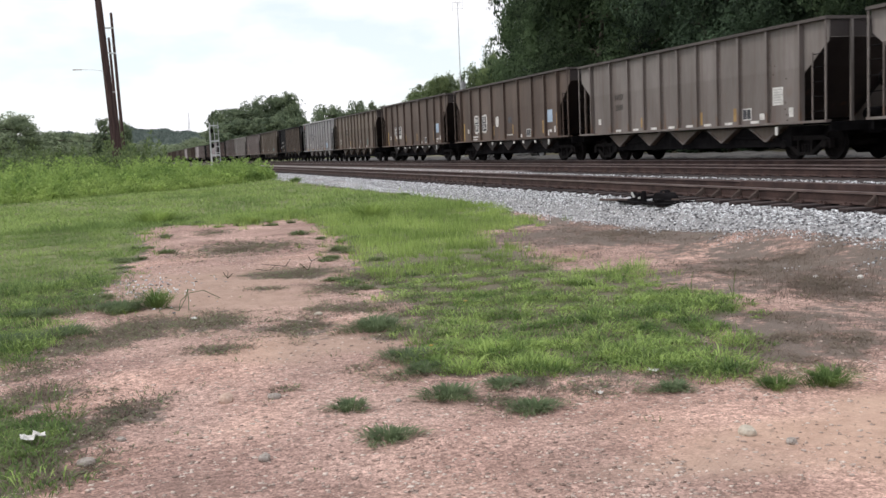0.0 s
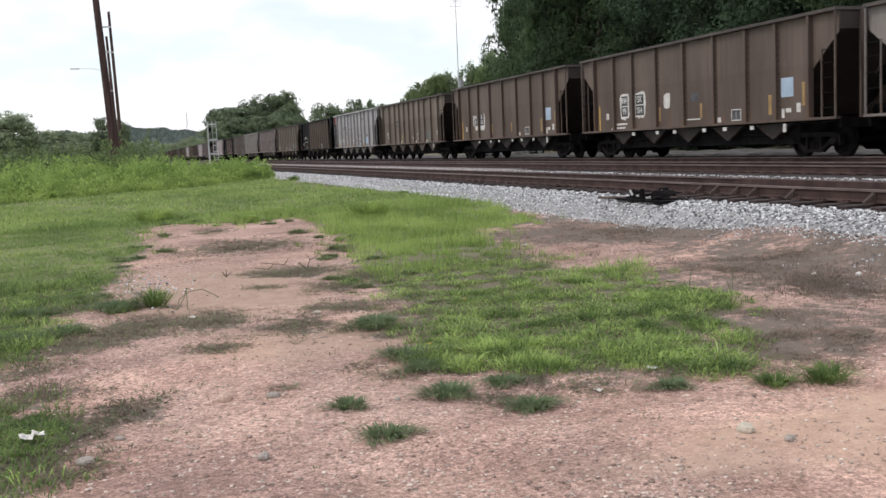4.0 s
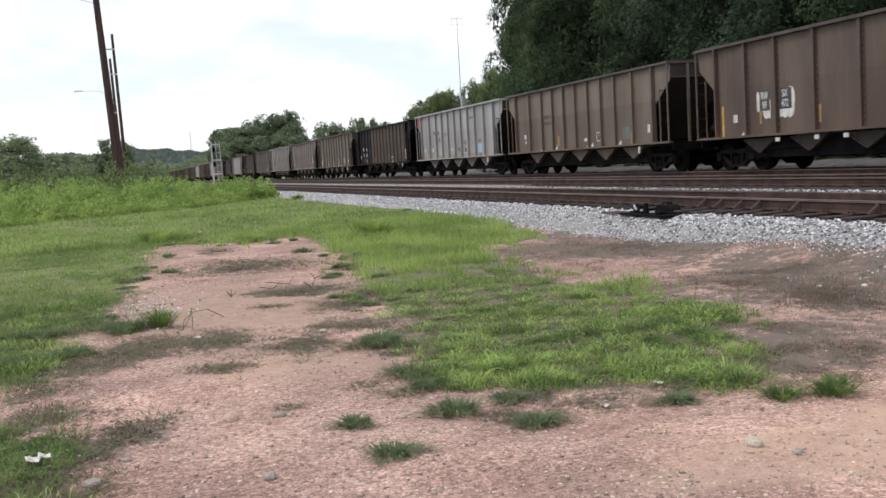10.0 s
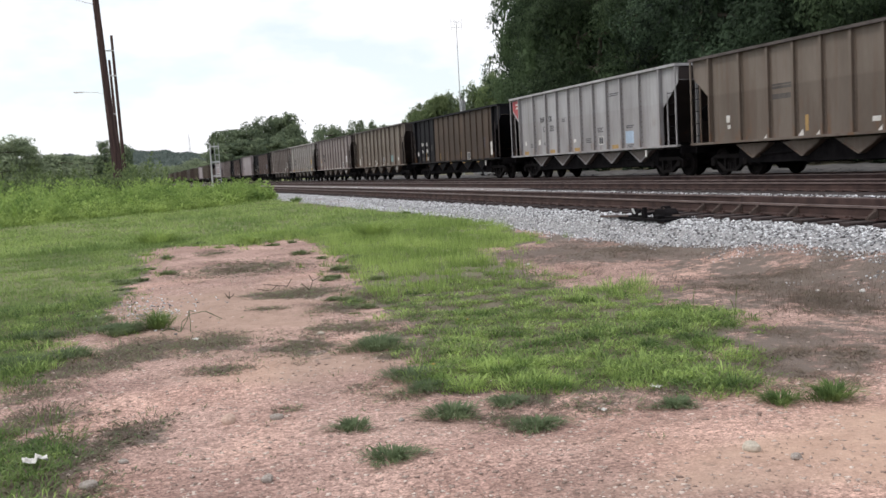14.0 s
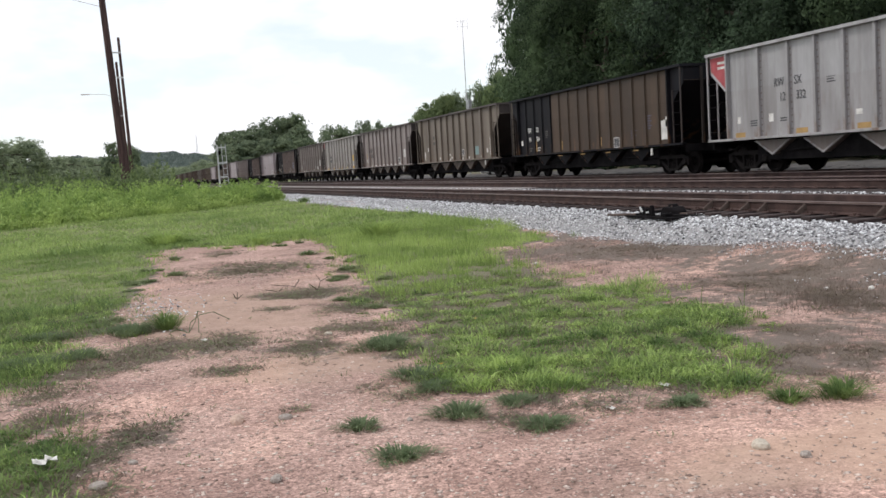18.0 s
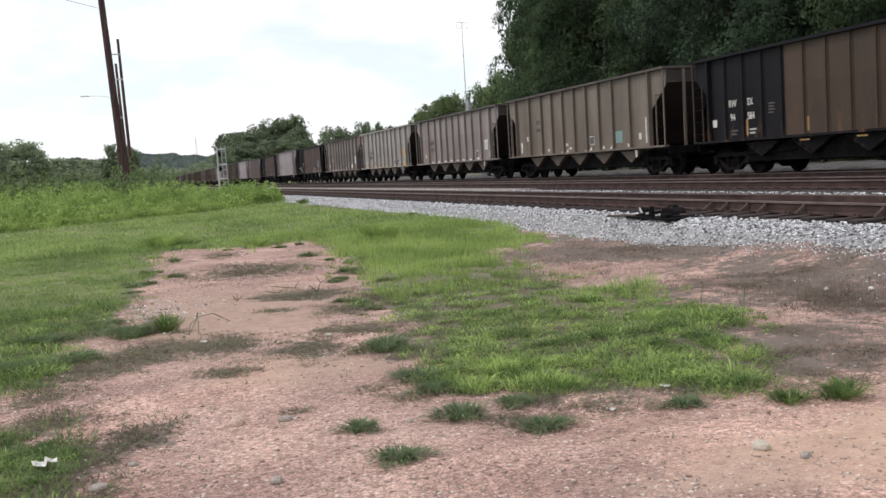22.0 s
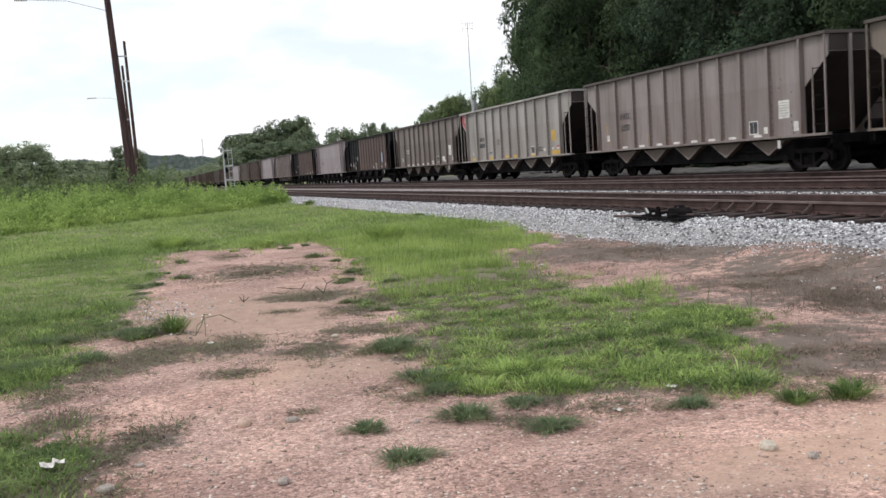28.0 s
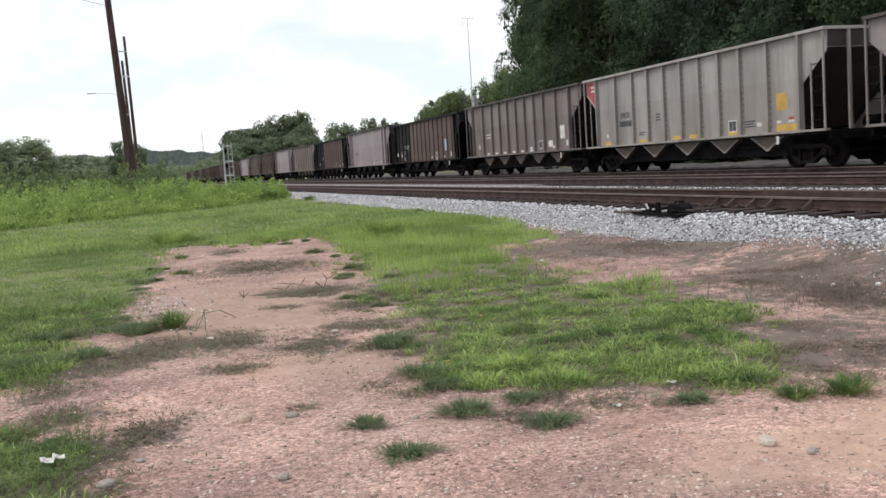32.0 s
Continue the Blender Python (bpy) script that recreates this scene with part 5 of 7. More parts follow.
patch(c, "ochre_stain", 6.02, 1.75, 0.09, 0.9, M_OCHRE), patch(c, "ochre_stain", 4.95, 1.72, 0.07, 0.5, M_OCHRE), patch(c, "ochre_stain", 2.65, 1.45, 0.09, 0.4, M_OCHRE)
strips(c, M_WHITE, (4.53, 3.16, 1.80, 0.57, -0.62, -1.74, -2.95, -4.34))

for c, y0, z0 in ((cars[1], -5.49, 1.87), (cars[8], -5.70, 1.88)):
    for k in range(6):
        patch(c, "small_print", y0 + (0.03 if k % 2 else 0.0), z0 + 0.19 - 0.075 * k, 0.40 - 0.06 * (k % 2), 0.028, M_PRINT, "", 0.009)
    spots = random.Random(31)
    for k in range(9):
        blotch(c, "rust_spot", y0 + spots.uniform(-0.5, 0.25), z0 + spots.uniform(-0.75, 0.9), spots.uniform(0.03, 0.07), spots.uniform(0.03, 0.06), M_RUST, "dark rust spot", 600 + k)
c = cars[10]
patch(c, "placard", -5.6, 1.9, 0.5, 0.6, M_WHITE, "white paper placard")
strips(c, M_WHITE, (4.5, 3.2, 1.9, 0.6, -0.6, -1.8), 1.18, 0.40, 0.10)
blotch(c, "paint_splash", -4.2, 1.42, 0.55, 0.30, M_WHITE, "ragged white paint splash", 21)
patch(cars[11], "placard", -5.0, 2.0, 0.36, 0.72, M_BLUE, "pale blue paper placard")
for z in (2.15, 1.75):
    patch(cars[12], "marking", 6.5, z, 0.34, 0.20, M_WHITE)


def motions():
    """The train rolls towards the camera at a steady pace, and its wheels turn with it."""
    for car, home in movers:
        walk(car, [(t, Matrix.Translation(home - Vector((0, SPEED * t, 0)))) for t in (0.0, 8.0, 16.0, 24.0, 32.0)])
    steps = 240
    spins = [(32.0 * i / steps, math.degrees(SPEED / WHEEL_R * 32.0 * i / steps)) for i in range(steps + 1)]
    for w, dy in rollers:
        walk(w, [(t, pose(0, dy, WHEEL_R, a, 0, 0)) for t, a in spins])


# ---- trees ----
def crown_mesh(name, seed, leaves, size, limbs, sprays, material):
    """Leaves on the outside of many sprays, which gather into lobes round a few limbs, turned mostly outwards and up; the crown is 1 m high and about as wide."""
    r = np.random.default_rng(seed)

    def unit(v):
        return v / (np.linalg.norm(v, axis=1, keepdims=True) + 1e-9)

    z = r.uniform(0.16, 0.84, limbs)
    a, reach = r.uniform(0, 6.283, limbs), 0.36 * np.sqrt(np.clip(1 - ((z - 0.46) / 0.47) ** 2, 0.05, 1)) * r.uniform(0.25, 1.0, limbs) ** 0.5
    limb = np.stack([np.cos(a) * reach, np.sin(a) * reach, z], 1)
    lobe = r.uniform(0.10, 0.19, limbs)
    on = r.integers(0, limbs, sprays)
    out = unit(r.normal(0, 1, (sprays, 3)) + 0.7 * unit(limb[on] - [0, 0, 0.45]))
    centres = limb[on] + out * lobe[on, None] * r.uniform(0.6, 1.05, (sprays, 1)) * [1, 1, 0.8]
    radii = r.uniform(0.022, 0.062, sprays)
    which = r.choice(sprays, leaves, p=radii ** 2 / (radii ** 2).sum())
    way = unit(r.normal(0, 1, (leaves, 3)))
    spot = centres[which] + way * [1, 1, 0.65] * radii[which, None] * (r.uniform(0.15, 1.0, leaves) ** 0.5)[:, None]
    s = size * r.uniform(0.6, 1.4, leaves)
    core = leaves // 14
    deep = r.integers(0, limbs, core)
    spot[:core], s[:core] = limb[deep] + way[:core] * lobe[deep, None] * 0.55, size * 3.2
    face = unit(0.55 * way + 0.7 * out[which] + r.normal(0, 0.42, (leaves, 3)) + [0, 0, 0.30])
    a = unit(np.cross(face, r.normal(0, 1, (leaves, 3))))
    b = np.cross(face, a)
    s = s[:, None]
    v = np.stack([spot - a * s * 0.55 - b * s * 0.75, spot + a * s * 0.55 - b * s * 0.75, spot + b * s * 1.15], 1).reshape(-1, 3)
    return raw(name, v, np.arange(leaves * 3).reshape(-1, 3), material)


def trunk_mesh(seed):
    r = random.Random(seed)
    b = bmesh.new()
    p = Vector((0, 0, -0.03))
    for i in range(5):
        q = p + Vector((r.uniform(-0.02, 0.02), r.uniform(-0.02, 0.02), 0.15))
        rod(b, p, q, 0.026 - 0.004 * i, 0.022 - 0.004 * i, 7)
        if i > 0:
            for _ in range(3):
                a = r.uniform(0, 6.28)
                rod(b, q, q + Vector((0.16 * math.cos(a), 0.16 * math.sin(a), r.uniform(0.02, 0.10) * (1 - 0.2 * i))), 0.010, 0.003, 5)
        p = q
    return mesh_of("trunk", b, M_BARK)


TRUNKS = [trunk_mesh(k) for k in range(3)]
CROWNS = {
    "dark": [crown_mesh("crown", 20 + k, 27000, 0.0065, 28, 640, M_LEAF_SHADED) for k in range(3)],
    "wood": [crown_mesh("crown", 25 + k, 27000, 0.0065, 28, 640, M_LEAF_SUNLIT) for k in range(3)],
    "back": [crown_mesh("crown", 70 + k, 6000, 0.0130, 24, 240, M_LEAF_SHADED) for k in range(2)],
    "shrub": [crown_mesh("crown", 50 + k, 3000, 0.024, 16, 80, M_LEAF_SHADED) for k in range(2)],
    "mid": [crown_mesh("crown", 30 + k, 10000, 0.0140, 38, 420, M_LEAF) for k in range(4)],
    "pale": [crown_mesh("crown", 60 + k, 6500, 0.0130, 34, 380, M_LEAF_PALE) for k in range(3)],
    "light": [crown_mesh("crown", 40 + k, 10000, 0.0130, 36, 420, M_LEAF_LIGHT) for k in range(3)],
}
tree_rng = random.Random(5)


def tree(x, y, z, tall, wide, kind, label, group):
    t = tagged(new("tree"), label, "tree", group)
    t.matrix_basis = Matrix.LocRotScale((x, y, z), Euler((0, 0, tree_rng.uniform(0, 6.28))), (wide, wide, tall))
    piece("trunk", tree_rng.choice(TRUNKS), t)
    piece("crown", tree_rng.choice(CROWNS[kind]), t)


def gh(x, y):
    return float(ground_height(np.array([float(x)]), np.array([float(y)]))[0])


# the tall wood beside the line
WOOD = "tall dense dark green woodland tree beside the railway"
for row, (x0, tall) in enumerate(((32.0, 15), (37.0, 19), (44.0, 24))):
    y, last = 20.0 + 5.0 * row, (x0 - 5.6) / 0.3645
    while y < last + 0.1:
        tx = x0 + tree_rng.uniform(-1.0, 1.0)
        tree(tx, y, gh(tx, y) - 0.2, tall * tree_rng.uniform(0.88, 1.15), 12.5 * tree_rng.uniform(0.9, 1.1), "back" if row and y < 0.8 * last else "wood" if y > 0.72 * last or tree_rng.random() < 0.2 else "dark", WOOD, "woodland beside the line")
        step = tree_rng.uniform(3.6, 5.0) + 0.3 * row
        y = last if y < last < y + step * 1.3 else y + step
# undergrowth at its foot, in the shaded leaf colour to darken it under the trees
for k in range(17):
    y = 17 + k * 3.1
    x = 29.8 + tree_rng.uniform(-0.6, 0.8)
    tree(x, y, gh(x, y) - 0.6, tree_rng.uniform(3.5, 5.5), tree_rng.uniform(5, 7), "shrub", "dense green shrub at the edge of the wood, darkened for shade", "shrubs at the wood's edge")

# lighter trees beyond the mast, the group over the train and the far rows
for bearing, top, wide, kind in ((0.2900, 0.0545, 0.014, "light"), (0.2945, 0.0625, 0.022, "light"), (0.3034, 0.0705, 0.024, "light"), (0.3134, 0.0755, 0.024, "light"), (0.3234, 0.0785, 0.026, "light"), (0.3344, 0.0783, 0.024, "mid"),
                                 (0.3482, 0.0818, 0.021, "mid"), (0.3622, 0.0872, 0.026, "light"), (0.374, 0.0956, 0.028, "light"), (0.3871, 0.104, 0.030, "mid")):
    y = 150 + tree_rng.uniform(-6, 6)
    tree(bearing * y, y, -0.4, (top * y + 1.2) * 1.04, wide * y * 2.3, kind, "leafy green tree beyond the train", "trees beyond the train")
for bearing, top, wide, y in ((0.0915, 0.0455, 0.016, 268), (0.0985, 0.0474, 0.0246, 262), (0.1115, 0.0484, 0.0279, 270), (0.122, 0.0507, 0.0279, 259), (0.1317, 0.0546, 0.0246, 266), (0.1408, 0.0592, 0.0224, 262), (0.151, 0.0621, 0.0246, 257),
                              (0.1585, 0.0580, 0.017, 268), (0.1635, 0.0475, 0.016, 264), (0.1680, 0.0380, 0.011, 262), (0.097, 0.0345, 0.022, 244), (0.1075, 0.0375, 0.022, 247), (0.1182, 0.0385, 0.024, 246), (0.1290, 0.0400, 0.024, 249), (0.1403, 0.0385, 0.024, 243), (0.1490, 0.0430, 0.022, 250), (0.1560, 0.0408, 0.022, 248), (0.1640, 0.0280, 0.014, 245)):
    tree(bearing * y, y, -0.5, (top * y + 1.3) * 1.04, wide * y * 2.3, "mid", "broad green tree in a clump beyond the train", "tree clump beyond the train")
for bearing, top, wide in ((0.1872, 0.0400, 0.0090), (0.1919, 0.0515, 0.0180), (0.1986, 0.0508, 0.0150), (0.2045, 0.0440, 0.0134), (0.2139, 0.0475, 0.0140), (0.2199, 0.0420, 0.0134), (0.2270, 0.0530, 0.0118), (0.2364, 0.0538, 0.0125), (0.2430, 0.0430, 0.0123),
                           (0.2506, 0.0472, 0.0180), (0.2611, 0.0461, 0.0201), (0.2717, 0.0445, 0.0224), (0.2818, 0.0429, 0.0224)):
    y = 300 + tree_rng.uniform(-10, 10)
    tree(bearing * y, y, -0.5, (top * y + 1.3) * 1.03, wide * y * 2.2, "mid", "green tree in the row behind the train", "far tree row")
# trees behind the weeds; the pale ones carry haze in their leaf colour
for bearing, top, dist, full in ((-0.128, 0.042, 150, 1.3), (-0.115, 0.0455, 143, 1.2), (-0.105, 0.0475, 138, 1.2), (-0.097, 0.0480, 140, 1.2), (-0.087, 0.0440, 142, 0.9), (-0.074, 0.0300, 175, 1.3), (-0.064, 0.0300, 180, 1.2), (-0.055, 0.0320, 175, 1.2),
                                 (-0.046, 0.0300, 180, 1.2), (-0.037, 0.0300, 185, 1.2), (-0.027, 0.0295, 160, 1.2), (-0.014, 0.0425, 140, 0.5), (-0.006, 0.0430, 141, 0.55), (0.001, 0.0390, 140, 0.4), (0.010, 0.0200, 150, 1.2),
                                 (0.022, 0.0160, 170, 1.5), (0.034, 0.0150, 800, 1.5), (0.042, 0.0150, 650, 1.5), (0.050, 0.0160, 560, 1.5), (0.058, 0.0180, 480, 1.4), (0.068, 0.0220, 420, 1.3), (0.078, 0.0280, 365, 1.2)):
    tall = top * dist + 1.3
    tree(bearing * dist, dist, -0.4, tall * 1.02, tall * full * 1.15, "mid" if -0.02 < bearing < 0.005 else "pale", "green tree behind the tall weeds", "trees behind the weeds")

# far wooded ridge; the haze of distance is put into its pale bluish colours
hx, hy = np.linspace(-900, 1500, 161), np.linspace(0, 1, 9)
HX, HF = np.meshgrid(hx, hy)
crest = 24 + 5.5 * np.sin(HX / 150 + 0.9) + 3.0 * np.sin(HX / 47 + 2.0) + 1.8 * np.sin(HX / 17)
HZ = -2 + (crest + 2) * np.sin(HF * math.pi / 2) + 1.1 * np.sin(HX / 6.3 + HF * 9) * HF + 0.8 * np.sin(HX / 3.1 + HF * 17) * HF
HY = 900 + 260 * HF + 8 * np.sin(HX / 30)
ii = (np.arange(8)[:, None] * 161 + np.arange(160)[None, :]).ravel()
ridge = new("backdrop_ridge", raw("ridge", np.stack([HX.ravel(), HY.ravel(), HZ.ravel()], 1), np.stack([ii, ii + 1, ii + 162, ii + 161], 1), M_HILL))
n = 14000
f, hx_ = rng.uniform(0.0, 1.0, n) ** 0.8, rng.uniform(-300, 420, n)
hz_ = -2 + (26 + 5.5 * np.sin(hx_ / 150 + 0.9) + 3.0 * np.sin(hx_ / 47 + 2.0) + 1.8 * np.sin(hx_ / 17)) * np.sin(f * math.pi / 2) + rng.uniform(0, 2.2, n) + 2.2 * np.clip(np.sin(hx_ / 5.1) + np.sin(hx_ / 8.3 + 1), 0, 2) * f
spot = np.stack([hx_, 895 + 260 * f + 8 * np.sin(hx_ / 30), hz_], 1)
a, b = rng.normal(0, 1, (n, 3)), rng.normal(0, 1, (n, 3))
a, b = a / np.linalg.norm(a, axis=1, keepdims=True) * 2.4, b / np.linalg.norm(b, axis=1, keepdims=True) * 2.0
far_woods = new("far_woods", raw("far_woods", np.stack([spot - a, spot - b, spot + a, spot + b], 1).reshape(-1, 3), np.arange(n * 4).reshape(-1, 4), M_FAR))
tagged(far_woods, "far tree crowns on the ridge, coloured blue-green for haze", "woods", kind="stuff")
tagged(ridge, "far wooded ridge on the horizon, coloured blue-green for haze", "hill", kind="structure")


# ---- grass, weeds and stones ----
def kites(root, tip, wide, r):
    """Narrow leaf-shaped blades from root to tip, arched a little: corners and faces."""
    n = len(root)
    along = tip - root
    side = np.stack([-along[:, 1], along[:, 0], np.zeros(n)], 1) + r.normal(0, 0.004, (n, 3))
    side /= np.linalg.norm(side, axis=1, keepdims=True) + 1e-9
    side *= (wide * r.uniform(0.6, 1.3, n))[:, None] / 2
    mid = root + along * 0.45
    mid[:, 2] += 0.22 * np.linalg.norm(along, axis=1)
    v = np.stack([root, mid + side, tip, mid - side], 1).reshape(-1, 3)
    return v, np.arange(n * 4).reshape(-1, 4)


def spikes(root, tip, wide, r):
    """Plain pointed blades for grass farther off: corners and faces."""
    n, along = len(root), tip - root
    side = np.stack([-along[:, 1], along[:, 0], np.zeros(n)], 1) + r.normal(0, 0.004, (n, 3))
    side *= ((wide * r.uniform(0.5, 1.1, n)) / (np.linalg.norm(side, axis=1) + 1e-9))[:, None] / 2
    return np.stack([root - side, root + side, tip], 1).reshape(-1, 3), np.arange(n * 3).reshape(-1, 3)


def clumps(name, x0, x1, y0, y1, count, keep, each, tall, spread, wide, material, label, category, seed, near=0.0, where=0.0, flat=1.0, loose=0.2):
    """Grass as clumps of arching blades, taller and thinner by turns over the verge."""
    r = np.random.default_rng(seed)
    x = r.uniform(x0, x1, count)
    y = y0 + (y1 - y0) * r.uniform(0, 1, count) ** (1 + near)
    patchy = wobble(x, y, 0.14, 31) + 0.7 * wobble(x, y, 0.55, 32)
    bare = (wobble(x, y, 0.13, 33) + 0.6 * wobble(x, y, 0.4, 34) > 0.46) & (y < 15) & (name != "thatch")
    fuzz = np.minimum(1.0, y / 14)
    fuzz = fuzz * np.where((r.uniform(0, 1, count) < 0.3) & (y > 8.5), 2.2, 1.0)
    ok = keep(x + r.normal(0, 0.17, count) * fuzz, y + r.normal(0, 0.32, count) * fuzz) & (where * patchy + r.uniform(-0.7, 1.1, count) > -0.2) & ~bare
    x, y, patchy = x[ok], y[ok], patchy[ok]
    n = len(x) * each
    size = np.repeat(np.clip(1 + 0.42 * patchy, 0.45, 1.8) * np.clip(r.lognormal(-0.05, 0.42, len(x)), 0.4, 2.0), each)
    a, d = r.uniform(0, 6.283, n), np.sqrt(r.uniform(0, 1, n))
    out = np.stack([np.cos(a), np.sin(a)], 1)
    bx, by = np.repeat(x, each) + out[:, 0] * d * spread * 0.6 * size, np.repeat(y, each) + out[:, 1] * d * spread * 0.6 * size
    h = tall * size * r.uniform(0.45, 1.15, n) * (1.15 - 0.55 * d)
    root = np.stack([bx, by, ground_height(bx, by) - 0.006], 1)
    lean = (0.25 + 0.95 * d) * r.uniform(0.5, 1.3, n) * h * flat
    tip = root + np.stack([out[:, 0] * lean + r.normal(0, loose, n) * h, out[:, 1] * lean + r.normal(0, loose, n) * h, h], 1)
    v, f = kites(root, tip, wide, r) if y0 < 11 else spikes(root, tip, wide * 1.3, r)
    return tagged(new(name, raw(name, v, f, material)), label, category, kind="stuff")


GREEN = "bright green short clumpy verge grass"
DULL = "duller green low creeping weeds"
clumps("grass", -2.2, 5.9, 4.7, 13.0, 3000, turf, 64, 0.041, 0.17, 0.0085, M_GRASS, GREEN, "grass", 50, where=1.3, flat=1.0, loose=0.9)
clumps("grass", -2.2, 5.9, 4.7, 13.0, 1500, turf, 56, 0.036, 0.24, 0.0070, M_TUFT, DULL, "grass", 51, where=-1.1, flat=1.5, loose=0.6)
clumps("grass", -2.2, 5.9, 4.7, 13.0, 800, turf, 60, 0.042, 0.18, 0.0085, M_DEEP, "darker green patches in the verge grass", "grass", 57, where=-0.4, flat=1.1, loose=0.9)
clumps("grass", -2.4, 0.6, 8.2, 15.0, 1500, turf, 40, 0.046, 0.22, 0.0085, M_DEEP, DULL, "grass", 59, where=0.0, flat=1.4, loose=0.55)
clumps("thatch", -2.2, 5.9, 4.7, 13.0, 5200, turf, 14, 0.036, 0.14, 0.008, M_MAT, "dead brown thatch between the grass clumps", "grass", 58, where=0.0, flat=2.8)
clumps("grass", 2.2, 8.6, 11.5, 25.0, 5600, turf, 20, 0.135, 0.16, 0.011, M_TALL, "soft taller bright green verge grass", "grass", 60, where=0.7, flat=0.45)
clumps("grass", -4.5, 2.6, 12.5, 24.0, 6500, turf, 14, 0.065, 0.18, 0.016, M_LAWN, GREEN, "grass", 62, where=0.8, flat=1.0)
clumps("grass", -4.5, 8.6, 12.5, 24.0, 4200, turf, 12, 0.050, 0.18, 0.016, M_TUFT, DULL, "grass", 61, where=-0.8, flat=1.4)
clumps("grass", -10.0, 8.6, 23.0, 52.0, 13000, turf, 9, 0.095, 0.34, 0.032, M_LAWN, "green mown lawn grass", "grass", 70, 0.5, where=0.3, flat=1.2)
clumps("grass", -10.0, 8.6, 23.0, 52.0, 5000, turf, 9, 0.08, 0.30, 0.030, M_GRASS, DULL, "grass", 71, 0.5, where=-0.5, flat=1.2)
clumps("dry_weeds", 3.5, 8.6, 5.2, 17.0, 6200, dry, 11, 0.038, 0.13, 0.005, M_DRY, "short dry brown weeds on bare soil", "weeds", 80, where=0.9, flat=2.2)
STEMS = [(6.1, 7.2), (7.2, 7.4), (7.5, 9.0), (6.9, 9.6), (6.1, 9.0), (5.8, 8.2)]
clumps("dry_stems", 5.8, 7.5, 7.2, 9.6, 520, lambda x, y: inside(x, y, STEMS), 12, 0.11, 0.12, 0.004, M_DRY, "standing dead brown weed stems", "weeds", 81, where=0.4, flat=0.35)
clumps("grass", -1.6, -0.35, 4.8, 6.9, 1100, lambda x, y: inside(x, y, CORNER), 40, 0.042, 0.15, 0.008, M_DEEP, GREEN, "grass", 54, where=0.3, flat=1.3, loose=0.6)
clumps("grass", -1.6, -0.35, 4.8, 6.9, 800, lambda x, y: inside(x, y, CORNER), 34, 0.044, 0.14, 0.008, M_DEEP, GREEN, "grass", 55, where=0.5, flat=1.2, loose=0.6)
LUSH = [(1.95, 7.2), (1.95, 6.5), (2.25, 6.25), (2.75, 6.05), (2.85, 6.6), (2.75, 7.4), (2.3, 7.6)]
clumps("grass", 1.9, 2.9, 6.0, 7.6, 420, lambda x, y: inside(x, y, LUSH), 56, 0.046, 0.15, 0.0085, M_GRASS, "dense bright green grass at the turf's edge", "grass", 52, flat=1.0, loose=0.6)
clumps("grass", 2.0, 5.2, 5.8, 11.5, 900, turf, 56, 0.041, 0.16, 0.0085, M_GRASS, GREEN, "grass", 53, where=0.3, flat=1.0, loose=0.9)
clumps("grass", -2.4, 0.4, 8.2, 14.0, 360, turf, 60, 0.075, 0.20, 0.008, M_DEEP, "darker green clumps in the worn lawn", "grass", 63, where=1.2, flat=1.1, loose=0.6)
clumps("grass", -2.4, 0.4, 8.2, 14.0, 260, turf, 50, 0.070, 0.18, 0.008, M_GRASS, GREEN, "grass", 64, where=1.2, flat=1.1, loose=0.6)
GREENEST = [(3.55, 7.8), (4.5, 8.9), (5.4, 8.8), (5.2, 7.9), (4.35, 6.7), (3.9, 5.75), (3.6, 5.5), (3.2, 5.75), (3.15, 6.4)]
clumps("grass", 3.1, 5.5, 5.4, 9.0, 800, lambda x, y: inside(x, y, GREENEST), 44, 0.052, 0.16, 0.0095, M_DEEP, "lush deep green leafy grass", "grass", 65, where=0.5, flat=1.1, loose=0.9)
clumps("grass", 3.1, 5.5, 5.4, 9.0, 700, lambda x, y: inside(x, y, GREENEST), 44, 0.050, 0.16, 0.0095, M_GRASS, "lush bright green leafy grass", "grass", 66, where=-0.3, flat=1.1, loose=0.9)
EDGE = [(-1.7, 8.3), (-0.95, 8.35), (-0.75, 8.9), (-0.85, 9.4), (-1.7, 9.8)]
clumps("grass", -1.7, -0.7, 8.3, 9.8, 420, lambda x, y: inside(x, y, EDGE), 40, 0.050, 0.17, 0.008, M_DEEP, GREEN, "grass", 56, where=0.2)
TALL = [[(2.9, 6.05), (3.75, 5.6), (4.25, 6.2), (4.45, 6.95), (3.5, 7.3)], [(4.5, 9.2), (5.2, 9.2), (5.7, 10.7), (4.9, 11.2), (4.3, 10.4)], [(4.4, 7.4), (5.35, 8.1), (5.0, 9.1), (4.2, 8.5)]]
for k, outline in enumerate(TALL):
    xs, ys = [p[0] for p in outline], [p[1] for p in outline]
    clumps("tall_grass", min(xs), max(xs), min(ys), max(ys), int(110 * (max(xs) - min(xs)) * (max(ys) - min(ys))), lambda x, y, o=outline: inside(x, y, o), 22, (0.055, 0.115, 0.065)[k], 0.13, 0.007, M_GRASS,
           "taller bright green grass at the turf's edge", "grass", 860 + k, where=0.5)
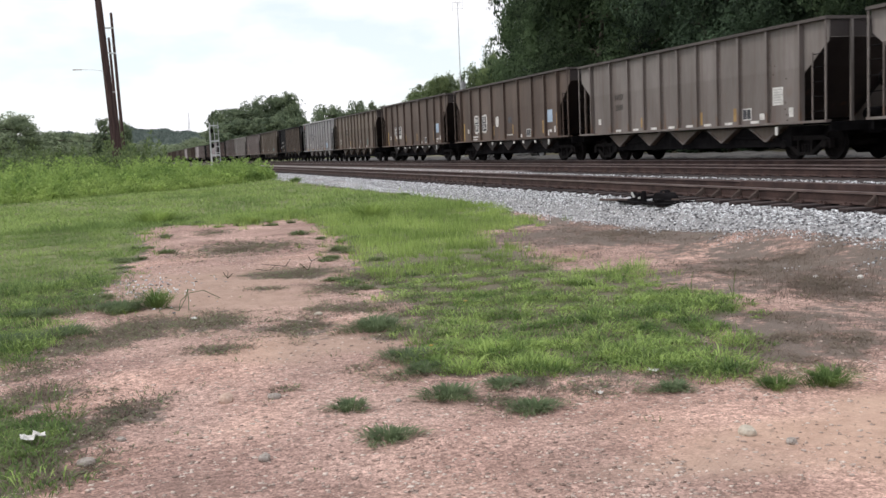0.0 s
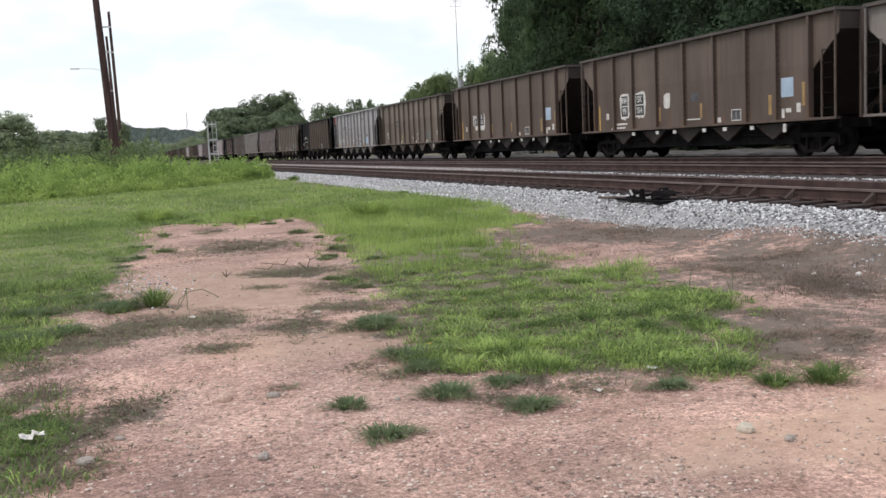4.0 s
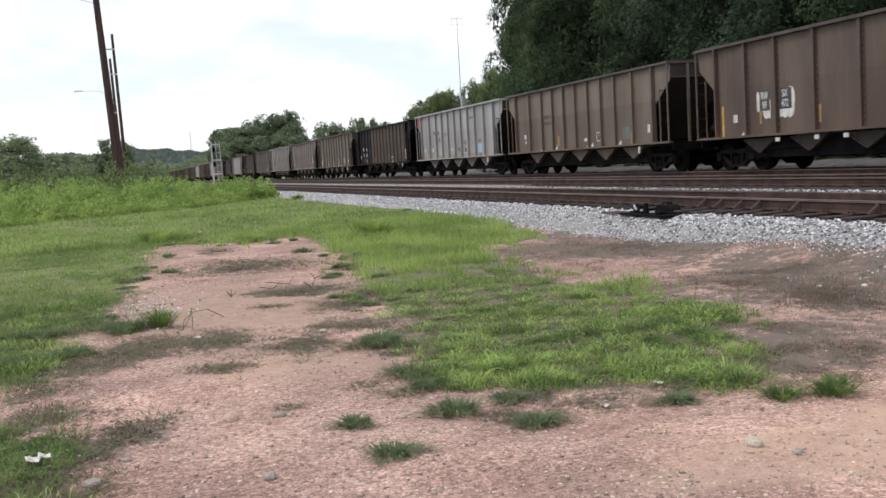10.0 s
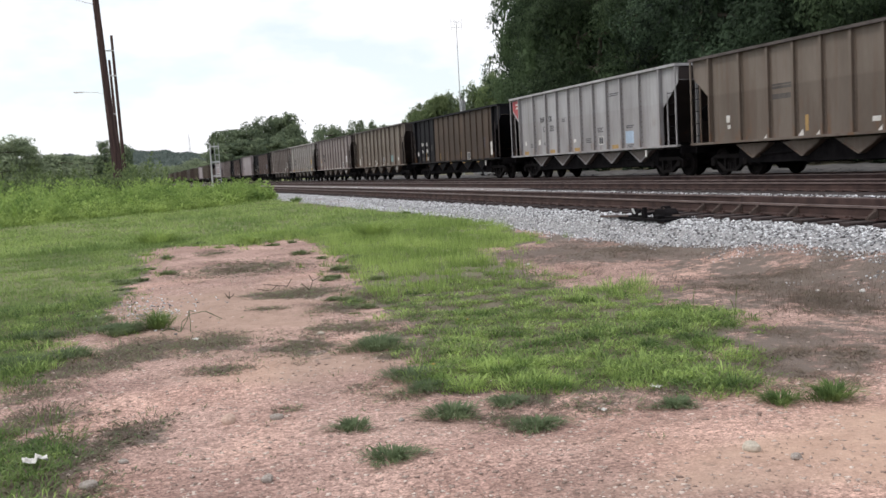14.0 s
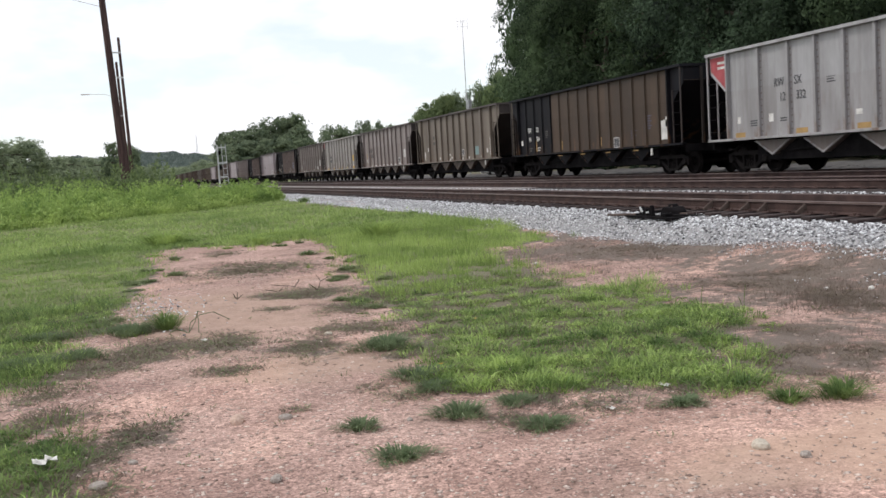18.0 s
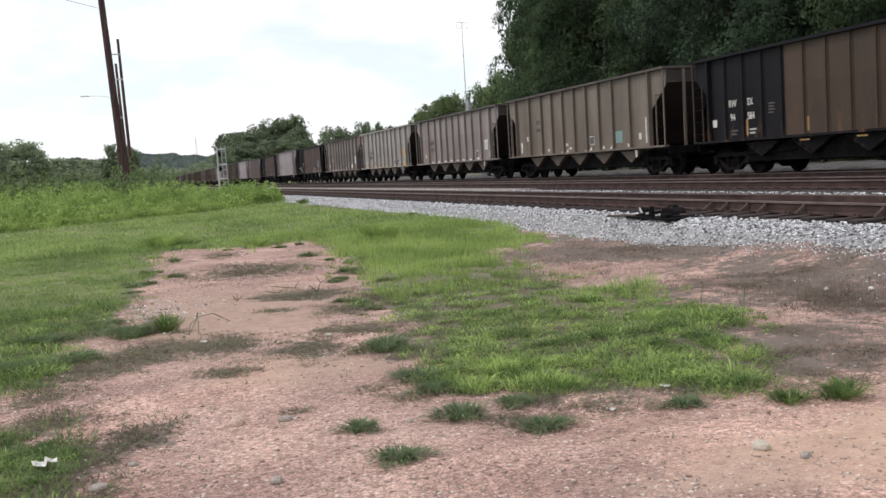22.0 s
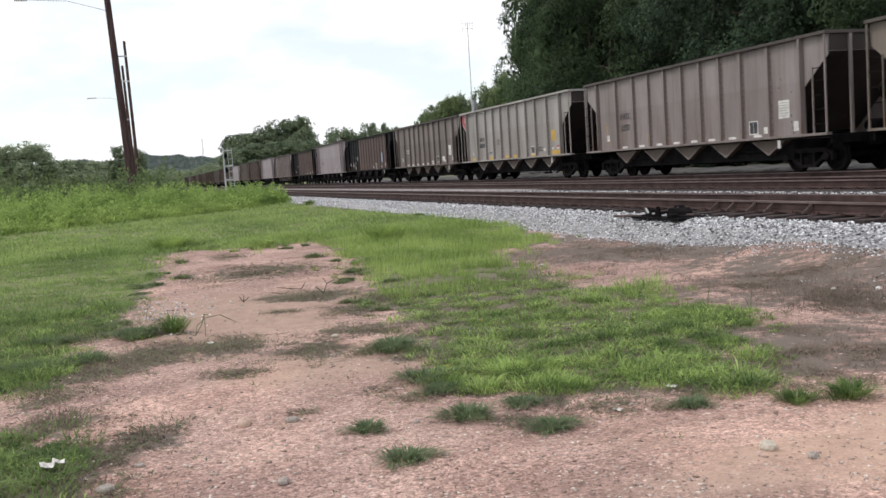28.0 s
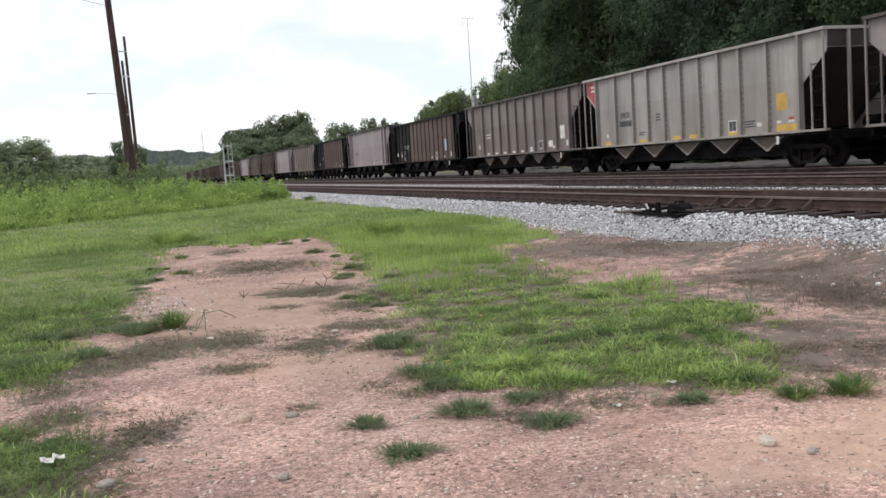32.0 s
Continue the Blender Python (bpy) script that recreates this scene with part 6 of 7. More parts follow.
def creeping_weeds(k, mx, my, wide, deep, weight):
    """A low mat of thin runners that lie on the soil, thinning out at its rim."""
    r = np.random.default_rng(820 + k)
    bunches, each = int(460 * weight * wide * deep) + 5, 24 if my < 13 else 10
    a, d = r.uniform(0, 6.283, bunches), np.abs(r.normal(0, 0.6, bunches)) ** 0.75
    u, v = np.cos(a) * d * wide, np.sin(a) * d * deep
    cx, cy = mx + u * MAT_COS + v * MAT_SIN, my - u * MAT_SIN + v * MAT_COS
    n = bunches * each
    grow = np.repeat(r.lognormal(0, 0.4, bunches), each)
    a, d = r.uniform(0, 6.283, n), np.sqrt(r.uniform(0, 1, n))
    bx, by = np.repeat(cx, each) + np.cos(a) * d * 0.085 * grow, np.repeat(cy, each) + np.sin(a) * d * 0.085 * grow
    reach = r.uniform(0.02, 0.06, n) * grow
    root = np.stack([bx, by, ground_height(bx, by) - 0.003], 1)
    tip = root + np.stack([np.cos(a) * reach, np.sin(a) * reach, r.uniform(0.002, 0.016, n) * grow * (1.1 - 0.6 * d)], 1)
    v, fc = kites(root, tip, 0.009 if my < 13 else 0.016, r)
    mesh = raw("creeping_weeds", v, fc, M_MAT)
    mesh.materials.append(M_TUFT)
    mesh.polygons.foreach_set("material_index", (r.uniform(0, 1, n) < (0.22 if mx < 4 else 0.0)).astype(np.int32))
    tagged(new("creeping_weeds", mesh), "low mat of grey-brown creeping weeds on dry soil", "weeds", kind="stuff")


for k, mat in enumerate(MATS):
    creeping_weeds(k, *mat)
n = 6500
bx, by, a = rng.uniform(-1.2, 8.0, n), 3.6 + 12.0 * rng.uniform(0, 1, n) ** 1.6, rng.uniform(0, 6.283, n)
root, reach = np.stack([bx, by, ground_height(bx, by) + 0.001], 1), rng.uniform(0.012, 0.045, n)
v, fc = kites(root, root + np.stack([np.cos(a) * reach, np.sin(a) * reach, 0.1 * reach], 1), 0.007, rng)
tagged(new("plant_litter", raw("plant_litter", v, fc, M_DRY)), "scattered dead stalks and leaf bits on the soil", "litter", kind="stuff")
clumps("seedlings", -0.8, 7.0, 4.6, 15.0, 500, lambda x, y: ~turf(x, y), 7, 0.022, 0.03, 0.007, M_TUFT, "sparse seedlings on bare soil", "grass", 90)


def tuft(x, y, wide, tall, material, label, seed):
    """One low clump whose blades spread outwards from its middle."""
    r = np.random.default_rng(seed)
    n = int((620 if y < 15 else 230) * max(wide, 0.2) / 0.35)
    a, d = r.uniform(0, 6.283, n), np.sqrt(r.uniform(0, 1, n)) * r.uniform(0.6, 1.0, n)
    ragged = 1 + 0.35 * np.sin(3 * a + seed) + 0.2 * np.sin(7 * a + 2 * seed)
    bx, by = d * wide * 0.44 * np.cos(a) * ragged, d * wide * 0.36 * np.sin(a) * ragged
    h = tall * r.uniform(0.4, 1.2, n) * (1.2 - 0.6 * d)
    root = np.stack([bx, by, np.full(n, -0.006)], 1)
    lean = (0.3 + 1.7 * d) * r.uniform(0.5, 1.5, n) * np.maximum(h, 0.04)
    tip = root + np.stack([np.cos(a) * lean, np.sin(a) * lean, h], 1) + r.normal(0, 0.006, (n, 3))
    v, f = kites(root, tip, 0.0075 if y < 15 else 0.018, r)
    ob = new("grass_tuft", raw("grass_tuft", v, f, material))
    ob.matrix_basis = pose(x, y, gh(x, y))
    tagged(ob, label, "grass tuft", "tufts on the bare path")


CRAB = "low grey-green crabgrass tuft on the bare soil"
BUSHY = "bushy green grass tuft on the verge"
for k, (x, y, w, h) in enumerate(((1.81, 5.85, 0.40, 0.075), (2.18, 5.38, 0.36, 0.055), (1.17, 5.80, 0.24, 0.06), (1.23, 5.06, 0.36, 0.05), (3.09, 5.38, 0.28, 0.05), (3.67, 5.15, 0.26, 0.065),
                                  (3.96, 5.04, 0.32, 0.10), (2.22, 5.95, 0.30, 0.05), (1.95, 8.35, 0.70, 0.10), (1.88, 7.05, 0.50, 0.07), (1.90, 6.65, 0.42, 0.05), (-0.12, 10.8, 0.75, 0.09), (-0.59, 9.5, 0.55, 0.075),
                                  (-0.98, 9.2, 0.6, 0.09), (0.56, 17.0, 0.36, 0.07), (3.1, 15.5, 0.42, 0.08), (3.0, 18.6, 0.42, 0.08), (-0.95, 10.9, 0.45, 0.09))):
    tuft(x, y, w, h, M_DEEP if x > 3.5 and y < 5.3 else M_CRAB if y < 15 else M_TUFT, CRAB, 200 + 3 * k)
for k, (x, y, w, h) in enumerate(((0.22, 10.75, 0.28, 0.19), (0.62, 24.2, 1.25, 0.28), (5.05, 21.5, 0.95, 0.34), (2.5, 22.3, 0.60, 0.18), (7.0, 43.6, 0.5, 0.24), (8.0, 29.4, 0.45, 0.07))):
    tuft(x, y, w, h, M_DEEP if k in (0, 4, 5) else M_TALL, BUSHY, 280 + 3 * k)


rim = random.Random(77)
for (x0, y0), (x1, y1), count in (((-0.40, 11.0), (0.0, 16.0), 9), ((0.0, 16.0), (0.9, 23.6), 9), ((0.97, 23.8), (2.17, 21.2), 5), ((2.3, 21.2), (3.8, 21.5), 5), ((2.6, 12.9), (3.8, 18.8), 10), ((2.25, 10.3), (2.6, 12.8), 5)):
    for _ in range(count):
        f = rim.uniform(0, 1)
        x, y = x0 + f * (x1 - x0) + rim.gauss(0, 0.16), y0 + f * (y1 - y0) + rim.gauss(0, 0.3)
        tuft(x, y, rim.uniform(0.14, 0.34), rim.uniform(0.03, 0.07), M_TUFT if y < 15 or rim.random() < 0.6 else M_GRASS, CRAB, rim.randrange(1000, 9000))


def weed_bank(name, front, tall_at, plants, each, size, material, label, seed, x0, x1, deep):
    """A bank of tall weeds: many single plants of differing height, each a tapering spray of leaves round its stalk."""
    r = np.random.default_rng(seed)
    px = r.uniform(x0, x1, plants)
    back = r.uniform(0, 1, plants) ** 1.5
    py = front(px) + (deep if np.isscalar(deep) else deep(px)) * back + 0.7 * wobble(px, px * 0.3, 0.9, seed)
    grow = np.clip(0.55 + 1.1 * back, 0, 1) * (1 + 0.22 * wobble(px, py, 0.5, seed + 1)) * r.lognormal(-0.04, 0.28, plants)
    tall = tall_at(px) * np.clip(grow, 0.15, 1.55)
    n = plants * each
    x, y, h = np.repeat(px, each), np.repeat(py, each), np.repeat(tall, each)
    f = r.uniform(0.05, 1, n)
    wide = (0.10 + 0.30 * np.sqrt(h)) * (1.05 - f) ** 0.6 * r.uniform(0.2, 1, n)
    a = r.uniform(0, 6.283, n)
    x, y = x + wide * np.cos(a), y + wide * np.sin(a)
    spot = np.stack([x, y, ground_height(x, y) + h * f], 1)
    d = np.stack([np.cos(a), np.sin(a), r.uniform(0.3, 1.7, n)], 1) + r.normal(0, 0.3, (n, 3))
    d /= np.linalg.norm(d, axis=1, keepdims=True)
    b = np.cross(d, r.normal(0, 0.45, (n, 3)) + [0, 0, 1])
    b /= np.linalg.norm(b, axis=1, keepdims=True)
    s = (size * r.uniform(0.5, 1.3, n) * (1.2 - 0.5 * f))[:, None]
    v = np.stack([spot - d * s, spot - b * s * 0.4, spot + d * s, spot + b * s * 0.4], 1).reshape(-1, 3)
    return tagged(new(name, raw(name, v, np.arange(n * 4).reshape(-1, 4), material)), label, "weeds", kind="stuff")


WEED_FRONT = lambda x: np.clip(49.0 + 0.95 * (x - 6.9), 33, 60)
WEED_BACK = lambda x: 56.0 + 0.6 * np.clip(-x, 0, 40)
weed_bank("tall_weeds", WEED_FRONT, lambda x: np.interp(x, [-14, 0, 4, 6.2, 6.9], [1.22, 0.95, 0.78, 0.70, 0.76]), 2500, 34, 0.105, M_WEED, "waist-high bright green roadside weeds", 300, -14, 6.9, lambda x: WEED_BACK(x) - WEED_FRONT(x))
weed_bank("tall_grass", lambda x: WEED_FRONT(x) - 1.8, lambda x: 0.42 + 0.0 * x, 2600, 12, 0.085, M_TALL, "soft unmown light green grass before the weeds", 320, -14, 5.6, 4.0)
weed_bank("shrubby_weeds", WEED_BACK, lambda x: np.interp(x, [-20, -6.5, -3.8, -2, -0.1, 1, 1.8, 2.5], [2.2, 1.9, 1.75, 1.75, 2.0, 2.1, 1.7, 1.1]), 460, 70, 0.16, M_LEAF_LIGHT, "tall darker green brush behind the weeds", 310, -20, 2.5, 9.0)


def stones(name, x, y, z, size, material, label, category, seed, flat=0.75):
    """Angular stones, each a squashed octahedron turned at random."""
    r = np.random.default_rng(seed)
    n = len(x)
    base = np.array([(1, 0, 0), (0, 1, 0), (-1, 0, 0), (0, -1, 0), (0, 0, 0.8), (0, 0, -0.8)], float)
    tri = np.array([(0, 1, 4), (1, 2, 4), (2, 3, 4), (3, 0, 4), (1, 0, 5), (2, 1, 5), (3, 2, 5), (0, 3, 5)])
    v = base[None] * r.uniform(0.55, 1.2, (n, 6, 1)) * size[:, None, None]
    q = r.normal(0, 1, (n, 4))
    q /= np.linalg.norm(q, axis=1, keepdims=True)
    w, a, b, c = q.T
    R = np.stack([1 - 2 * (b * b + c * c), 2 * (a * b - c * w), 2 * (a * c + b * w), 2 * (a * b + c * w), 1 - 2 * (a * a + c * c), 2 * (b * c - a * w),
                  2 * (a * c - b * w), 2 * (b * c + a * w), 1 - 2 * (a * a + b * b)], 1).reshape(n, 3, 3)
    v = np.einsum("nij,nkj->nki", R, v) * [1, 1, flat] + np.stack([x, y, z], 1)[:, None]
    f = tri[None] + (np.arange(n) * 6)[:, None, None]
    return tagged(new(name, raw(name, v.reshape(-1, 3), f.reshape(-1, 3), material)), label, category, kind="stuff")


def bed_height(x):
    return np.interp(x, [8.2, 8.36, 8.48, 8.62, 8.8, 9.0, 9.2, 11.9, 12.4, 12.9, 13.4], [-0.78, -0.74, -0.60, -0.46, -0.385, -0.335, -0.31, -0.305, -0.26, -0.175, -0.175])


# pale stones that differ from stone to stone
sn, sl = M_STONE.node_tree.nodes, M_STONE.node_tree.links
s_geo, s_mix = sn.new("ShaderNodeNewGeometry"), sn.new("ShaderNodeValToRGB")
s_mix.color_ramp.elements[0].color, s_mix.color_ramp.elements[1].color = (0.075, 0.071, 0.076, 1), (0.93, 0.94, 0.97, 1)
sl.new(s_geo.outputs["Random Per Island"], s_mix.inputs[0])
sl.new(s_mix.outputs[0], [n for n in sn if n.bl_idname == "ShaderNodeHueSaturation"][0].inputs["Color"])
pn, pl = M_PEBBLE.node_tree.nodes, M_PEBBLE.node_tree.links
p_geo, p_mix = pn.new("ShaderNodeNewGeometry"), pn.new("ShaderNodeValToRGB")
p_mix.color_ramp.elements[0].color, p_mix.color_ramp.elements[1].color = (0.20, 0.138, 0.114, 1), (0.74, 0.615, 0.545, 1)
pl.new(p_geo.outputs["Random Per Island"], p_mix.inputs[0])
pl.new(p_mix.outputs[0], [n for n in pn if n.bl_idname == "ShaderNodeHueSaturation"][0].inputs["Color"])

n = 31000
x, y = 8.24 + 1.01 * rng.uniform(0, 1, n) ** 0.9, 6.0 + 54.0 * rng.uniform(0, 1, n) ** 1.5
stones("ballast_stones", x, y, bed_height(x) + 0.01, 0.011 + 0.028 * rng.uniform(0, 1, n) ** 1.5, M_STONE, "pale grey crushed ballast stones", "ballast", 400, 0.6)
n = 9000
pick = rng.choice([0, 1], n, p=[0.4, 0.6])
x, y = np.where(pick == 1, 12.40 + 0.75 * rng.uniform(0, 1, n), 9.2 + 2.4 * rng.uniform(0, 1, n)), 9.0 + 60.0 * rng.uniform(0, 1, n) ** 1.4
stones("ballast_stones", x, y, bed_height(x) - 0.004, rng.uniform(0.016, 0.036, n), M_STONE, "pale grey crushed ballast stones", "ballast", 410)
n = 8000
y = 22.0 + 48.0 * rng.uniform(0, 1, n) ** 1.4
x = np.interp(y, EDGE_Y, EDGE_X) + 0.05 + (8.6 - np.interp(y, EDGE_Y, EDGE_X)) * rng.uniform(0, 1, n)
stones("ballast_stones", x, y, ground_height(x, y) + 0.03, rng.uniform(0.016, 0.036, n), M_STONE, "pale grey crushed ballast stones", "ballast", 415)
n = 9000
y = 7.0 + 18.0 * rng.uniform(0, 1, n) ** 1.5
x = 8.42 + 0.36 * np.clip((15.5 - y) / 4, 0, 1) - np.abs(rng.normal(0, 1, n)) * (0.22 + 0.075 * np.clip(16 - y, 0, 8))
ok = (x > 8.2) | (wobble(x, y, 0.35, 26) + 0.5 * wobble(x, y, 1.1, 27) + rng.uniform(-0.5, 0.5, n) > 0.1)
x, y, n = x[ok], y[ok], int(ok.sum())
stones("stray_stones", x, y, ground_height(x, y) + 0.006, 0.007 + 0.019 * rng.uniform(0, 1, n) ** 1.9, M_STONE, "stray ballast stones on the verge", "stones", 420)
n = 5000
x, y = 22.5 + 1.2 * rng.uniform(0, 1, n) ** 2, rng.uniform(14, 70, n)
z = np.interp(x, [22.2, 22.5, 22.8, 23.6, 27.6], [-0.7, -0.34, -0.21, -0.07, 0.02]) + 0.05 * wobble(x, y, 0.5, 17) + 0.04 * wobble(x, y, 0.2, 18)
stones("road_gravel", x, y, z, rng.uniform(0.02, 0.06, n), M_GRAVEL_ROAD, "loose grey gravel along the service road", "gravel", 427)
n = 230
x, y = rng.normal(0.15, 0.33, n), rng.normal(12.6, 0.9, n)
stones("pale_fragments", x, y, ground_height(x, y) + 0.004, rng.uniform(0.008, 0.026, n), M_STONE, "pale broken stone fragments on the bare soil", "stones", 425)
n = 30000
x, y = rng.uniform(-1.4, 6.5, n), 3.6 + 13.0 * rng.uniform(0, 1, n) ** 1.7
ok = np.where(turf(x, y), rng.uniform(0, 1, n) < 0.05, ~dry(x, y) | (rng.uniform(0, 1, n) < 0.15))
ok &= (x < 2.4) | (y > 4.9) | (rng.uniform(0, 1, n) < 0.35)
ok &= (((x - 1.0) / 1.0) ** 2 + ((y - 11.9) / 2.3) ** 2 > 1) | (rng.uniform(0, 1, n) < 0.12)
x, y = x[ok], y[ok]
stones("pebbles", x, y, ground_height(x, y) + 0.0005, 0.006 + 0.020 * rng.uniform(0, 1, len(x)) ** 2.8, M_PEBBLE, "small pinkish pebbles on the bare soil", "pebbles", 430, 0.34)


def cobble(x, y, wide, material, label, seed):
    r = random.Random(seed)
    b = bmesh.new()
    bmesh.ops.create_icosphere(b, subdivisions=2, radius=0.5)
    for v in b.verts:
        v.co *= 1 + 0.22 * noise.noise(v.co * 2.2 + Vector((seed, 0, 0)))
        v.co.z *= 0.58
        v.co.y *= 0.72
    ob = part("stone", b, material, None, label)
    ob.matrix_basis = Matrix.LocRotScale((x, y, gh(x, y) + 0.12 * wide), Euler((0, 0, r.uniform(0, 6))), (wide, wide, wide))
    tagged(ob, label, "stone", "loose stones on the path")


for k, (x, y, w, m) in enumerate(((2.93, 4.36, 0.115, M_PALE_STONE), (3.02, 4.12, 0.075, M_GREY_STONE), (0.80, 6.30, 0.09, M_GREY_STONE), (0.57, 5.02, 0.085, M_GREY_STONE), (-0.29, 5.30, 0.10, M_GREY_STONE),
                                  (1.50, 5.89, 0.05, M_GREY_STONE), (0.51, 6.39, 0.13, M_SLAB), (-0.12, 5.66, 0.06, M_GREY_STONE), (1.66, 9.45, 0.08, M_PALE_STONE), (6.86, 8.93, 0.07, M_WHITE), (7.18, 8.63, 0.09, M_WHITE))):
    cobble(x, y, w, m, "flat pale stone lying on the gravel", 500 + k)


def litter(x, y, wide, seed, lift=0.0):
    """A crumpled scrap of white paper."""
    r = random.Random(seed)
    b = bmesh.new()
    bmesh.ops.create_grid(b, x_segments=6, y_segments=5, size=0.5)
    for v in b.verts:
        v.co.z = 0.22 + 0.24 * noise.noise(v.co * 3.1 + Vector((seed, 0, 0))) + r.uniform(-0.08, 0.08)
        v.co.x += r.uniform(-0.08, 0.08)
        v.co.y *= 0.7
    bmesh.ops.solidify(b, geom=b.faces[:], thickness=0.02)
    ob = part("paper_scrap", b, M_WHITE, None, "crumpled scrap of white paper on the ground")
    ob.matrix_basis = Matrix.LocRotScale((x, y, gh(x, y) + 0.03 * wide + lift), Euler((0, 0, r.uniform(0, 6))), (wide, wide, wide))
    tagged(ob, "", "litter", "paper scraps on the verge")


litter(-0.57, 5.76, 0.125, 1, 0.03), litter(3.24, 5.88, 0.07, 2), litter(0.53, 9.8, 0.07, 3), litter(2.66, 5.5, 0.05, 4), litter(5.6, 13.9, 0.10, 5)


def twiggy(name, x, y, paths, thick, material, label, category):
    """A small plant of a few thin bent stalks; each path gives its bends from the root."""
    ob = tagged(new(name), label, category)
    ob.matrix_basis = pose(x, y, gh(x, y))
    for path in paths:
        b = bmesh.new()
        for p, q in zip(path, path[1:]):
            rod(b, p, q, thick, thick * 0.7, 5)
        part("stalk", b, material, ob)


twiggy("grass_stalk", 0.42, 10.4, (((0, 0, 0), (0.075, 0, 0.12), (0.098, 0, 0.21), (0.15, 0, 0.195)), ((0, 0, 0), (0.022, 0, 0.105), (0.12, 0.015, 0.173), (0.255, 0.022, 0.188), (0.42, 0.038, 0.09)),
                                   ((0.098, 0, 0), (0.101, 0, 0.112), (0.098, 0, 0.217)), ((0, 0, 0), (-0.112, 0, 0.053), (-0.195, 0, 0.015))), 0.0042, M_CRAB, "tall bent grass stalk gone to seed", "grass stalk")
for x, y in ((5.02, 8.35), (5.32, 8.10)):
    twiggy("grass_stalk", x, y, (((0, 0, 0), (0.01, 0.01, 0.13), (0.035, 0.02, 0.25)), ((0, 0, 0), (-0.03, 0, 0.09), (-0.05, 0.01, 0.15))), 0.0035, M_DEEP, "thin upright grass stalk at the turf's edge", "grass stalk")
twiggy("dead_twig", 1.75, 13.5, (((0, 0, 0), (0.08, 0, 0.07), (0.22, 0, 0.05), (0.28, 0, 0.14)), ((0.08, 0, 0.07), (-0.10, 0, 0.10)), ((0, 0, 0), (-0.18, 0, 0.04))), 0.005, M_BARK, "dead brown twig on the bare soil", "twig")
twiggy("dead_twig", 2.2, 13.1, (((0, 0, 0), (0.05, 0, 0.12), (0.16, 0, 0.17)), ((0, 0, 0), (-0.10, 0, 0.10)), ((0.05, 0, 0.12), (0.0, 0, 0.20))), 0.005, M_BARK, "dead brown twig on the bare soil", "twig")
twiggy("dead_twig", 1.15, 13.0, (((0, 0, 0), (-0.05, 0, 0.08)), ((0, 0, 0), (0.07, 0, 0.06)), ((0, 0, 0), (0.01, 0, 0.09))), 0.005, M_BARK, "dead brown twig on the bare soil", "twig")


def flower(x, y, tall):
    """A small yellow flower on a thin stem: five petals round a button."""
    f = tagged(new("wild_flower"), "small yellow wild flower in the grass", "flower", "yellow flowers in the verge")
    f.matrix_basis = pose(x, y, gh(x, y))
    b = bmesh.new()
    rod(b, (0, 0, 0), (0.01, 0, tall), 0.003, None, 5)
    part("stem", b, M_TALL, f)
    for k in range(5):
        a = k * 1.257
        b = bmesh.new()
        ring = [b.verts.new((0.01 + r_ * math.cos(a + w_), r_ * math.sin(a + w_), tall + z_)) for r_, w_, z_ in ((0.003, 0, 0), (0.013, -0.45, 0.004), (0.019, 0, 0.007), (0.013, 0.45, 0.004))]
        low = [b.verts.new(v.co - Vector((0, 0, 0.003))) for v in ring]
        b.faces.new(ring), b.faces.new(low[::-1])
        for i in range(4):
            b.faces.new((ring[i], low[i], low[(i + 1) % 4], ring[(i + 1) % 4]))
        part("petal", b, M_YELLOW, f)


flower(2.02, 6.95, 0.09), flower(2.95, 8.9, 0.10)


# ---- poles, signal, mast ----
def utility_pole(x, y, tall, r0, lean_x, lamp_at, label, brackets=()):
    p = tagged(new("utility_pole"), label, "utility pole", "poles beside the lawn")
    g = gh(x, y)
    p.matrix_basis = pose(x, y, g)
    b = bmesh.new()
    rod(b, (0, 0, -0.3), (lean_x * tall, 0, tall), r0, r0 * 0.7, 14)
    part("shaft", b, M_WOOD, p)
    for z, reach, dy in lamp_at:
        b = bmesh.new()
        pts = [(lean_x * z, 0, z), (lean_x * z - reach * 0.5, dy * 0.5, z + 0.14 * reach), (lean_x * z - reach, dy, z + 0.16 * reach)]
        for u, w in zip(pts, pts[1:]):
            rod(b, u, w, 0.016, None, 6)
        arm = part("lamp_arm", b, M_LAMP, p)
        b = bmesh.new()
        hx_, hz_ = pts[-1][0], pts[-1][2]
        slab(b, [(-0.10, -0.05), (0.10, -0.05), (0.07, 0.03), (-0.07, 0.03)], -0.6, 0.05)
        head = part("lamp_head", b, M_LAMP, arm)
        head.matrix_basis = pose(hx_, dy, hz_)
    for z, w in brackets:
        b = bmesh.new()
        box(b, lean_x * z - w, lean_x * z + 0.1, -0.17, -0.09, z - 0.05, z + 0.05)
        part("bracket", b, M_GALV, p)
    return p


POLE_Y = 62.0
utility_pole(-0.0048 * POLE_Y, POLE_Y, 13.5, 0.245, -0.046, ((11.4, 4.4, 0.0),), "tall leaning dark wooden utility pole with a lamp arm")
utility_pole(0.09, 78, 11.9, 0.135, -0.021, (), "thin weathered wooden pole behind the utility pole", ((10.8, 0.55), (9.0, 0.4)))
utility_pole(-0.18, 84, 10.8, 0.135, -0.027, ((8.0, 2.3, 0.0),), "thin weathered wooden pole with a street lamp arm", ((9.6, 0.5), (6.6, 0.4)))


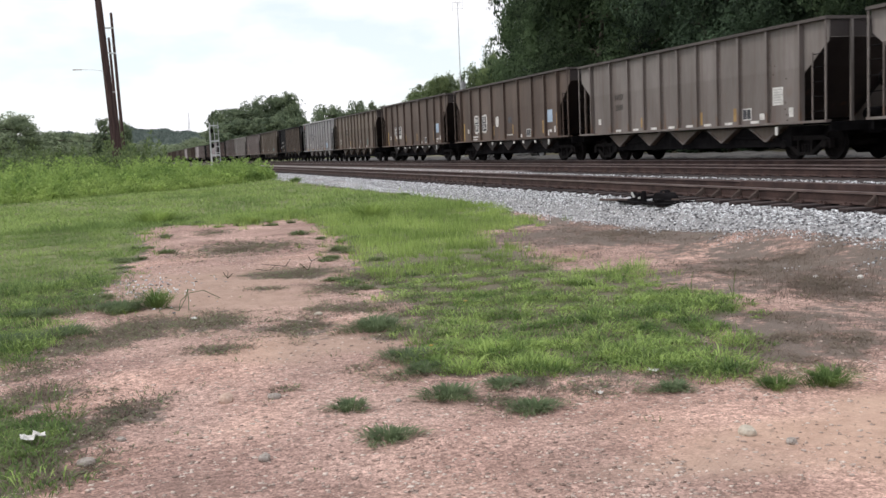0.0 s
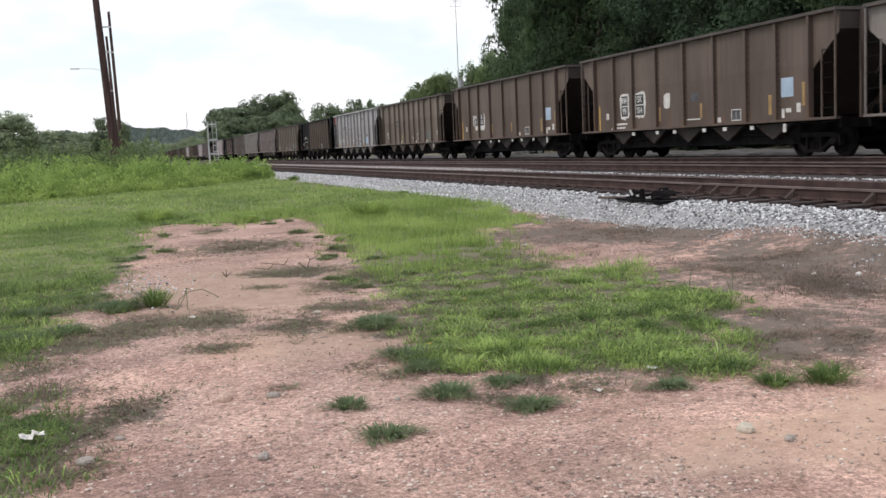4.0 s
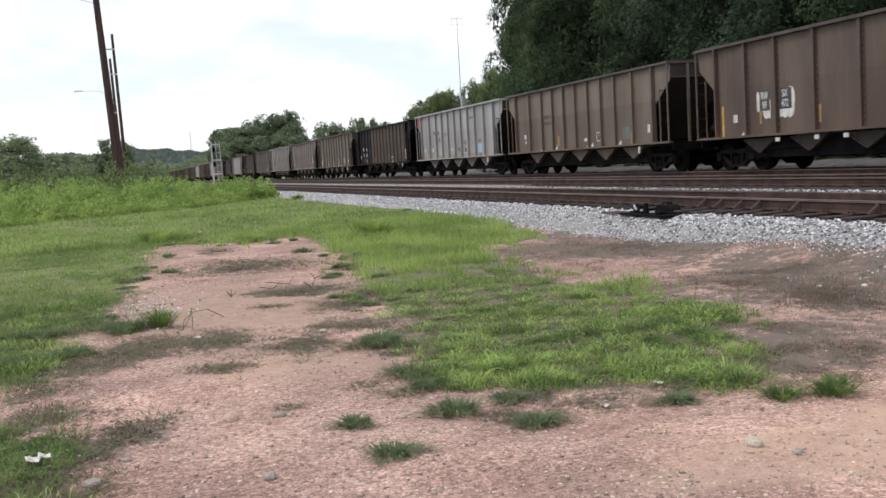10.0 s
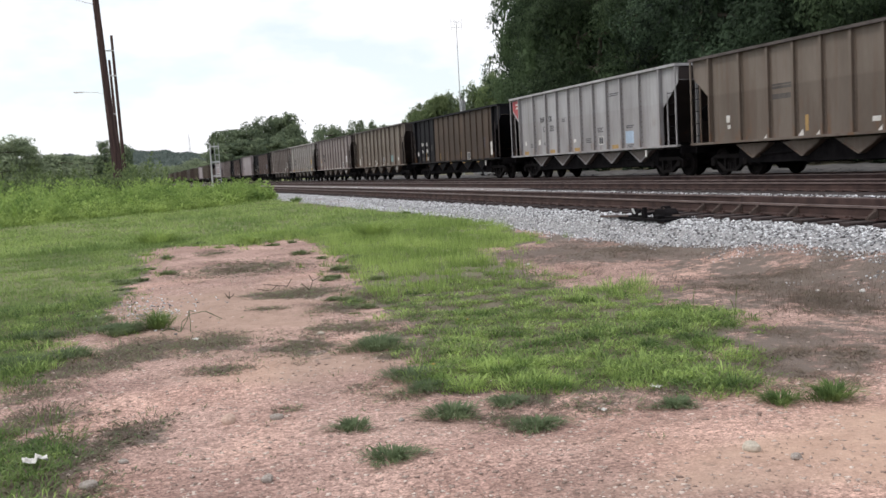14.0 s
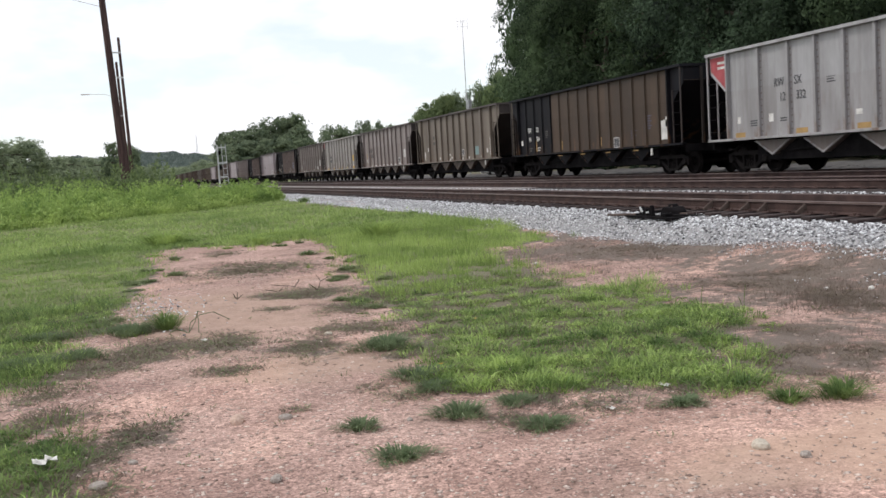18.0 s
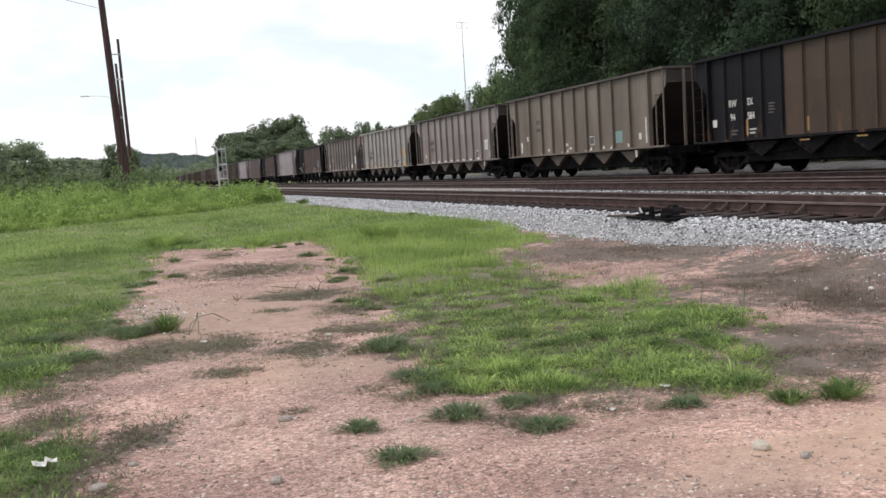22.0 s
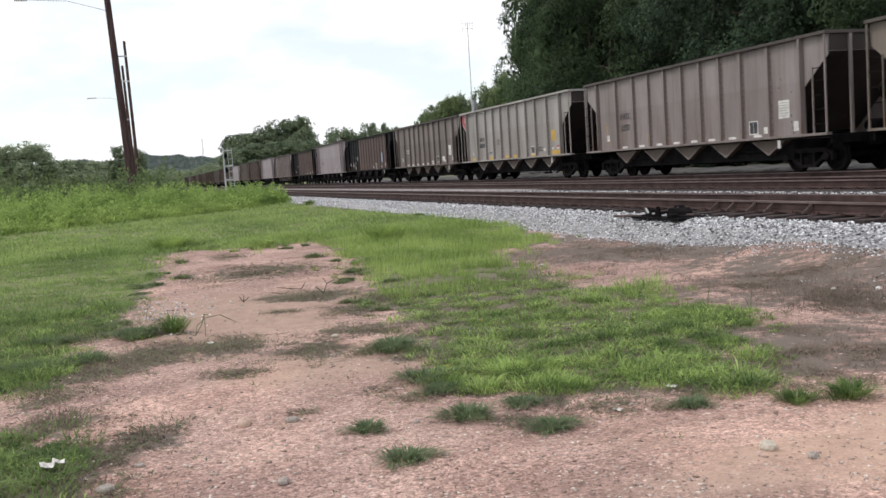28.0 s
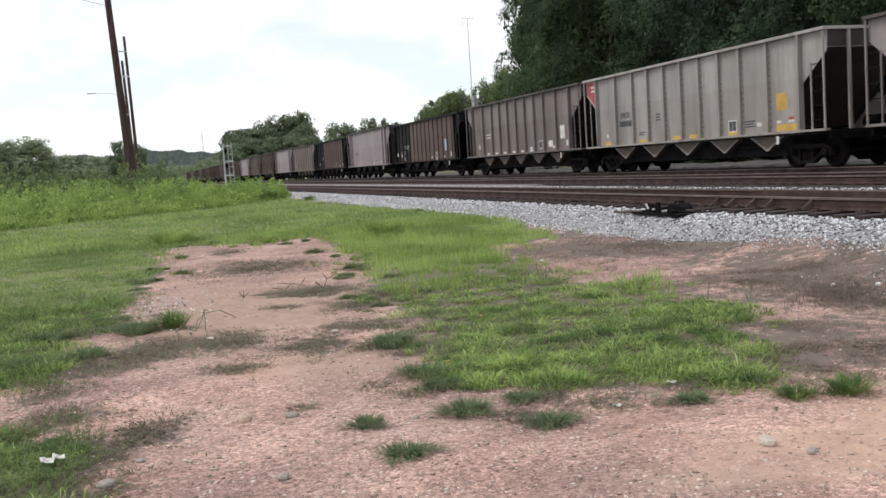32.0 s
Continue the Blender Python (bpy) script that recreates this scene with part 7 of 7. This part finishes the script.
def signal_mast(x, y, tall):
    """A railway signal mast with its ladder and the back of its heads."""
    s = tagged(new("signal_mast"), "silver-painted railway signal mast with a ladder", "railway signal")
    s.matrix_basis = pose(x, y, gh(x, y))
    b = bmesh.new()
    rod(b, (0, 0, 0), (0, 0, tall), 0.08, 0.07, 10)
    part("mast", b, M_SIGNAL, s)
    b = bmesh.new()
    box(b, -0.25, 0.25, -0.25, 0.25, -0.1, 0.25)
    part("base", b, M_BALLAST_BED, s)
    for dx in (0.42, 0.78):
        b = bmesh.new()
        rod(b, (dx, 0, 0.1), (dx - 0.06, 0, tall + 0.05), 0.032, None, 6)
        part("ladder_stile", b, M_SIGNAL, s)
    z = 0.5
    while z < tall:
        b = bmesh.new()
        rod(b, (0.40, 0, z), (0.78, 0, z), 0.03, None, 6)
        part("ladder_rung", b, M_SIGNAL, s)
        z += 0.55
    for z in (tall - 0.25, tall * 0.62, tall * 0.33):
        b = bmesh.new()
        box(b, 0.0, 0.76, -0.05, 0.05, z - 0.06, z + 0.06)
        part("bracket", b, M_SIGNAL, s)
    for z in (tall - 0.7, tall - 2.0):
        b = bmesh.new()
        lathe(b, [(-0.05, 0.02), (-0.05, 0.22), (0.05, 0.22), (0.16, 0.12)], 16, (0.12, -0.2, z))
        part("signal_head", b, M_STEEL, s, "dark round signal head")


signal_mast(0.0805 * 92, 92, 4.25)


def antenna_mast(x, y, base, top):
    a = tagged(new("antenna_mast"), "thin grey radio antenna mast with a forked top", "antenna mast")
    a.matrix_basis = pose(x, y, gh(x, y))
    h = top - gh(x, y)
    b = bmesh.new()
    rod(b, (0, 0, -0.3), (0, 0, h * 0.52), 0.085, 0.07, 8)
    part("lower_pole", b, M_GALV, a)
    b = bmesh.new()
    rod(b, (0, 0, h * 0.5), (0, 0, h), 0.042, 0.026, 8)
    part("upper_pole", b, M_GALV, a)
    for z, w in ((h - 0.05, 0.52), (h - 0.55, 0.52)):
        b = bmesh.new()
        rod(b, (-w, 0, z), (w, 0, z), 0.014, None, 6)
        part("crossbar", b, M_GALV, a)
    for x_, z in ((-0.5, h - 0.05), (-0.17, h - 0.05), (0.17, h - 0.05), (0.5, h - 0.05), (-0.5, h - 0.55), (0.5, h - 0.55)):
        b = bmesh.new()
        rod(b, (x_, 0, z - 0.28), (x_, 0, z + 0.28), 0.012, None, 6)
        part("dipole", b, M_GALV, a)
    b = bmesh.new()
    box(b, 0.10, 0.42, -0.2, 0.2, h * 0.36, h * 0.49)
    part("equipment_box", b, M_GALV, a, "pale grey equipment cabinet on the mast")


antenna_mast(0.3365 * 88, 88, -0.1, 0.77 + 0.1406 * 92.8)
bm = bmesh.new()
for s in (-1, 1):
    rod(bm, (s * 1.2, 0, 0), (s * 0.3, 0, 32), 0.35, 0.15, 6)
for z in range(3, 32, 4):
    rod(bm, (-1.2 + 0.9 * z / 32, 0, z), (1.2 - 0.9 * (z + 3) / 32, 0, z + 3), 0.12, None, 5)
far_tower = part("lattice_tower", bm, M_GALV, None)
far_tower.matrix_basis = pose(0.0615 * 1120, 1120, 18)
tagged(far_tower, "far lattice radio tower on the ridge", "tower")


def parked_car(x, y, turn):
    """A white parked saloon, of which the lower half shows under the train."""
    c = tagged(new("parked_car"), "white parked saloon car beyond the train", "car")
    c.matrix_basis = pose(x, y, gh(x, y), 0, 0, turn)
    b = bmesh.new()
    run(b, [(-0.86, 0.25), (-0.90, 0.55), (-0.84, 0.92), (0.84, 0.92), (0.90, 0.55), (0.86, 0.25)], -2.2, 2.2)
    bmesh.ops.bevel(b, geom=b.edges[:], offset=0.06, segments=2, affect="EDGES")
    part("body", b, M_BODY_WHITE, c)
    b = bmesh.new()
    slab(b, [(-1.7, 0.90), (-0.9, 1.42), (0.5, 1.44), (1.2, 0.92)], -0.72, 0.72)
    part("cabin", b, M_GLASS, c, "dark glazed cabin")
    b = bmesh.new()
    box(b, -0.70, 0.70, -0.85, 0.48, 1.435, 1.47)
    part("roof", b, M_BODY_WHITE, c)
    for sx in (-1, 1):
        for wy in (-1.35, 1.35):
            b = bmesh.new()
            lathe(b, [(-0.1, 0.20), (-0.1, 0.32), (0.1, 0.32), (0.1, 0.20)], 18, (sx * 0.80, wy, 0.32))
            wheel = part("wheel", b, M_RUBBER, c)
            b = bmesh.new()
            lathe(b, [(-0.02, 0.05), (-0.02, 0.19), (0.02, 0.19), (0.02, 0.05)], 14, (sx * 0.895, wy, 0.32))
            part("rim", b, M_GALV, wheel)


parked_car(26.3, 69.0, 75)
parked_car(25.9, 65.0, 82)

motions()
